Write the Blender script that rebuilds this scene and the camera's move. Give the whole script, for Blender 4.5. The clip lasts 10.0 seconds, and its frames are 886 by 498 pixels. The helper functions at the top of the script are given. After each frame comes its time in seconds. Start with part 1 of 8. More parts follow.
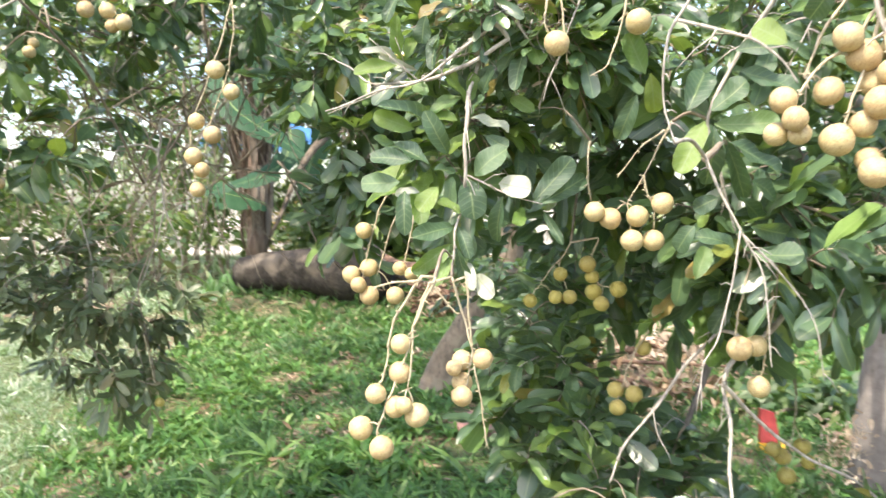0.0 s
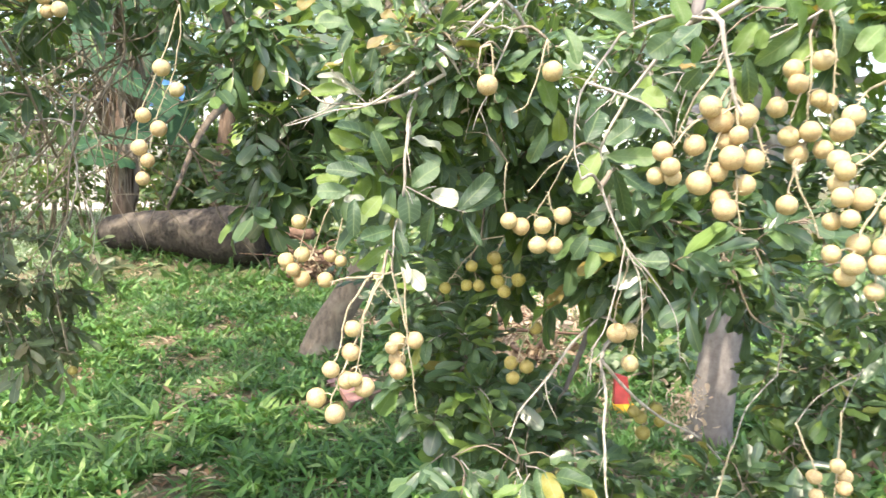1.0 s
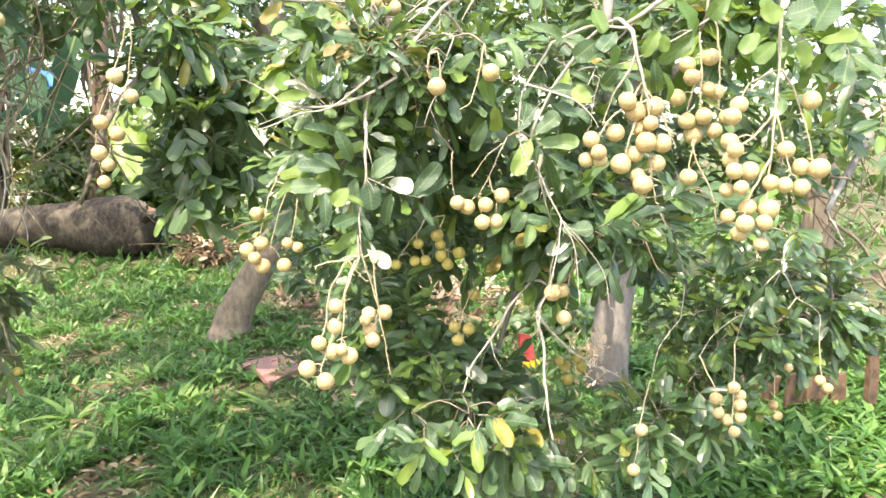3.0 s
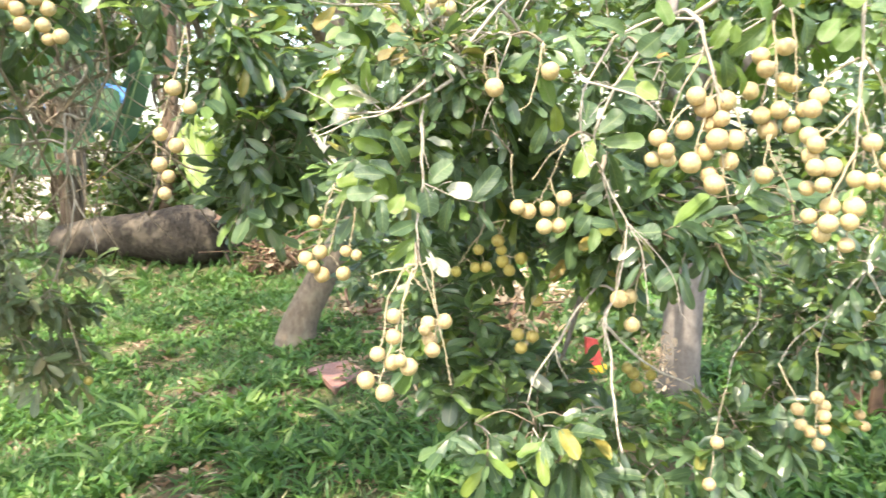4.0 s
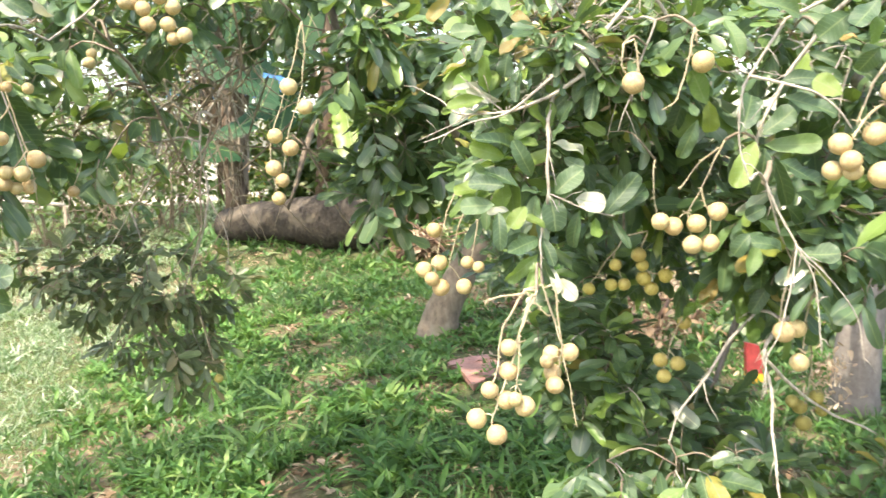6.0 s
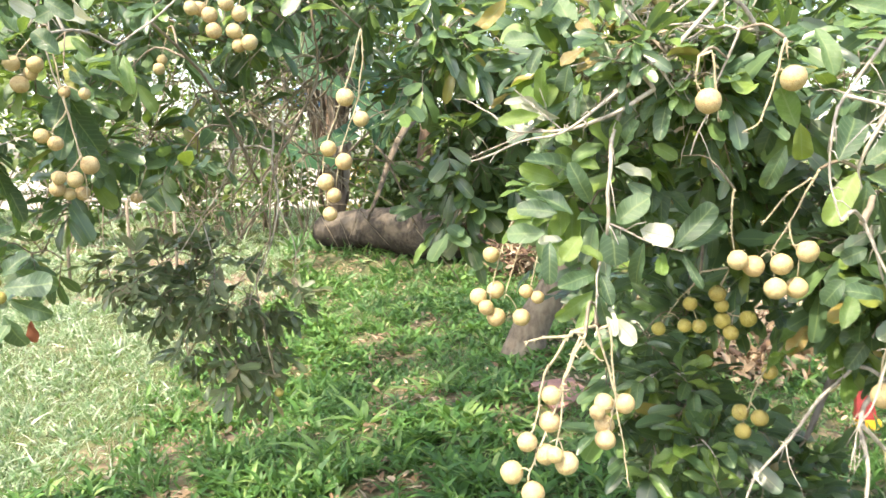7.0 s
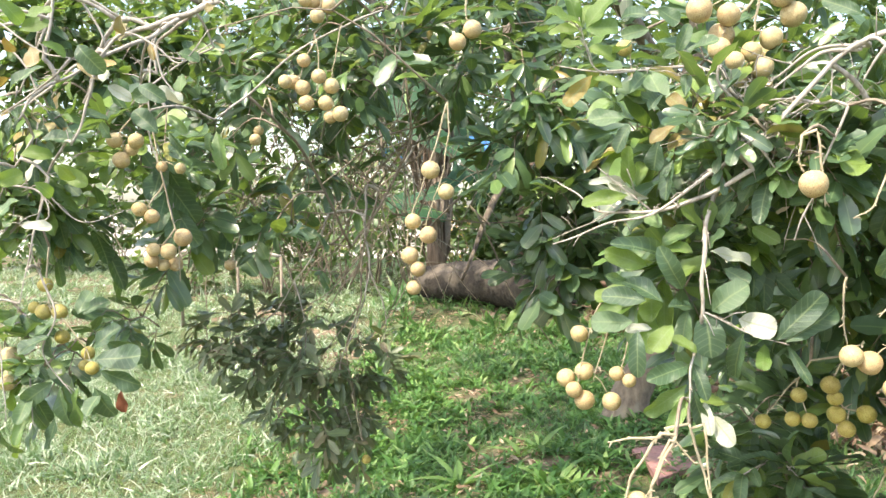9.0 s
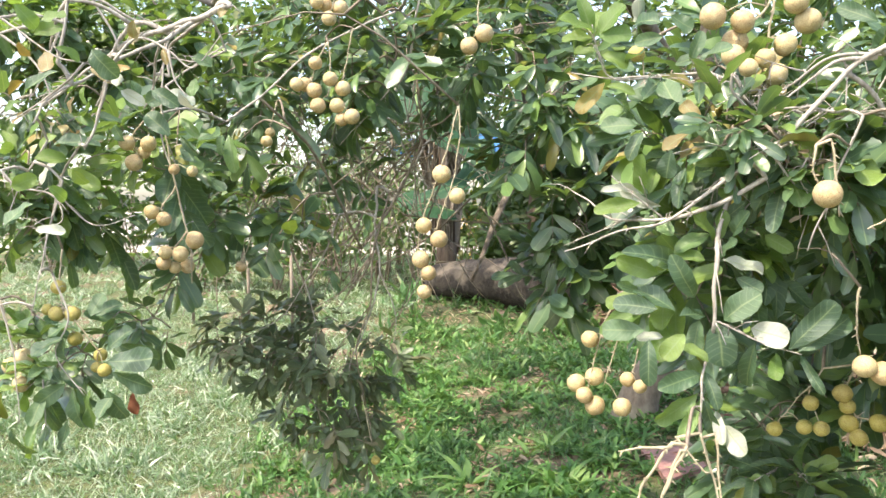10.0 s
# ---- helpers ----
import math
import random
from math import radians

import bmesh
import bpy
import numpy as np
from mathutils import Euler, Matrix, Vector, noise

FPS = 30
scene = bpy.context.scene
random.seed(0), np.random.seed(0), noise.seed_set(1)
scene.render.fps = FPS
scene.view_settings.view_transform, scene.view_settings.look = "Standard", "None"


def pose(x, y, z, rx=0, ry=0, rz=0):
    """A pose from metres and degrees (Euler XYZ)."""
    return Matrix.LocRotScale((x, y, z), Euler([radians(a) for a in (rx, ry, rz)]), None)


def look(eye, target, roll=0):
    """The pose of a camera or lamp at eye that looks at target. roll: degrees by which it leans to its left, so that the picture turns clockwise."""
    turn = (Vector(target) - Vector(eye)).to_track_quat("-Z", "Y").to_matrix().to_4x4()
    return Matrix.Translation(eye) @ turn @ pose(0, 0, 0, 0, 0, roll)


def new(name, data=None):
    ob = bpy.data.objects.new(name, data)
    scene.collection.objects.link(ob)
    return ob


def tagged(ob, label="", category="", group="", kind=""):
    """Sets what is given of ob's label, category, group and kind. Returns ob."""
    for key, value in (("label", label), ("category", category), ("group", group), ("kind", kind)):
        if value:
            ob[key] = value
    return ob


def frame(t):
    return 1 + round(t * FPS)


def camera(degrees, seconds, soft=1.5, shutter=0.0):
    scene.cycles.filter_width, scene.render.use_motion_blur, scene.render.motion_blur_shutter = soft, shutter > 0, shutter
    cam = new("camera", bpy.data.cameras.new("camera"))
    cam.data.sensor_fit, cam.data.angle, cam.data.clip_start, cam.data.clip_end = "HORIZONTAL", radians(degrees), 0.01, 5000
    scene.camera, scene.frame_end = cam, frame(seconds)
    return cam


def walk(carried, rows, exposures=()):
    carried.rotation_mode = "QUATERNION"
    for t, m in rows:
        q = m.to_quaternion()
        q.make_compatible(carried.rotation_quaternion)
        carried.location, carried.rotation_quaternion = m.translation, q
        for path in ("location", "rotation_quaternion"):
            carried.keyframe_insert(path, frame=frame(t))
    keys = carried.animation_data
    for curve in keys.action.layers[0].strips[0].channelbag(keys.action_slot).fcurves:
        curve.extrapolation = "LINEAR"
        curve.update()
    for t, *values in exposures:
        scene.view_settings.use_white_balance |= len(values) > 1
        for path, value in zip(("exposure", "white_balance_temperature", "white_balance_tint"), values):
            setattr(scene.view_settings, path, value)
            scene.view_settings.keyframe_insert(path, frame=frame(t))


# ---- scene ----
cam = camera(58.7, 10.0, soft=1.5, shutter=0.45)
EXPOSURES = [(0.0, 2.29, 7150, 14), (2.0, 2.44, 7600, 12), (3.5, 2.54, 7750, 11), (5.5, 2.44, 7750, 11), (7.5, 2.46, 7650, 11), (9.0, 2.22, 7350, 12), (10.0, 2.13, 7200, 13)]
PATH = [
    (0.0, 0.0627, 0.0346, 1.2064, 86.98, 0.28, 2.51),
    (0.5, -0.011, -0.0568, 1.2547, 84.66, -0.75, -3.5),
    (1.0, -0.0396, -0.1528, 1.2702, 84.45, -2.19, -6.94),
    (1.5, -0.1045, -0.238, 1.2971, 83.68, -1.91, -10.16),
    (2.0, -0.1771, -0.2834, 1.3257, 81.96, -1.18, -14.19),
    (3.5, -0.1914, -0.2992, 1.2893, 82.95, 1.24, -15.31),
    (4.0, -0.1738, -0.2599, 1.2998, 82.91, 2.12, -11.21),
    (4.5, -0.1463, -0.2544, 1.2994, 83.27, 2.1, -7.25),
    (5.0, -0.1045, -0.1785, 1.2963, 83.25, 2.42, -4.01),
    (5.5, -0.1089, -0.1607, 1.3149, 82.64, 2.53, -2.41),
    (5.7, -0.1155, -0.1417, 1.3345, 81.81, 2.76, -1.99),
    (6.8, -0.0407, -0.0194, 1.3171, 83.45, 0.66, 6.66),
    (7.0, -0.0308, 0.0031, 1.3387, 83.17, 0.82, 7.48),
    (7.5, -0.0187, 0.0591, 1.3513, 84.46, 0.59, 9.95),
    (8.0, -0.0165, 0.0795, 1.3587, 85.92, 0.65, 12.26),
    (8.5, -0.0022, 0.064, 1.3742, 86.76, 0.09, 14.41),
    (9.0, -0.0088, 0.0533, 1.3793, 86.82, 0.83, 14.96),
    (9.5, -0.0088, 0.0504, 1.385, 86.71, 0.43, 14.95),
    (10.0, -0.011, 0.0531, 1.3915, 86.61, 0.58, 15.66),
]
walk(cam, [(t, pose(x, y, z, rx, ry, rz)) for t, x, y, z, rx, ry, rz in PATH], EXPOSURES)


# ---- light ----
SUN_ELEV, SUN_FROM = radians(59), Vector((-0.5, -0.75, 0)).normalized()
world = bpy.data.worlds.new("sky")
scene.world = world
world.use_nodes = True
wn = world.node_tree.nodes
sky = wn.new("ShaderNodeTexSky")
sky.sky_type, sky.sun_disc, sky.sun_elevation = "NISHITA", False, SUN_ELEV
sky.sun_rotation = math.atan2(SUN_FROM.x, SUN_FROM.y)
sky.air_density, sky.dust_density = 1.0, 2.5
world.node_tree.links.new(sky.outputs[0], wn["Background"].inputs[0])
wn["Background"].inputs[1].default_value = 0.15
sun_data = bpy.data.lights.new("sun", "SUN")
sun_data.energy, sun_data.angle, sun_data.color = 1.75, radians(0.6), (1.0, 0.95, 0.86)
sun = new("sun", sun_data)
SUN_AT = SUN_FROM * math.cos(SUN_ELEV) + Vector((0, 0, math.sin(SUN_ELEV)))
sun.matrix_basis = look(SUN_AT * 30, (0, 0, 0))

# ---- materials ----


def material(name, rough=0.6, spec=0.5):
    m = bpy.data.materials.new(name)
    m.use_nodes = True
    n = m.node_tree.nodes
    b = n["Principled BSDF"]
    b.inputs["Roughness"].default_value = rough
    b.inputs["Specular IOR Level"].default_value = spec
    return m, n, m.node_tree.links, b


def ramp(n, stops):
    r = n.new("ShaderNodeValToRGB")
    els = r.color_ramp.elements
    while len(els) < len(stops):
        els.new(0.5)
    for e, (p, c) in zip(els, stops):
        e.position, e.color = p, (*c, 1)
    return r


def noise_tex(n, l, scale, detail=4, coord="Object"):
    co = n.new("ShaderNodeTexCoord")
    t = n.new("ShaderNodeTexNoise")
    t.inputs["Scale"].default_value, t.inputs["Detail"].default_value = scale, detail
    l.new(co.outputs[coord], t.inputs["Vector"])
    return t


def bump(n, l, b, height, strength, distance=0.01):
    k = n.new("ShaderNodeBump")
    k.inputs["Strength"].default_value, k.inputs["Distance"].default_value = strength, distance
    l.new(height, k.inputs["Height"])
    l.new(k.outputs[0], b.inputs["Normal"])


def leaf_material(name, stops, per="object", rough=0.29, thin=0.25, glow=(0.25, 0.40, 0.05), vein=True, spec=0.8):
    """Leaf: a waxy upper face with a paler midrib over thin, light-passing tissue."""
    m, n, l, b = material(name, rough, spec)
    if per == "object":
        rnd = n.new("ShaderNodeObjectInfo").outputs["Random"]
    else:
        rnd = n.new("ShaderNodeNewGeometry").outputs["Random Per Island"]
    r = ramp(n, stops)
    l.new(rnd, r.inputs[0])
    mot = noise_tex(n, l, 45, 5)
    mix = n.new("ShaderNodeMix")
    mix.data_type, mix.blend_type = "RGBA", "MULTIPLY"
    mix.inputs[0].default_value = 0.55
    mr = ramp(n, [(0.3, (0.62, 0.66, 0.6)), (0.7, (1.15, 1.12, 1.1))])
    l.new(mot.outputs["Fac"], mr.inputs[0])
    l.new(r.outputs[0], mix.inputs[6])
    l.new(mr.outputs[0], mix.inputs[7])
    col = mix.outputs[2]
    if vein:
        at = n.new("ShaderNodeAttribute")
        at.attribute_name = "across"
        vr = ramp(n, [(0.0, (0.75, 0.75, 0.75)), (0.04, (0.4, 0.4, 0.4)), (0.1, (0, 0, 0))])
        l.new(at.outputs["Fac"], vr.inputs[0])
        vm = n.new("ShaderNodeMix")
        vm.data_type = "RGBA"
        l.new(vr.outputs[0], vm.inputs[0])
        l.new(col, vm.inputs[6])
        vm.inputs[7].default_value = (0.22, 0.30, 0.12, 1)
        col = vm.outputs[2]
        # fine side veins, a little paler than the blade
        sv = n.new("ShaderNodeAttribute")
        sv.attribute_name = "vein"
        ss = n.new("ShaderNodeMath")
        ss.operation = "SINE"
        l.new(sv.outputs["Fac"], ss.inputs[0])
        sr = ramp(n, [(0.72, (0, 0, 0)), (1.0, (0.3, 0.3, 0.3))])
        l.new(ss.outputs[0], sr.inputs[0])
        sm = n.new("ShaderNodeMix")
        sm.data_type = "RGBA"
        l.new(sr.outputs[0], sm.inputs[0])
        l.new(col, sm.inputs[6])
        sm.inputs[7].default_value = (0.2, 0.29, 0.13, 1)
        col = sm.outputs[2]
    l.new(col, b.inputs["Base Color"])
    if vein:
        ve = n.new("ShaderNodeAttribute")
        ve.attribute_name = "vein"
        si = n.new("ShaderNodeMath")
        si.operation = "SINE"
        l.new(ve.outputs["Fac"], si.inputs[0])
        ad = n.new("ShaderNodeMath")
        ad.operation = "MULTIPLY_ADD"
        l.new(si.outputs[0], ad.inputs[0])
        ad.inputs[1].default_value = 0.06
        l.new(mot.outputs["Fac"], ad.inputs[2])
        bump(n, l, b, ad.outputs[0], 0.4, 0.004)
    else:
        bump(n, l, b, mot.outputs["Fac"], 0.25, 0.004)
    tr = n.new("ShaderNodeBsdfTranslucent")
    tm = n.new("ShaderNodeMix")
    tm.data_type = "RGBA"
    tm.inputs[0].default_value = 0.75
    l.new(col, tm.inputs[6])
    tm.inputs[7].default_value = (*glow, 1)
    l.new(tm.outputs[2], tr.inputs[0])
    ms = n.new("ShaderNodeMixShader")
    ms.inputs[0].default_value = thin
    l.new(b.outputs[0], ms.inputs[1])
    l.new(tr.outputs[0], ms.inputs[2])
    l.new(ms.outputs[0], n["Material Output"].inputs[0])
    return m


GREENS = [(0.0, (0.045, 0.088, 0.055)), (0.45, (0.067, 0.125, 0.07)), (0.76, (0.1, 0.17, 0.083)), (0.88, (0.13, 0.225, 0.07)), (0.97, (0.18, 0.26, 0.06)), (1.0, (0.27, 0.2, 0.06))]
M_LEAF = leaf_material("longan_leaf", GREENS, rough=0.25, spec=0.5)
M_LEAF_MASS = leaf_material("longan_leaf_mass", GREENS, per="island", rough=0.3, spec=0.65)
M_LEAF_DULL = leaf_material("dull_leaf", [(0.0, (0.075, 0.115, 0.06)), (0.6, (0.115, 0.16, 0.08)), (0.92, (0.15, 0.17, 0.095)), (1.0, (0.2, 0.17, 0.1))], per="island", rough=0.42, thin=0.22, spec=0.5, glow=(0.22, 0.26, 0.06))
# young leaf; its lime also puts sunlight into the left crown
M_LEAF_YOUNG_LIT = leaf_material("young_lit_leaf", [(0.0, (0.09, 0.18, 0.045)), (1.0, (0.17, 0.26, 0.06))], thin=0.42, spec=0.5)
M_LEAF_PALE = leaf_material("pale_leaf_underside", [(0.0, (0.36, 0.40, 0.32)), (1.0, (0.46, 0.48, 0.4))], glow=(0.5, 0.5, 0.3), rough=0.5)
M_LEAF_OLD = leaf_material("ageing_leaf", [(0.0, (0.17, 0.14, 0.05)), (0.6, (0.24, 0.17, 0.05)), (1.0, (0.38, 0.24, 0.05))], glow=(0.4, 0.28, 0.03))
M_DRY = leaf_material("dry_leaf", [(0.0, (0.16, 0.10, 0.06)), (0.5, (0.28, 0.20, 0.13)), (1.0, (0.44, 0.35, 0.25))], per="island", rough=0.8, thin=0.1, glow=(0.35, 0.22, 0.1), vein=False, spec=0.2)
# lighter copy of the dry leaf, sunlight put into its colour
M_DRY_PALE = leaf_material("lit_dry_leaf", [(0.0, (0.34, 0.24, 0.17)), (0.5, (0.52, 0.41, 0.31)), (1.0, (0.68, 0.58, 0.46))], per="island", rough=0.8, thin=0.2, glow=(0.5, 0.35, 0.2), vein=False, spec=0.2)
M_DRY_RED = leaf_material("dry_red_leaf", [(0.0, (0.16, 0.06, 0.035)), (1.0, (0.25, 0.1, 0.05))], rough=0.7, thin=0.15, glow=(0.4, 0.1, 0.03), vein=False, spec=0.2)
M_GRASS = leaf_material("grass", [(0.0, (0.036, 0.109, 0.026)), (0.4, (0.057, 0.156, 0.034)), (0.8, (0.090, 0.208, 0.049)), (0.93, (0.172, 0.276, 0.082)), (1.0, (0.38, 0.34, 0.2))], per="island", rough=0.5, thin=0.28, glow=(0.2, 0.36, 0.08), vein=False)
# lawn blades paled towards white: sunlight put into the colour
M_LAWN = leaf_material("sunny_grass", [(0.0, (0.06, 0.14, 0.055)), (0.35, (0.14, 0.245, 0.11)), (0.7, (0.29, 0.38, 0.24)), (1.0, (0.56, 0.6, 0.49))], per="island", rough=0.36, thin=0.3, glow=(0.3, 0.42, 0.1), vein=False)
M_BROAD = leaf_material("broad_weed", [(0.0, (0.039, 0.114, 0.025)), (0.5, (0.065, 0.172, 0.034)), (0.85, (0.116, 0.244, 0.057)), (1.0, (0.275, 0.385, 0.131))], per="island", rough=0.5, thin=0.28, glow=(0.2, 0.34, 0.06), vein=False, spec=0.4)
M_FAR_LEAF = leaf_material("far_leaf", [(0.0, (0.04, 0.09, 0.03)), (0.6, (0.08, 0.15, 0.05)), (0.85, (0.13, 0.19, 0.06)), (1.0, (0.2, 0.2, 0.08))], per="island", rough=0.5, thin=0.3, vein=False)


def bark_material(name, dark, light, scale=30, rough=0.85, stretch=6.0, depth=0.004, lichen=None):
    m, n, l, b = material(name, rough, 0.25)
    co = n.new("ShaderNodeTexCoord")
    mp = n.new("ShaderNodeMapping")
    mp.inputs["Scale"].default_value = (1, 1, 1 / stretch)
    l.new(co.outputs["Object"], mp.inputs[0])
    t = n.new("ShaderNodeTexNoise")
    t.inputs["Scale"].default_value, t.inputs["Detail"].default_value, t.inputs["Roughness"].default_value = scale, 7, 0.65
    l.new(mp.outputs[0], t.inputs["Vector"])
    r = ramp(n, [(0.3, dark), (0.68, light)])
    l.new(t.outputs["Fac"], r.inputs[0])
    col = r.outputs[0]
    big = noise_tex(n, l, scale / 9, 3)
    lr = ramp(n, [(0.56, (0, 0, 0)), (0.64, (1, 1, 1))])
    l.new(big.outputs["Fac"], lr.inputs[0])
    mx = n.new("ShaderNodeMix")
    mx.data_type = "RGBA"
    l.new(lr.outputs[0], mx.inputs[0])
    l.new(col, mx.inputs[6])
    mx.inputs[7].default_value = (*(lichen or [0.5 * (u + v) for u, v in zip(dark, light)]), 1)
    l.new(mx.outputs[2], b.inputs["Base Color"])
    bump(n, l, b, t.outputs["Fac"], 0.8, depth)
    return m


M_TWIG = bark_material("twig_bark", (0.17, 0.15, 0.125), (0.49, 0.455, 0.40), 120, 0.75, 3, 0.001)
# darker copy of the twig bark, shade put into its colour
M_TWIG_SHADE = bark_material("shaded_twig_bark", (0.13, 0.105, 0.08), (0.30, 0.25, 0.19), 120, 0.85, 3, 0.001)
M_STALK = bark_material("fruit_stalk", (0.22, 0.18, 0.11), (0.46, 0.41, 0.29), 150, 0.65, 3, 0.001)
M_TRUNK = bark_material("grey_trunk_bark", (0.13, 0.115, 0.105), (0.23, 0.21, 0.195), 34, 0.85, 1.3, 0.006, (0.34, 0.33, 0.31))
M_TRUNK_BROWN = bark_material("brown_trunk_bark", (0.085, 0.07, 0.055), (0.25, 0.205, 0.16), 34, 0.9, 5, 0.01)
M_TRUNK_LICHEN = bark_material("patchy_brown_bark", (0.10, 0.08, 0.06), (0.24, 0.195, 0.145), 30, 0.9, 2, 0.012, (0.27, 0.24, 0.18))
M_LOG = bark_material("log_bark", (0.016, 0.014, 0.012), (0.066, 0.056, 0.044), 26, 0.95, 1.2, 0.03, (0.125, 0.105, 0.08))
M_BANANA_STEM = bark_material("banana_sheath", (0.05, 0.032, 0.024), (0.22, 0.155, 0.11), 24, 0.8, 14, 0.012)
M_WALL = bark_material("pale_plaster", (0.50, 0.48, 0.44), (0.75, 0.72, 0.68), 3, 0.9, 1, 0.002)
M_RUST = bark_material("red_rotten_wood", (0.06, 0.038, 0.028), (0.2, 0.125, 0.085), 14, 0.95, 1, 0.02)


def fruit_material(name, c1, c2, c3):
    m, n, l, b = material(name, 0.55, 0.35)
    t = noise_tex(n, l, 2.2, 5)
    t2 = noise_tex(n, l, 15, 5)
    info = n.new("ShaderNodeObjectInfo")
    ad = n.new("ShaderNodeMath")
    ad.operation = "MULTIPLY_ADD"
    l.new(info.outputs["Random"], ad.inputs[0])
    ad.inputs[1].default_value = 0.5
    l.new(t.outputs["Fac"], ad.inputs[2])
    r = ramp(n, [(0.35, c1), (0.7, c2), (1.1, c3)])
    l.new(ad.outputs[0], r.inputs[0])
    sp = ramp(n, [(0.35, (0.38, 0.27, 0.16)), (0.47, (1, 1, 1))])
    l.new(t2.outputs["Fac"], sp.inputs[0])
    mx = n.new("ShaderNodeMix")
    mx.data_type, mx.blend_type = "RGBA", "MULTIPLY"
    mx.inputs[0].default_value = 0.8
    l.new(r.outputs[0], mx.inputs[6])
    l.new(sp.outputs[0], mx.inputs[7])
    l.new(mx.outputs[2], b.inputs["Base Color"])
    b.inputs["Subsurface Weight"].default_value = 0.08
    b.inputs["Subsurface Radius"].default_value = (0.006, 0.004, 0.002)
    v = n.new("ShaderNodeTexVoronoi")
    v.inputs["Scale"].default_value = 9
    co = n.new("ShaderNodeTexCoord")
    l.new(co.outputs["Object"], v.inputs["Vector"])
    bump(n, l, b, v.outputs["Distance"], 0.18, 0.05)
    return m


M_FRUIT = fruit_material("longan_husk", (0.41, 0.32, 0.15), (0.48, 0.395, 0.215), (0.42, 0.31, 0.165))
M_FRUIT_GREEN = fruit_material("unripe_husk", (0.32, 0.28, 0.07), (0.42, 0.36, 0.11), (0.38, 0.31, 0.11))


def ground_material():
    m, n, l, b = material("soil_and_turf", 0.95, 0.15)
    a = noise_tex(n, l, 0.9, 6)
    f = noise_tex(n, l, 16, 8)
    soil = ramp(n, [(0.3, (0.11, 0.072, 0.05)), (0.55, (0.21, 0.145, 0.105)), (0.75, (0.34, 0.26, 0.19))])
    turf = ramp(n, [(0.3, (0.045, 0.062, 0.026)), (0.7, (0.12, 0.13, 0.06))])
    l.new(f.outputs["Fac"], soil.inputs[0])
    l.new(f.outputs["Fac"], turf.inputs[0])
    k = ramp(n, [(0.5, (0, 0, 0)), (0.64, (1, 1, 1))])
    l.new(a.outputs["Fac"], k.inputs[0])
    mx = n.new("ShaderNodeMix")
    mx.data_type = "RGBA"
    l.new(k.outputs[0], mx.inputs[0])
    l.new(turf.outputs[0], mx.inputs[6])
    l.new(soil.outputs[0], mx.inputs[7])
    l.new(mx.outputs[2], b.inputs["Base Color"])
    bump(n, l, b, f.outputs["Fac"], 0.7, 0.03)
    return m


M_GROUND = ground_material()


def plain(name, stops, scale=30, rough=0.5):
    m, n, l, b = material(name, rough, 0.4)
    t = noise_tex(n, l, scale, 4)
    r = ramp(n, stops)
    l.new(t.outputs["Fac"], r.inputs[0])
    l.new(r.outputs[0], b.inputs["Base Color"])
    bump(n, l, b, t.outputs["Fac"], 0.3, 0.004)
    return m


M_RED = plain("red_plastic", [(0.3, (0.17, 0.02, 0.02)), (0.7, (0.29, 0.036, 0.036))])
M_YELLOW = plain("yellow_plastic", [(0.3, (0.55, 0.30, 0.02)), (0.7, (0.70, 0.42, 0.05))])
M_BLUE = plain("blue_tarpaulin", [(0.3, (0.04, 0.17, 0.5)), (0.7, (0.10, 0.32, 0.68))], 4)
M_WHITE = plain("white_sheet", [(0.3, (0.7, 0.72, 0.74)), (0.7, (0.82, 0.83, 0.84))], 6)
M_PINK = plain("faded_pink_plastic", [(0.3, (0.22, 0.11, 0.09)), (0.7, (0.42, 0.22, 0.18))], 30)

# ---- mesh helpers ----


def link_mesh(name, verts, faces, mat, parent=None, label="", smooth=True, attr=None):
    me = bpy.data.meshes.new(name)
    me.from_pydata(verts, [], faces)
    if smooth:
        me.polygons.foreach_set("use_smooth", [True] * len(me.polygons))
    if attr is not None:
        me.attributes.new("across", "FLOAT", "POINT").data.foreach_set("value", attr)
    me.materials.append(mat)
    ob = new(name, me)
    if parent:
        ob.parent = parent
    if label:
        tagged(ob, label)
    return ob


def empty(name, at, label, category, group=""):
    ob = new(name)
    ob.location = at
    ob.empty_display_size = 0.05
    return tagged(ob, label, category, group)


def smooth_line(pts, steps=5):
    """Catmull-Rom through the points."""
    p = [np.array(q, float) for q in pts]
    if len(p) < 3:
        return [p[0] + (p[-1] - p[0]) * k / steps for k in range(steps + 1)]
    p = [2 * p[0] - p[1]] + p + [2 * p[-1] - p[-2]]
    out = []
    for a, b, c, d in zip(p, p[1:], p[2:], p[3:]):
        for k in range(steps):
            u = k / steps
            out.append(0.5 * (2 * b + (c - a) * u + (2 * a - 5 * b + 4 * c - d) * u * u + (3 * b - a - 3 * c + d) * u ** 3))
    return out + [p[-2]]


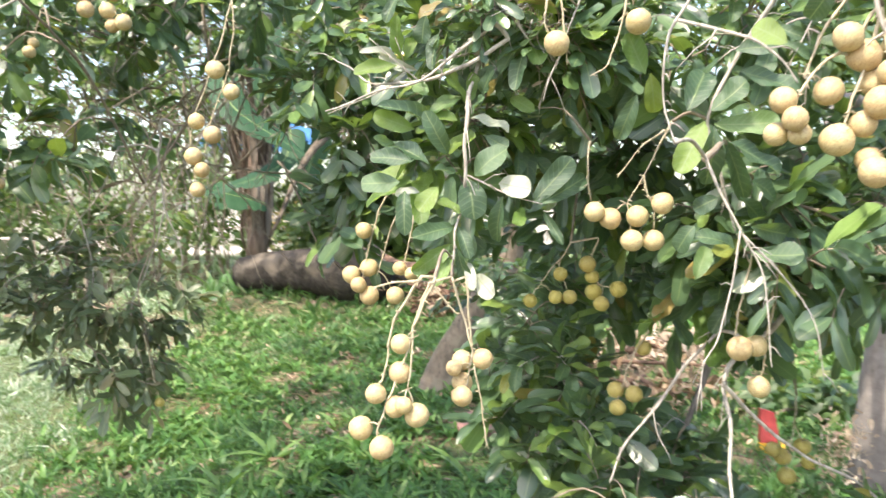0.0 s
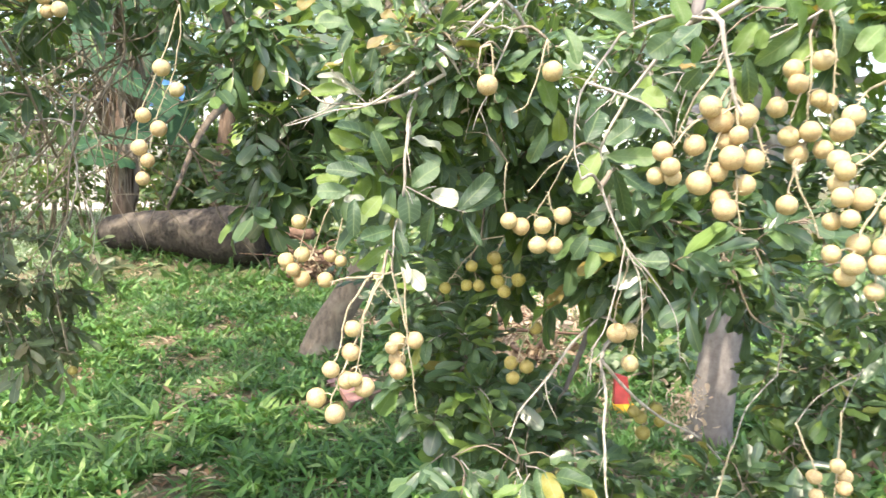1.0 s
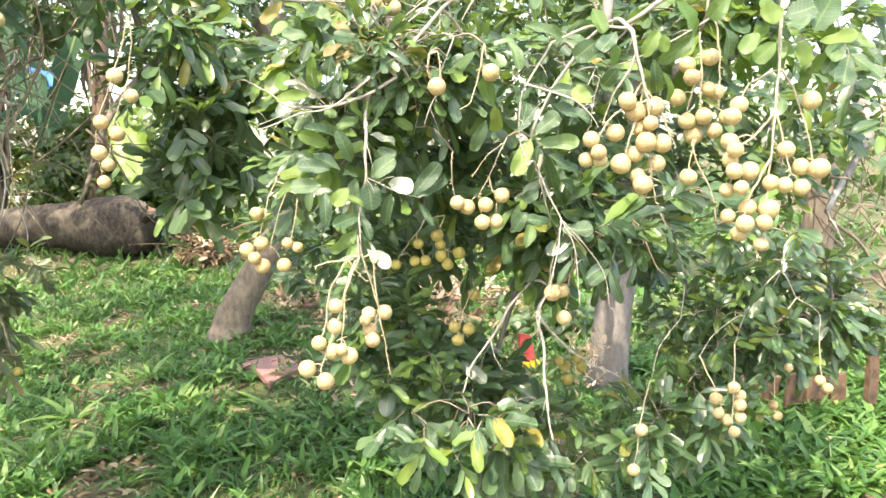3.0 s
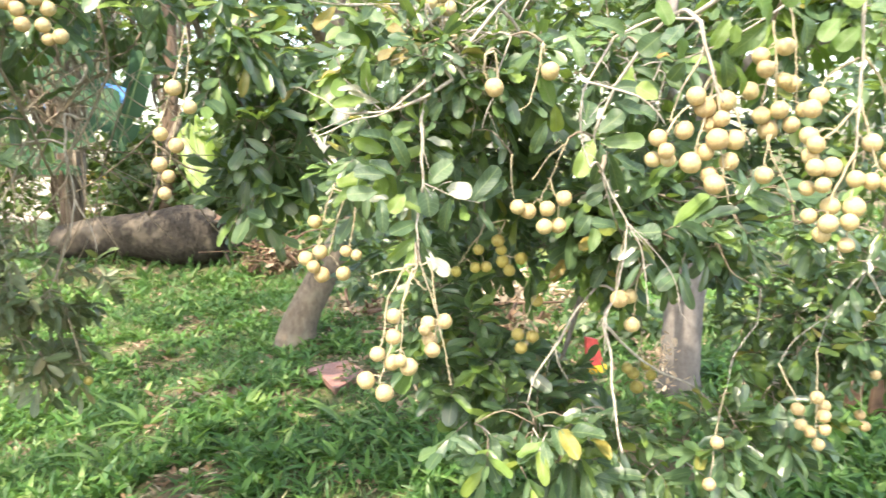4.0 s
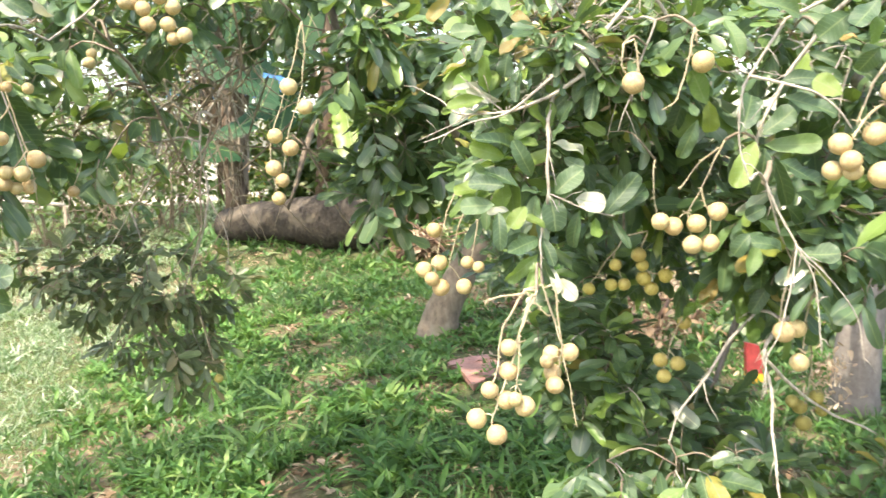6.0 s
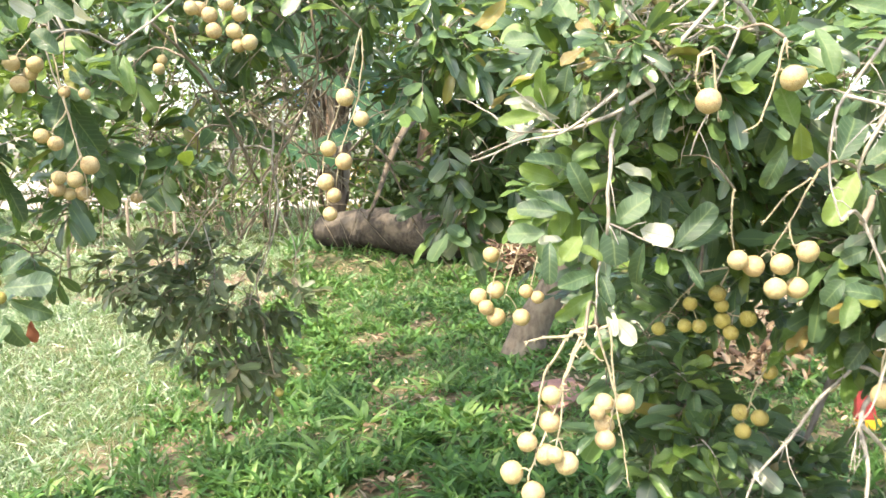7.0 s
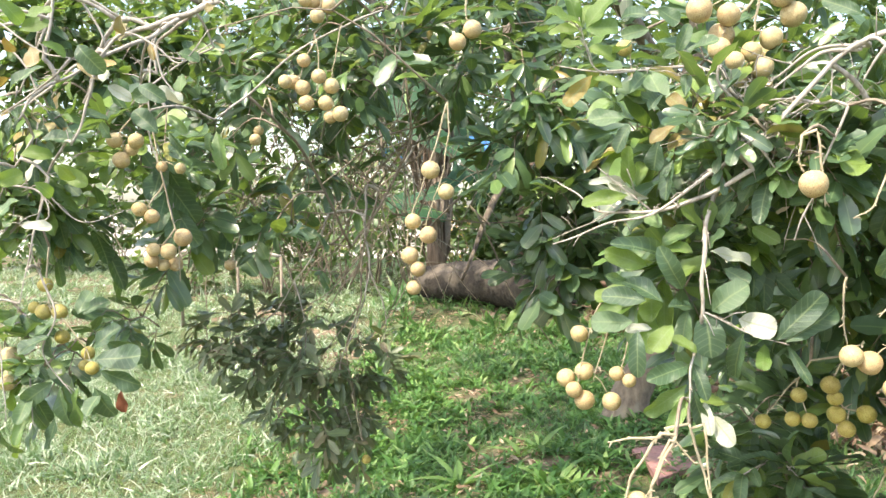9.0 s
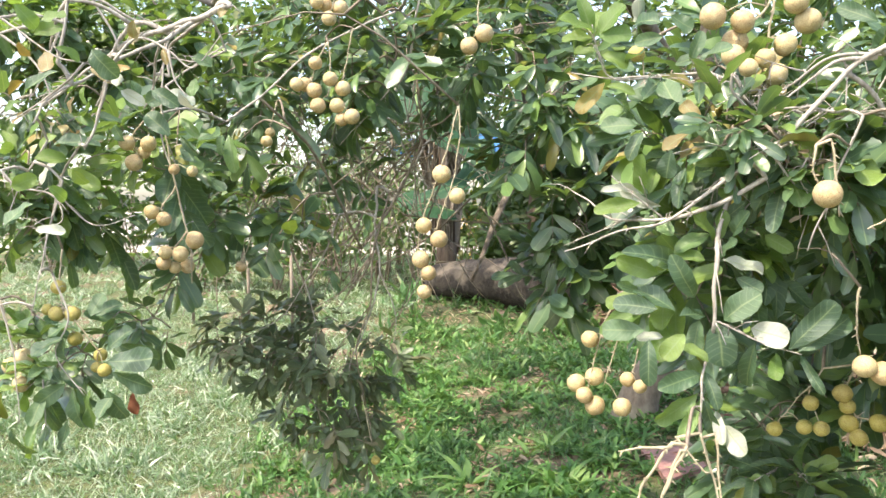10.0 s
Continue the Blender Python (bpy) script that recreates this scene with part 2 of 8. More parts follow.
class Tubes:
    """Gathers tapered round tubes into one mesh."""

    def __init__(self):
        self.v, self.f = [], []

    def add(self, pts, r0, r1, sides=6, rough=0.0, rng=None):
        pts = [np.array(q, float) for q in pts]
        base, n = len(self.v), len(pts)
        whole = np.abs(pts[-1] - pts[0])
        a = np.eye(3)[int(np.argmin(whole))]
        for i, q in enumerate(pts):
            d = pts[min(i + 1, n - 1)] - pts[max(i - 1, 0)]
            d = d / (np.linalg.norm(d) + 1e-9)
            a = a - d * (a @ d)
            a /= np.linalg.norm(a) + 1e-9
            b = np.cross(d, a)
            r = r0 + (r1 - r0) * i / max(n - 1, 1)
            for k in range(sides):
                w = 2 * math.pi * k / sides
                rr = r * (1 + (rng.uniform(-rough, rough) if rng else 0))
                self.v.append(tuple(q + rr * (math.cos(w) * a + math.sin(w) * b)))
        for i in range(n - 1):
            for k in range(sides):
                k2 = (k + 1) % sides
                self.f.append((base + i * sides + k, base + i * sides + k2, base + (i + 1) * sides + k2, base + (i + 1) * sides + k))
        self.f.append(tuple(base + k for k in range(sides))[::-1])
        self.f.append(tuple(base + (n - 1) * sides + k for k in range(sides)))
        return self

    def link(self, name, mat, parent, label="", at=(0, 0, 0)):
        o = np.array(at)
        return link_mesh(name, [tuple(np.array(q) - o) for q in self.v], self.f, mat, parent, label)


# outline of a leaflet: place along its length, half width
OBOVATE = ((0.0, 0.03), (0.06, 0.10), (0.15, 0.25), (0.27, 0.37), (0.41, 0.45), (0.55, 0.49), (0.69, 0.5), (0.81, 0.48), (0.91, 0.41), (0.97, 0.29), (1.0, 0.12))
BLADE = ((0.0, 0.08), (0.3, 0.46), (0.65, 0.4), (1.0, 0.01))
LANCE = ((0.0, 0.05), (0.2, 0.36), (0.45, 0.5), (0.7, 0.36), (0.88, 0.16), (1.0, 0.01))


def leaf_arrays(outline, width, fold, curl, wave, seed, cross=2):
    """A leaflet of length 1 along +y, face to +z: folded along its midrib, tip bent down, edge waved."""
    rng = random.Random(seed)
    v, across, f = [], [], []  # across: 0 on the midrib, 1 on the edge
    cols = 2 * cross + 1
    ph = rng.uniform(0, 6)
    for s, h in outline:
        mid = -curl * s * s
        side = rng.uniform(-0.015, 0.015)
        for c in range(-cross, cross + 1):
            u = c / cross
            x = u * h * width * (1 - 0.35 * fold * abs(u)) + side * 0.3
            z = mid + fold * abs(u) * h * width * 0.9 - 0.25 * fold * (u * u) * h * width + wave * math.sin(9 * s + ph + (2 if c > 0 else 0)) * abs(u) * h
            v.append((x, s - 0.25 * curl * curl * s * s, z))
            across.append(abs(u))
    for i in range(len(outline) - 1):
        for c in range(cols - 1):
            a = i * cols + c
            f.append((a, a + 1, a + cols + 1, a + cols))
    return np.array(v), f, across


LEAF_KINDS = [leaf_arrays(OBOVATE, 0.9 * w, fo, cu, wa, k) for k, (w, fo, cu, wa) in enumerate((
    (0.54, 0.55, 0.20, 0.13), (0.50, 0.70, 0.30, 0.14), (0.58, 0.42, 0.14, 0.15), (0.48, 0.9, 0.40, 0.10),
    (0.52, 0.38, -0.2, 0.16), (0.54, 0.65, 0.5, 0.14), (0.5, 0.55, 0.28, 0.17)))]
ROUND = ((0.0, 0.04), (0.2, 0.29), (0.45, 0.46), (0.72, 0.5), (0.92, 0.4), (1.0, 0.14))
LEAF_SMALL = [leaf_arrays(ROUND, 0.9 * w, fo, cu, wa, k, 1) for k, (w, fo, cu, wa) in enumerate((
    (0.50, 0.30, 0.16, 0.08), (0.46, 0.50, 0.26, 0.08), (0.44, 0.75, 0.36, 0.09), (0.52, 0.25, -0.1, 0.1)))]
LEAF_FAR = [leaf_arrays(BLADE, 0.68, 0.3, 0.25, 0.0, 5, 1)]
leaf_meshes = {}


def leaf_mesh(kind, mat):
    key = (kind, mat.name)
    if key not in leaf_meshes:
        v, f, a = LEAF_KINDS[kind]
        me = bpy.data.meshes.new("leaf")
        me.from_pydata([tuple(q) for q in v], [], f)
        me.polygons.foreach_set("use_smooth", [True] * len(me.polygons))
        me.attributes.new("across", "FLOAT", "POINT").data.foreach_set("value", a)
        me.attributes.new("vein", "FLOAT", "POINT").data.foreach_set("value", [50 * q[1] - 9 * u for q, u in zip(v, a)])
        me.materials.append(mat)
        leaf_meshes[key] = me
    return leaf_meshes[key]


def leaf_frame(along, face):
    y = np.array(along, float)
    y /= np.linalg.norm(y)
    x = np.cross(y, face)
    if np.linalg.norm(x) < 1e-4:
        x = np.cross(y, (0.3, 0.9, 0.2))
    x /= np.linalg.norm(x)
    return np.stack([x, y, np.cross(x, y)], 1)


def leaf(parent, base, along, face, length, kind, mat, name="leaf", wide=1.0):
    ob = new(name, leaf_mesh(kind, mat))
    ob.parent = parent
    m = leaf_frame(along, face)
    ob.matrix_basis = Matrix.LocRotScale(Vector(base), Matrix(m.tolist()).to_quaternion(), Vector((length * wide, length, length)))
    return ob


def mass(name, kinds, frames, mat, parent=None, label="", chunk_attr=True):
    """Many leaves joined: frames are (base, 3x3, length, width)."""
    vs, fs, at, off = [], [], [], 0
    for k, (v, f, a) in enumerate(kinds):
        mine = frames[k::len(kinds)]
        if not mine:
            continue
        B = np.array([q[0] for q in mine])
        R = np.array([q[1] for q in mine])
        L = np.array([[q[2] * q[3], q[2], q[2]] for q in mine])
        P = np.einsum("nij,nkj->nki", R, v[None] * L[:, None, :]) + B[:, None, :]
        F = np.array(f)[None] + (np.arange(len(mine)) * len(v))[:, None, None] + off
        vs.append(P.reshape(-1, 3))
        fs.append(F.reshape(-1, 4))
        at.append(np.tile(a, len(mine)))
        off += len(mine) * len(v)
    V, F, A = np.concatenate(vs), np.concatenate(fs), np.concatenate(at)
    me = bpy.data.meshes.new(name)
    me.vertices.add(len(V))
    me.vertices.foreach_set("co", V.ravel())
    me.loops.add(F.size)
    me.loops.foreach_set("vertex_index", F.ravel().astype(np.int32))
    me.polygons.add(len(F))
    me.polygons.foreach_set("loop_start", np.arange(len(F), dtype=np.int32) * 4)
    me.update(calc_edges=True)
    me.polygons.foreach_set("use_smooth", np.ones(len(F), bool))
    me.attributes.new("across", "FLOAT", "POINT").data.foreach_set("value", A.astype(np.float32))
    me.materials.append(mat)
    ob = new(name, me)
    if parent:
        ob.parent = parent
    return tagged(ob, label, kind="stuff")


# ---- ground ----


def step(a, b, x):
    u = min(max((x - a) / (b - a), 0), 1)
    return u * u * (3 - 2 * u)


def ground_z(x, y):
    z = -0.05 - 0.15 * (1 - step(-1.8, -0.7, x)) * (1 - step(4.5, 7, y))
    z += 0.08 * step(-1.2, 0.5, x) * (1 - step(5, 8, y))
    z += 0.10 * step(7.5, 10, y)
    z += 0.22 * math.exp(-((y - 8.9) / 0.9) ** 2) * step(-4.2, -2.8, x) * (1 - step(0.2, 1.5, x))
    if abs(x) < 12 and y < 20:
        z += 0.05 * noise.noise(Vector((x * 0.9, y * 0.9, 0.3))) + 0.02 * noise.noise(Vector((x * 3.1, y * 3.1, 1.3)))
    return z


def ground():
    xs = sorted(set([-1500, -400, -120, -50, -25, -16] + [round(-12 + 0.2 * k, 3) for k in range(121)] + [16, 25, 50, 120, 400, 1500]))
    ys = sorted(set([-1500, -400, -120, -40, -15, -8] + [round(-4 + 0.2 * k, 3) for k in range(121)] + [24, 30, 45, 80, 150, 400, 1500]))
    v = [(x, y, ground_z(x, y)) for y in ys for x in xs]
    w = len(xs)
    f = [(j * w + i, j * w + i + 1, (j + 1) * w + i + 1, (j + 1) * w + i) for j in range(len(ys) - 1) for i in range(w - 1)]
    tagged(link_mesh("ground", v, f, M_GROUND), "uneven brown orchard soil with patchy turf", "ground", kind="structure")


ground()


def grass_blade(width, bend, rows=4):
    v, f = [], []
    for i in range(rows):
        s = i / (rows - 1)
        w = width * (1 - s) ** 0.7 * (0.6 + 0.7 * math.sin(math.pi * min(1, s + 0.25))) + 0.002
        y, z = bend * s * s, s * (1 - 0.45 * bend * s)
        v += [(-w, y, z), (w, y - 0.3 * w, z)]
    for i in range(rows - 1):
        a = 2 * i
        f.append((a, a + 1, a + 3, a + 2))
    return np.array(v), f, [0.5] * len(v)


def weed_leaf(width, curl, seed):
    v, f, a = leaf_arrays(BLADE, width, 0.5, curl, 0.03, seed, 1)
    return np.stack([v[:, 0], -v[:, 2], v[:, 1]], 1), f, a


BLADES = [grass_blade(0.06, 0.4), grass_blade(0.075, 0.9), grass_blade(0.09, 0.7), grass_blade(0.055, 1.2), weed_leaf(0.2, 0.5, 3), weed_leaf(0.24, 0.75, 4), weed_leaf(0.17, 0.95, 5)]
FINE = [grass_blade(0.042, 0.5), grass_blade(0.035, 0.9), grass_blade(0.05, 1.3)]


def spin(a, lean, rng):
    m = Euler((rng.uniform(-lean, lean), rng.uniform(-lean, lean), a)).to_matrix()
    return np.array(m)


def grass(name, mat, n, area, size, label, keep, seed, blades=None):
    rng = random.Random(seed)
    frames = []
    x0, x1, y0, y1 = area
    while len(frames) < n:
        x, y = rng.uniform(x0, x1), rng.uniform(y0, y1)
        if rng.random() > keep(x, y):
            continue
        z = ground_z(x, y)
        big = rng.uniform(0.6, 1.3) * (0.7 + 0.6 * abs(noise.noise(Vector((x * 1.7, y * 1.7, 4)))) * 2)
        for _ in range(rng.randint(4, 8)):
            h = size * big * rng.uniform(0.5, 1.25)
            frames.append(((x + rng.gauss(0, 0.025), y + rng.gauss(0, 0.025), z - 0.01), spin(rng.uniform(0, 6.3), 0.95, rng), h, rng.uniform(0.8, 1.3)))
    rng.shuffle(frames)
    return tagged(mass(name, blades or BLADES, frames, mat), label, "grass", kind="stuff")


def bare(x, y):
    worn = max(math.exp(-((x - a) / r) ** 2 - ((y - c) / q) ** 2) for a, c, r, q in (
        (-0.9, 4.27, 0.17, 0.35), (-0.65, 3.0, 0.25, 0.3), (0.58, 3.55, 0.16, 0.2), (0.07, 4.45, 0.28, 0.28), (-0.95, 6.3, 0.15, 0.3), (1.1, 6.0, 0.9, 1.0)))
    return 0.5 * noise.noise(Vector((x * 2.1 + 3.1, y * 1.6, 7.7))) + 0.15 * noise.noise(Vector((x * 5.3, y * 4.1, 2.2))) + 0.85 * worn


# share of the ground sown with the sun-coloured lawn
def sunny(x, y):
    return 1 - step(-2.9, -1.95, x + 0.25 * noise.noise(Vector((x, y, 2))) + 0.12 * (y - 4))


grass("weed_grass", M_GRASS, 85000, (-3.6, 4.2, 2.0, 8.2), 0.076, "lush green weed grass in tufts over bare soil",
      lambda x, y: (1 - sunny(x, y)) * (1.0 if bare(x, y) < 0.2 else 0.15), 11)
grass("lawn_grass", M_LAWN, 90000, (-7.5, -1.2, 2.2, 9.0), 0.10, "lawn grass with sunlight put into its pale colour", lambda x, y: sunny(x, y) * (1 if y < 7 else 0.4), 12, FINE)
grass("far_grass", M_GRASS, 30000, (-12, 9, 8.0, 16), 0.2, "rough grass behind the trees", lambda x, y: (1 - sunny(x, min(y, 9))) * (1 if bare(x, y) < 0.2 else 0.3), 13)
grass("far_lawn", M_LAWN, 45000, (-14, -2, 8.5, 19), 0.15, "open lawn with sunlight put into its colour beyond the drooping boughs", lambda x, y: sunny(x, 9), 14, FINE)


def broad_weeds(n, seed):
    """Low plants of broad arching blades, in drifts over the soil."""
    rng = random.Random(seed)
    frames = []
    while len(frames) < n:
        x, y = rng.uniform(-2.6, 4.0), 1.9 + 6.2 * rng.random() ** 1.4
        drift = noise.noise(Vector((x * 1.3, y * 1.3, 5.5))) + 0.5 * noise.noise(Vector((x * 3.7, y * 3.7, 1.5)))
        if drift < rng.uniform(-0.45, 0.25) or sunny(x, y) > 0.5 or (bare(x, y) > 0.2 and rng.random() > 0.12):
            continue
        z, big = ground_z(x, y), rng.uniform(0.65, 1.25) * (1 + 0.4 * drift)
        for k in range(rng.randint(6, 11)):
            q = Euler((-rng.uniform(0.15, 1.15), rng.uniform(-0.25, 0.25), 2.4 * k + rng.uniform(-0.4, 0.4))).to_matrix()
            frames.append(((x + rng.gauss(0, 0.012), y + rng.gauss(0, 0.012), z - 0.005 + rng.uniform(0, 0.03)), np.array(q), 0.088 * big * rng.uniform(0.6, 1.25), rng.uniform(0.8, 1.2)))
    rng.shuffle(frames)
    tagged(mass("broad_weeds", WEEDS, frames, M_BROAD), "broad-bladed light green weeds in low drifts", "weeds", kind="stuff")


WEEDS = [weed_leaf(0.24, 0.6, 13), weed_leaf(0.3, 0.8, 14), weed_leaf(0.2, 1.0, 15), weed_leaf(0.34, 0.5, 16)]
broad_weeds(46000, 17)


def litter(n, seed):
    rng = random.Random(seed)
    frames = []
    while len(frames) < n:
        x, y = rng.uniform(-3, 4.2), rng.uniform(2, 9)
        if sunny(x, y) > 0.3 or (bare(x, y) < 0.15 and rng.random() > 0.12):
            continue
        along = (rng.uniform(-1, 1), rng.uniform(-1, 1), rng.uniform(-0.2, 0.3))
        face = (rng.uniform(-0.5, 0.5), rng.uniform(-0.5, 0.5), 1)
        frames.append(((x, y, ground_z(x, y) + rng.uniform(0.005, 0.03)), leaf_frame(along, face), rng.uniform(0.025, 0.075), rng.uniform(0.6, 1.0)))
    tagged(mass("leaf_litter", LEAF_SMALL, frames, M_DRY), "brown dry leaf litter on bare soil", "leaf litter", kind="stuff")


litter(7500, 5)

# ---- the longan trees ----
NETS = {}
FACING = np.array((-0.1, -0.66, 0.58))  # leaves turn to the light


def tree(name, key, base, label, group="longan trees"):
    t = empty(name, base, label, "tree", group)
    NETS[key] = dict(ob=t, base=np.array(base), pts=[], rad=[], frames=[], dull=[], twigs=Tubes(), n=0)
    return t


def limb(key, pts, r0, r1, mat=None, name="branch", sides=7, label=""):
    """One bough of a tree, a mesh of its own."""
    net = NETS[key]
    line = smooth_line(pts, 8)
    if r0 < 0.012 and net["pts"]:
        # grow out of the nearest bough
        P = np.array(net["pts"])
        gap = np.linalg.norm(P - line[0], axis=1) + 0.5 * np.maximum(0, line[0][2] - P[:, 2])
        i = int(np.argmin(gap))
        if 0.01 < gap[i] < 1.3:
            line = smooth_line([P[i], 0.5 * (P[i] + line[0]) + np.array((0, 0, 0.1 * gap[i])), line[0]], 5)[:-1] + line
    if r0 < 0.02:
        r0, r1 = 0.8 * r0, 0.5 * r1
        line = [q + 1.0 * r0 * np.array(noise.noise_vector(Vector(q * 22))) for q in line]
    tb = Tubes().add(line, r0, r1, sides, 0.14, random.Random(len(net["pts"])))
    if r0 < 0.02:
        rs = random.Random(int(1e4 * abs(line[0][0])) + len(line))
        for k in range(3, len(line) - 1):
            if rs.random() < 0.22:
                d = line[k + 1] - line[k - 1]
                d = 0.7 * d / (np.linalg.norm(d) + 1e-9) + np.array([rs.gauss(0, 0.5) for _ in range(3)])
                e = line[k] + d * rs.uniform(0.008, 0.03)
                tb.add([line[k], 0.5 * (line[k] + e) + np.array((0, 0, 0.003)), e], 0.5 * r1 + 0.0004, 0.0004, 4)
    net["pts"] += line
    net["rad"] += [r0 + (r1 - r0) * k / len(line) for k in range(len(line))]
    return tb.link(name, mat or (M_TRUNK if r0 > 0.025 else M_TWIG), net["ob"], label, net["base"])


def reach(key, p, r=0.0016, far=0.9):
    """A thin twig from the nearest bough to p."""
    net = NETS[key]
    P = np.array(net["pts"])
    d = np.linalg.norm(P - p, axis=1) + 0.6 * np.maximum(0, p[2] - P[:, 2])
    i = int(np.argmin(d))
    if d[i] > far:
        return
    a = P[i]
    mid = 0.5 * (a + p) + np.array((0, 0, 0.22 * d[i]))
    wob = 0.05 * d[i] * np.array(noise.noise_vector(Vector(p * 9)))
    net["twigs"].add(smooth_line([a, mid + wob, p], 3), min(r * 1.8, net["rad"][i]), r, 4)
    net["pts"] += [mid + wob, p]
    net["rad"] += [r, r]


# openings in the crown, for sight lines and sun patches: from, to, radius
GAPS = {"F": [
    ((0.337, 0.699, 1.100), (1.366, 2.663, 0.648), 0.088),
    ((0.337, 0.692, 1.053), (1.364, 2.643, 0.507), 0.088),
    ((0.328, 0.686, 0.998), (1.339, 2.626, 0.343), 0.088),
    ((0.476, 0.875, 1.054), (1.509, 2.931, 0.620), 0.088),
    ((0.478, 0.870, 1.007), (1.512, 2.917, 0.479), 0.088),
    ((0.479, 0.865, 0.952), (1.517, 2.900, 0.314), 0.088),
    ((0.562, 1.148, 0.989), (1.562, 3.374, 0.554), 0.088),
    ((0.167, 0.900, 1.090), (0.603, 2.500, 0.794), 0.11),
    ((0.250, 1.050, 0.930), (0.350, 1.370, 0.785), 0.045),
], "M": [
    ((0.167, 0.900, 1.090), (0.603, 2.500, 0.794), 0.11),
    ((-2.800, 6.550, 2.700), (-3.400, 5.650, 4.500), 0.45),
    ((-1.490, 3.650, 2.000), (-2.320, 2.400, 4.500), 0.28),
], "L": [
    ((-0.715, 1.253, 1.268), (-1.043, 1.812, 1.210), 0.065),
    ((-0.668, 1.262, 1.214), (-0.974, 1.827, 1.132), 0.065),
    ((-0.779, 1.230, 1.201), (-1.138, 1.780, 1.112), 0.050),
    ((-1.490, 3.650, 2.000), (-2.320, 2.400, 4.500), 0.28),
]}


def in_gap(key, p):
    for a, c, r in GAPS.get(key, ()):
        a, c = np.array(a), np.array(c)
        u = np.clip((p - a) @ (c - a) / ((c - a) @ (c - a)), 0, 1)
        if np.linalg.norm(p - a - u * (c - a)) < r:
            return True
    return False


def spray(key, at, heading, n, size, rng, single=False, young=0.12, dull=False):
    """A compound leaf: a rachis with paired leaflets. single: each leaflet an object of its own."""
    net = NETS[key]
    at, h = np.array(at, float), np.array(heading, float)
    h /= np.linalg.norm(h)
    length = size * (0.19 * n)
    droop = rng.uniform(0.15, 0.6)
    line = [at + h * length * s + np.array((0, 0, -droop * length * s * s)) for s in (0, 0.33, 0.66, 1)]
    side = np.cross(h, (0, 0, 1))
    side = side / (np.linalg.norm(side) + 1e-6)
    roll = rng.uniform(-0.7, 0.7)
    upn = np.cross(side, h) * math.cos(roll) + side * math.sin(roll)
    if upn[2] < 0:
        upn = -upn
    holder = None
    if single:
        mat = M_LEAF_YOUNG_LIT if rng.random() < young else M_LEAF
        tb = Tubes().add(line, 0.0016, 0.0008, 5)
        holder = tb.link("twig", M_TWIG, net["ob"], "", net["base"])
    else:
        net["twigs"].add(line, 0.0016, 0.0008, 3)
    for k in range(n):
        s = 0.25 + 0.75 * (k // 2 + 0.5) / max((n + 1) // 2, 1)
        q = at + h * length * s + np.array((0, 0, -droop * length * s * s))
        sg = 1 if k % 2 else -1
        if k == n - 1 and n % 2:
            sg = 0
        along = h * (0.75 + 0.3 * s) + sg * (np.cross(upn, h)) * rng.uniform(0.6, 1.0) + np.array((rng.gauss(0, 0.15), rng.gauss(0, 0.15), rng.gauss(-0.18, 0.18)))
        face = 0.8 * upn + FACING + np.array((rng.gauss(0, 0.4), rng.gauss(0, 0.3), rng.gauss(0, 0.3)))
        L = size * rng.uniform(0.75, 1.15)
        if single:
            leaf(holder, q - net["base"], along, face, L, rng.randrange(len(LEAF_KINDS)), M_LEAF_OLD if rng.random() < 0.015 else mat)
            net["n"] += 1
        else:
            net["dull" if dull else "frames"].append((q, leaf_frame(along, face), L, rng.uniform(0.85, 1.1)))


def clump(key, at, rad, n, size, seed, out=(0, -0.3, 0.1), near=0, young=0.12, dull=False):
    """n compound leaves strewn through an ellipsoid in whorls, as they crowd at twig ends; the first `near` have single leaflets."""
    rng = random.Random(seed)
    k = 0
    while k < n:
        u = np.array([rng.uniform(-1, 1) for _ in range(3)])
        if not 0.05 < u @ u < 1:
            continue
        p = np.array(at) + u * rad
        if in_gap(key, p):
            k += 2
            continue
        axis = u * (0.7, 0.7, 0.6) + np.array(out) + np.array((rng.gauss(0, 0.35), rng.gauss(-0.15, 0.35), rng.gauss(-0.1, 0.3)))
        axis /= np.linalg.norm(axis) + 1e-6
        e = np.cross(axis, (0.3, 0.2, 0.93))
        e /= np.linalg.norm(e) + 1e-6
        g = np.cross(axis, e)
        reach(key, p)
        m, turn = rng.choice((2, 3, 3, 4)), rng.uniform(0, 6.28)
        for j in range(min(m, n - k)):
            w = turn + 6.28 * j / m + rng.uniform(-0.4, 0.4)
            hd = axis * rng.uniform(0.35, 0.9) + (math.cos(w) * e + math.sin(w) * g) * rng.uniform(0.6, 1.0)
            q = p + np.array([rng.gauss(0, 0.22) for _ in range(3)]) * size
            spray(key, q, hd, rng.choice((4, 5, 5, 6)), size * rng.uniform(0.8, 1.2), rng, single=k < near, young=young, dull=dull)
            k += 1


def finish_tree(key, twig_mat=None):
    net = NETS[key]
    o = net["base"]
    rng = random.Random(3)
    rng.shuffle(net["frames"])
    fr = [(q - o, m, a, b) for q, m, a, b in net["frames"]]
    mass("foliage", LEAF_SMALL, fr, M_LEAF_MASS, net["ob"])
    if net["dull"]:
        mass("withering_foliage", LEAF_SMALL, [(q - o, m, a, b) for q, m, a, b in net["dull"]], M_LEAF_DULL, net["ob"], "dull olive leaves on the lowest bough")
    net["twigs"].link("twig_tangle", twig_mat or M_TWIG_SHADE, net["ob"], "", o)["kind"] = "stuff"


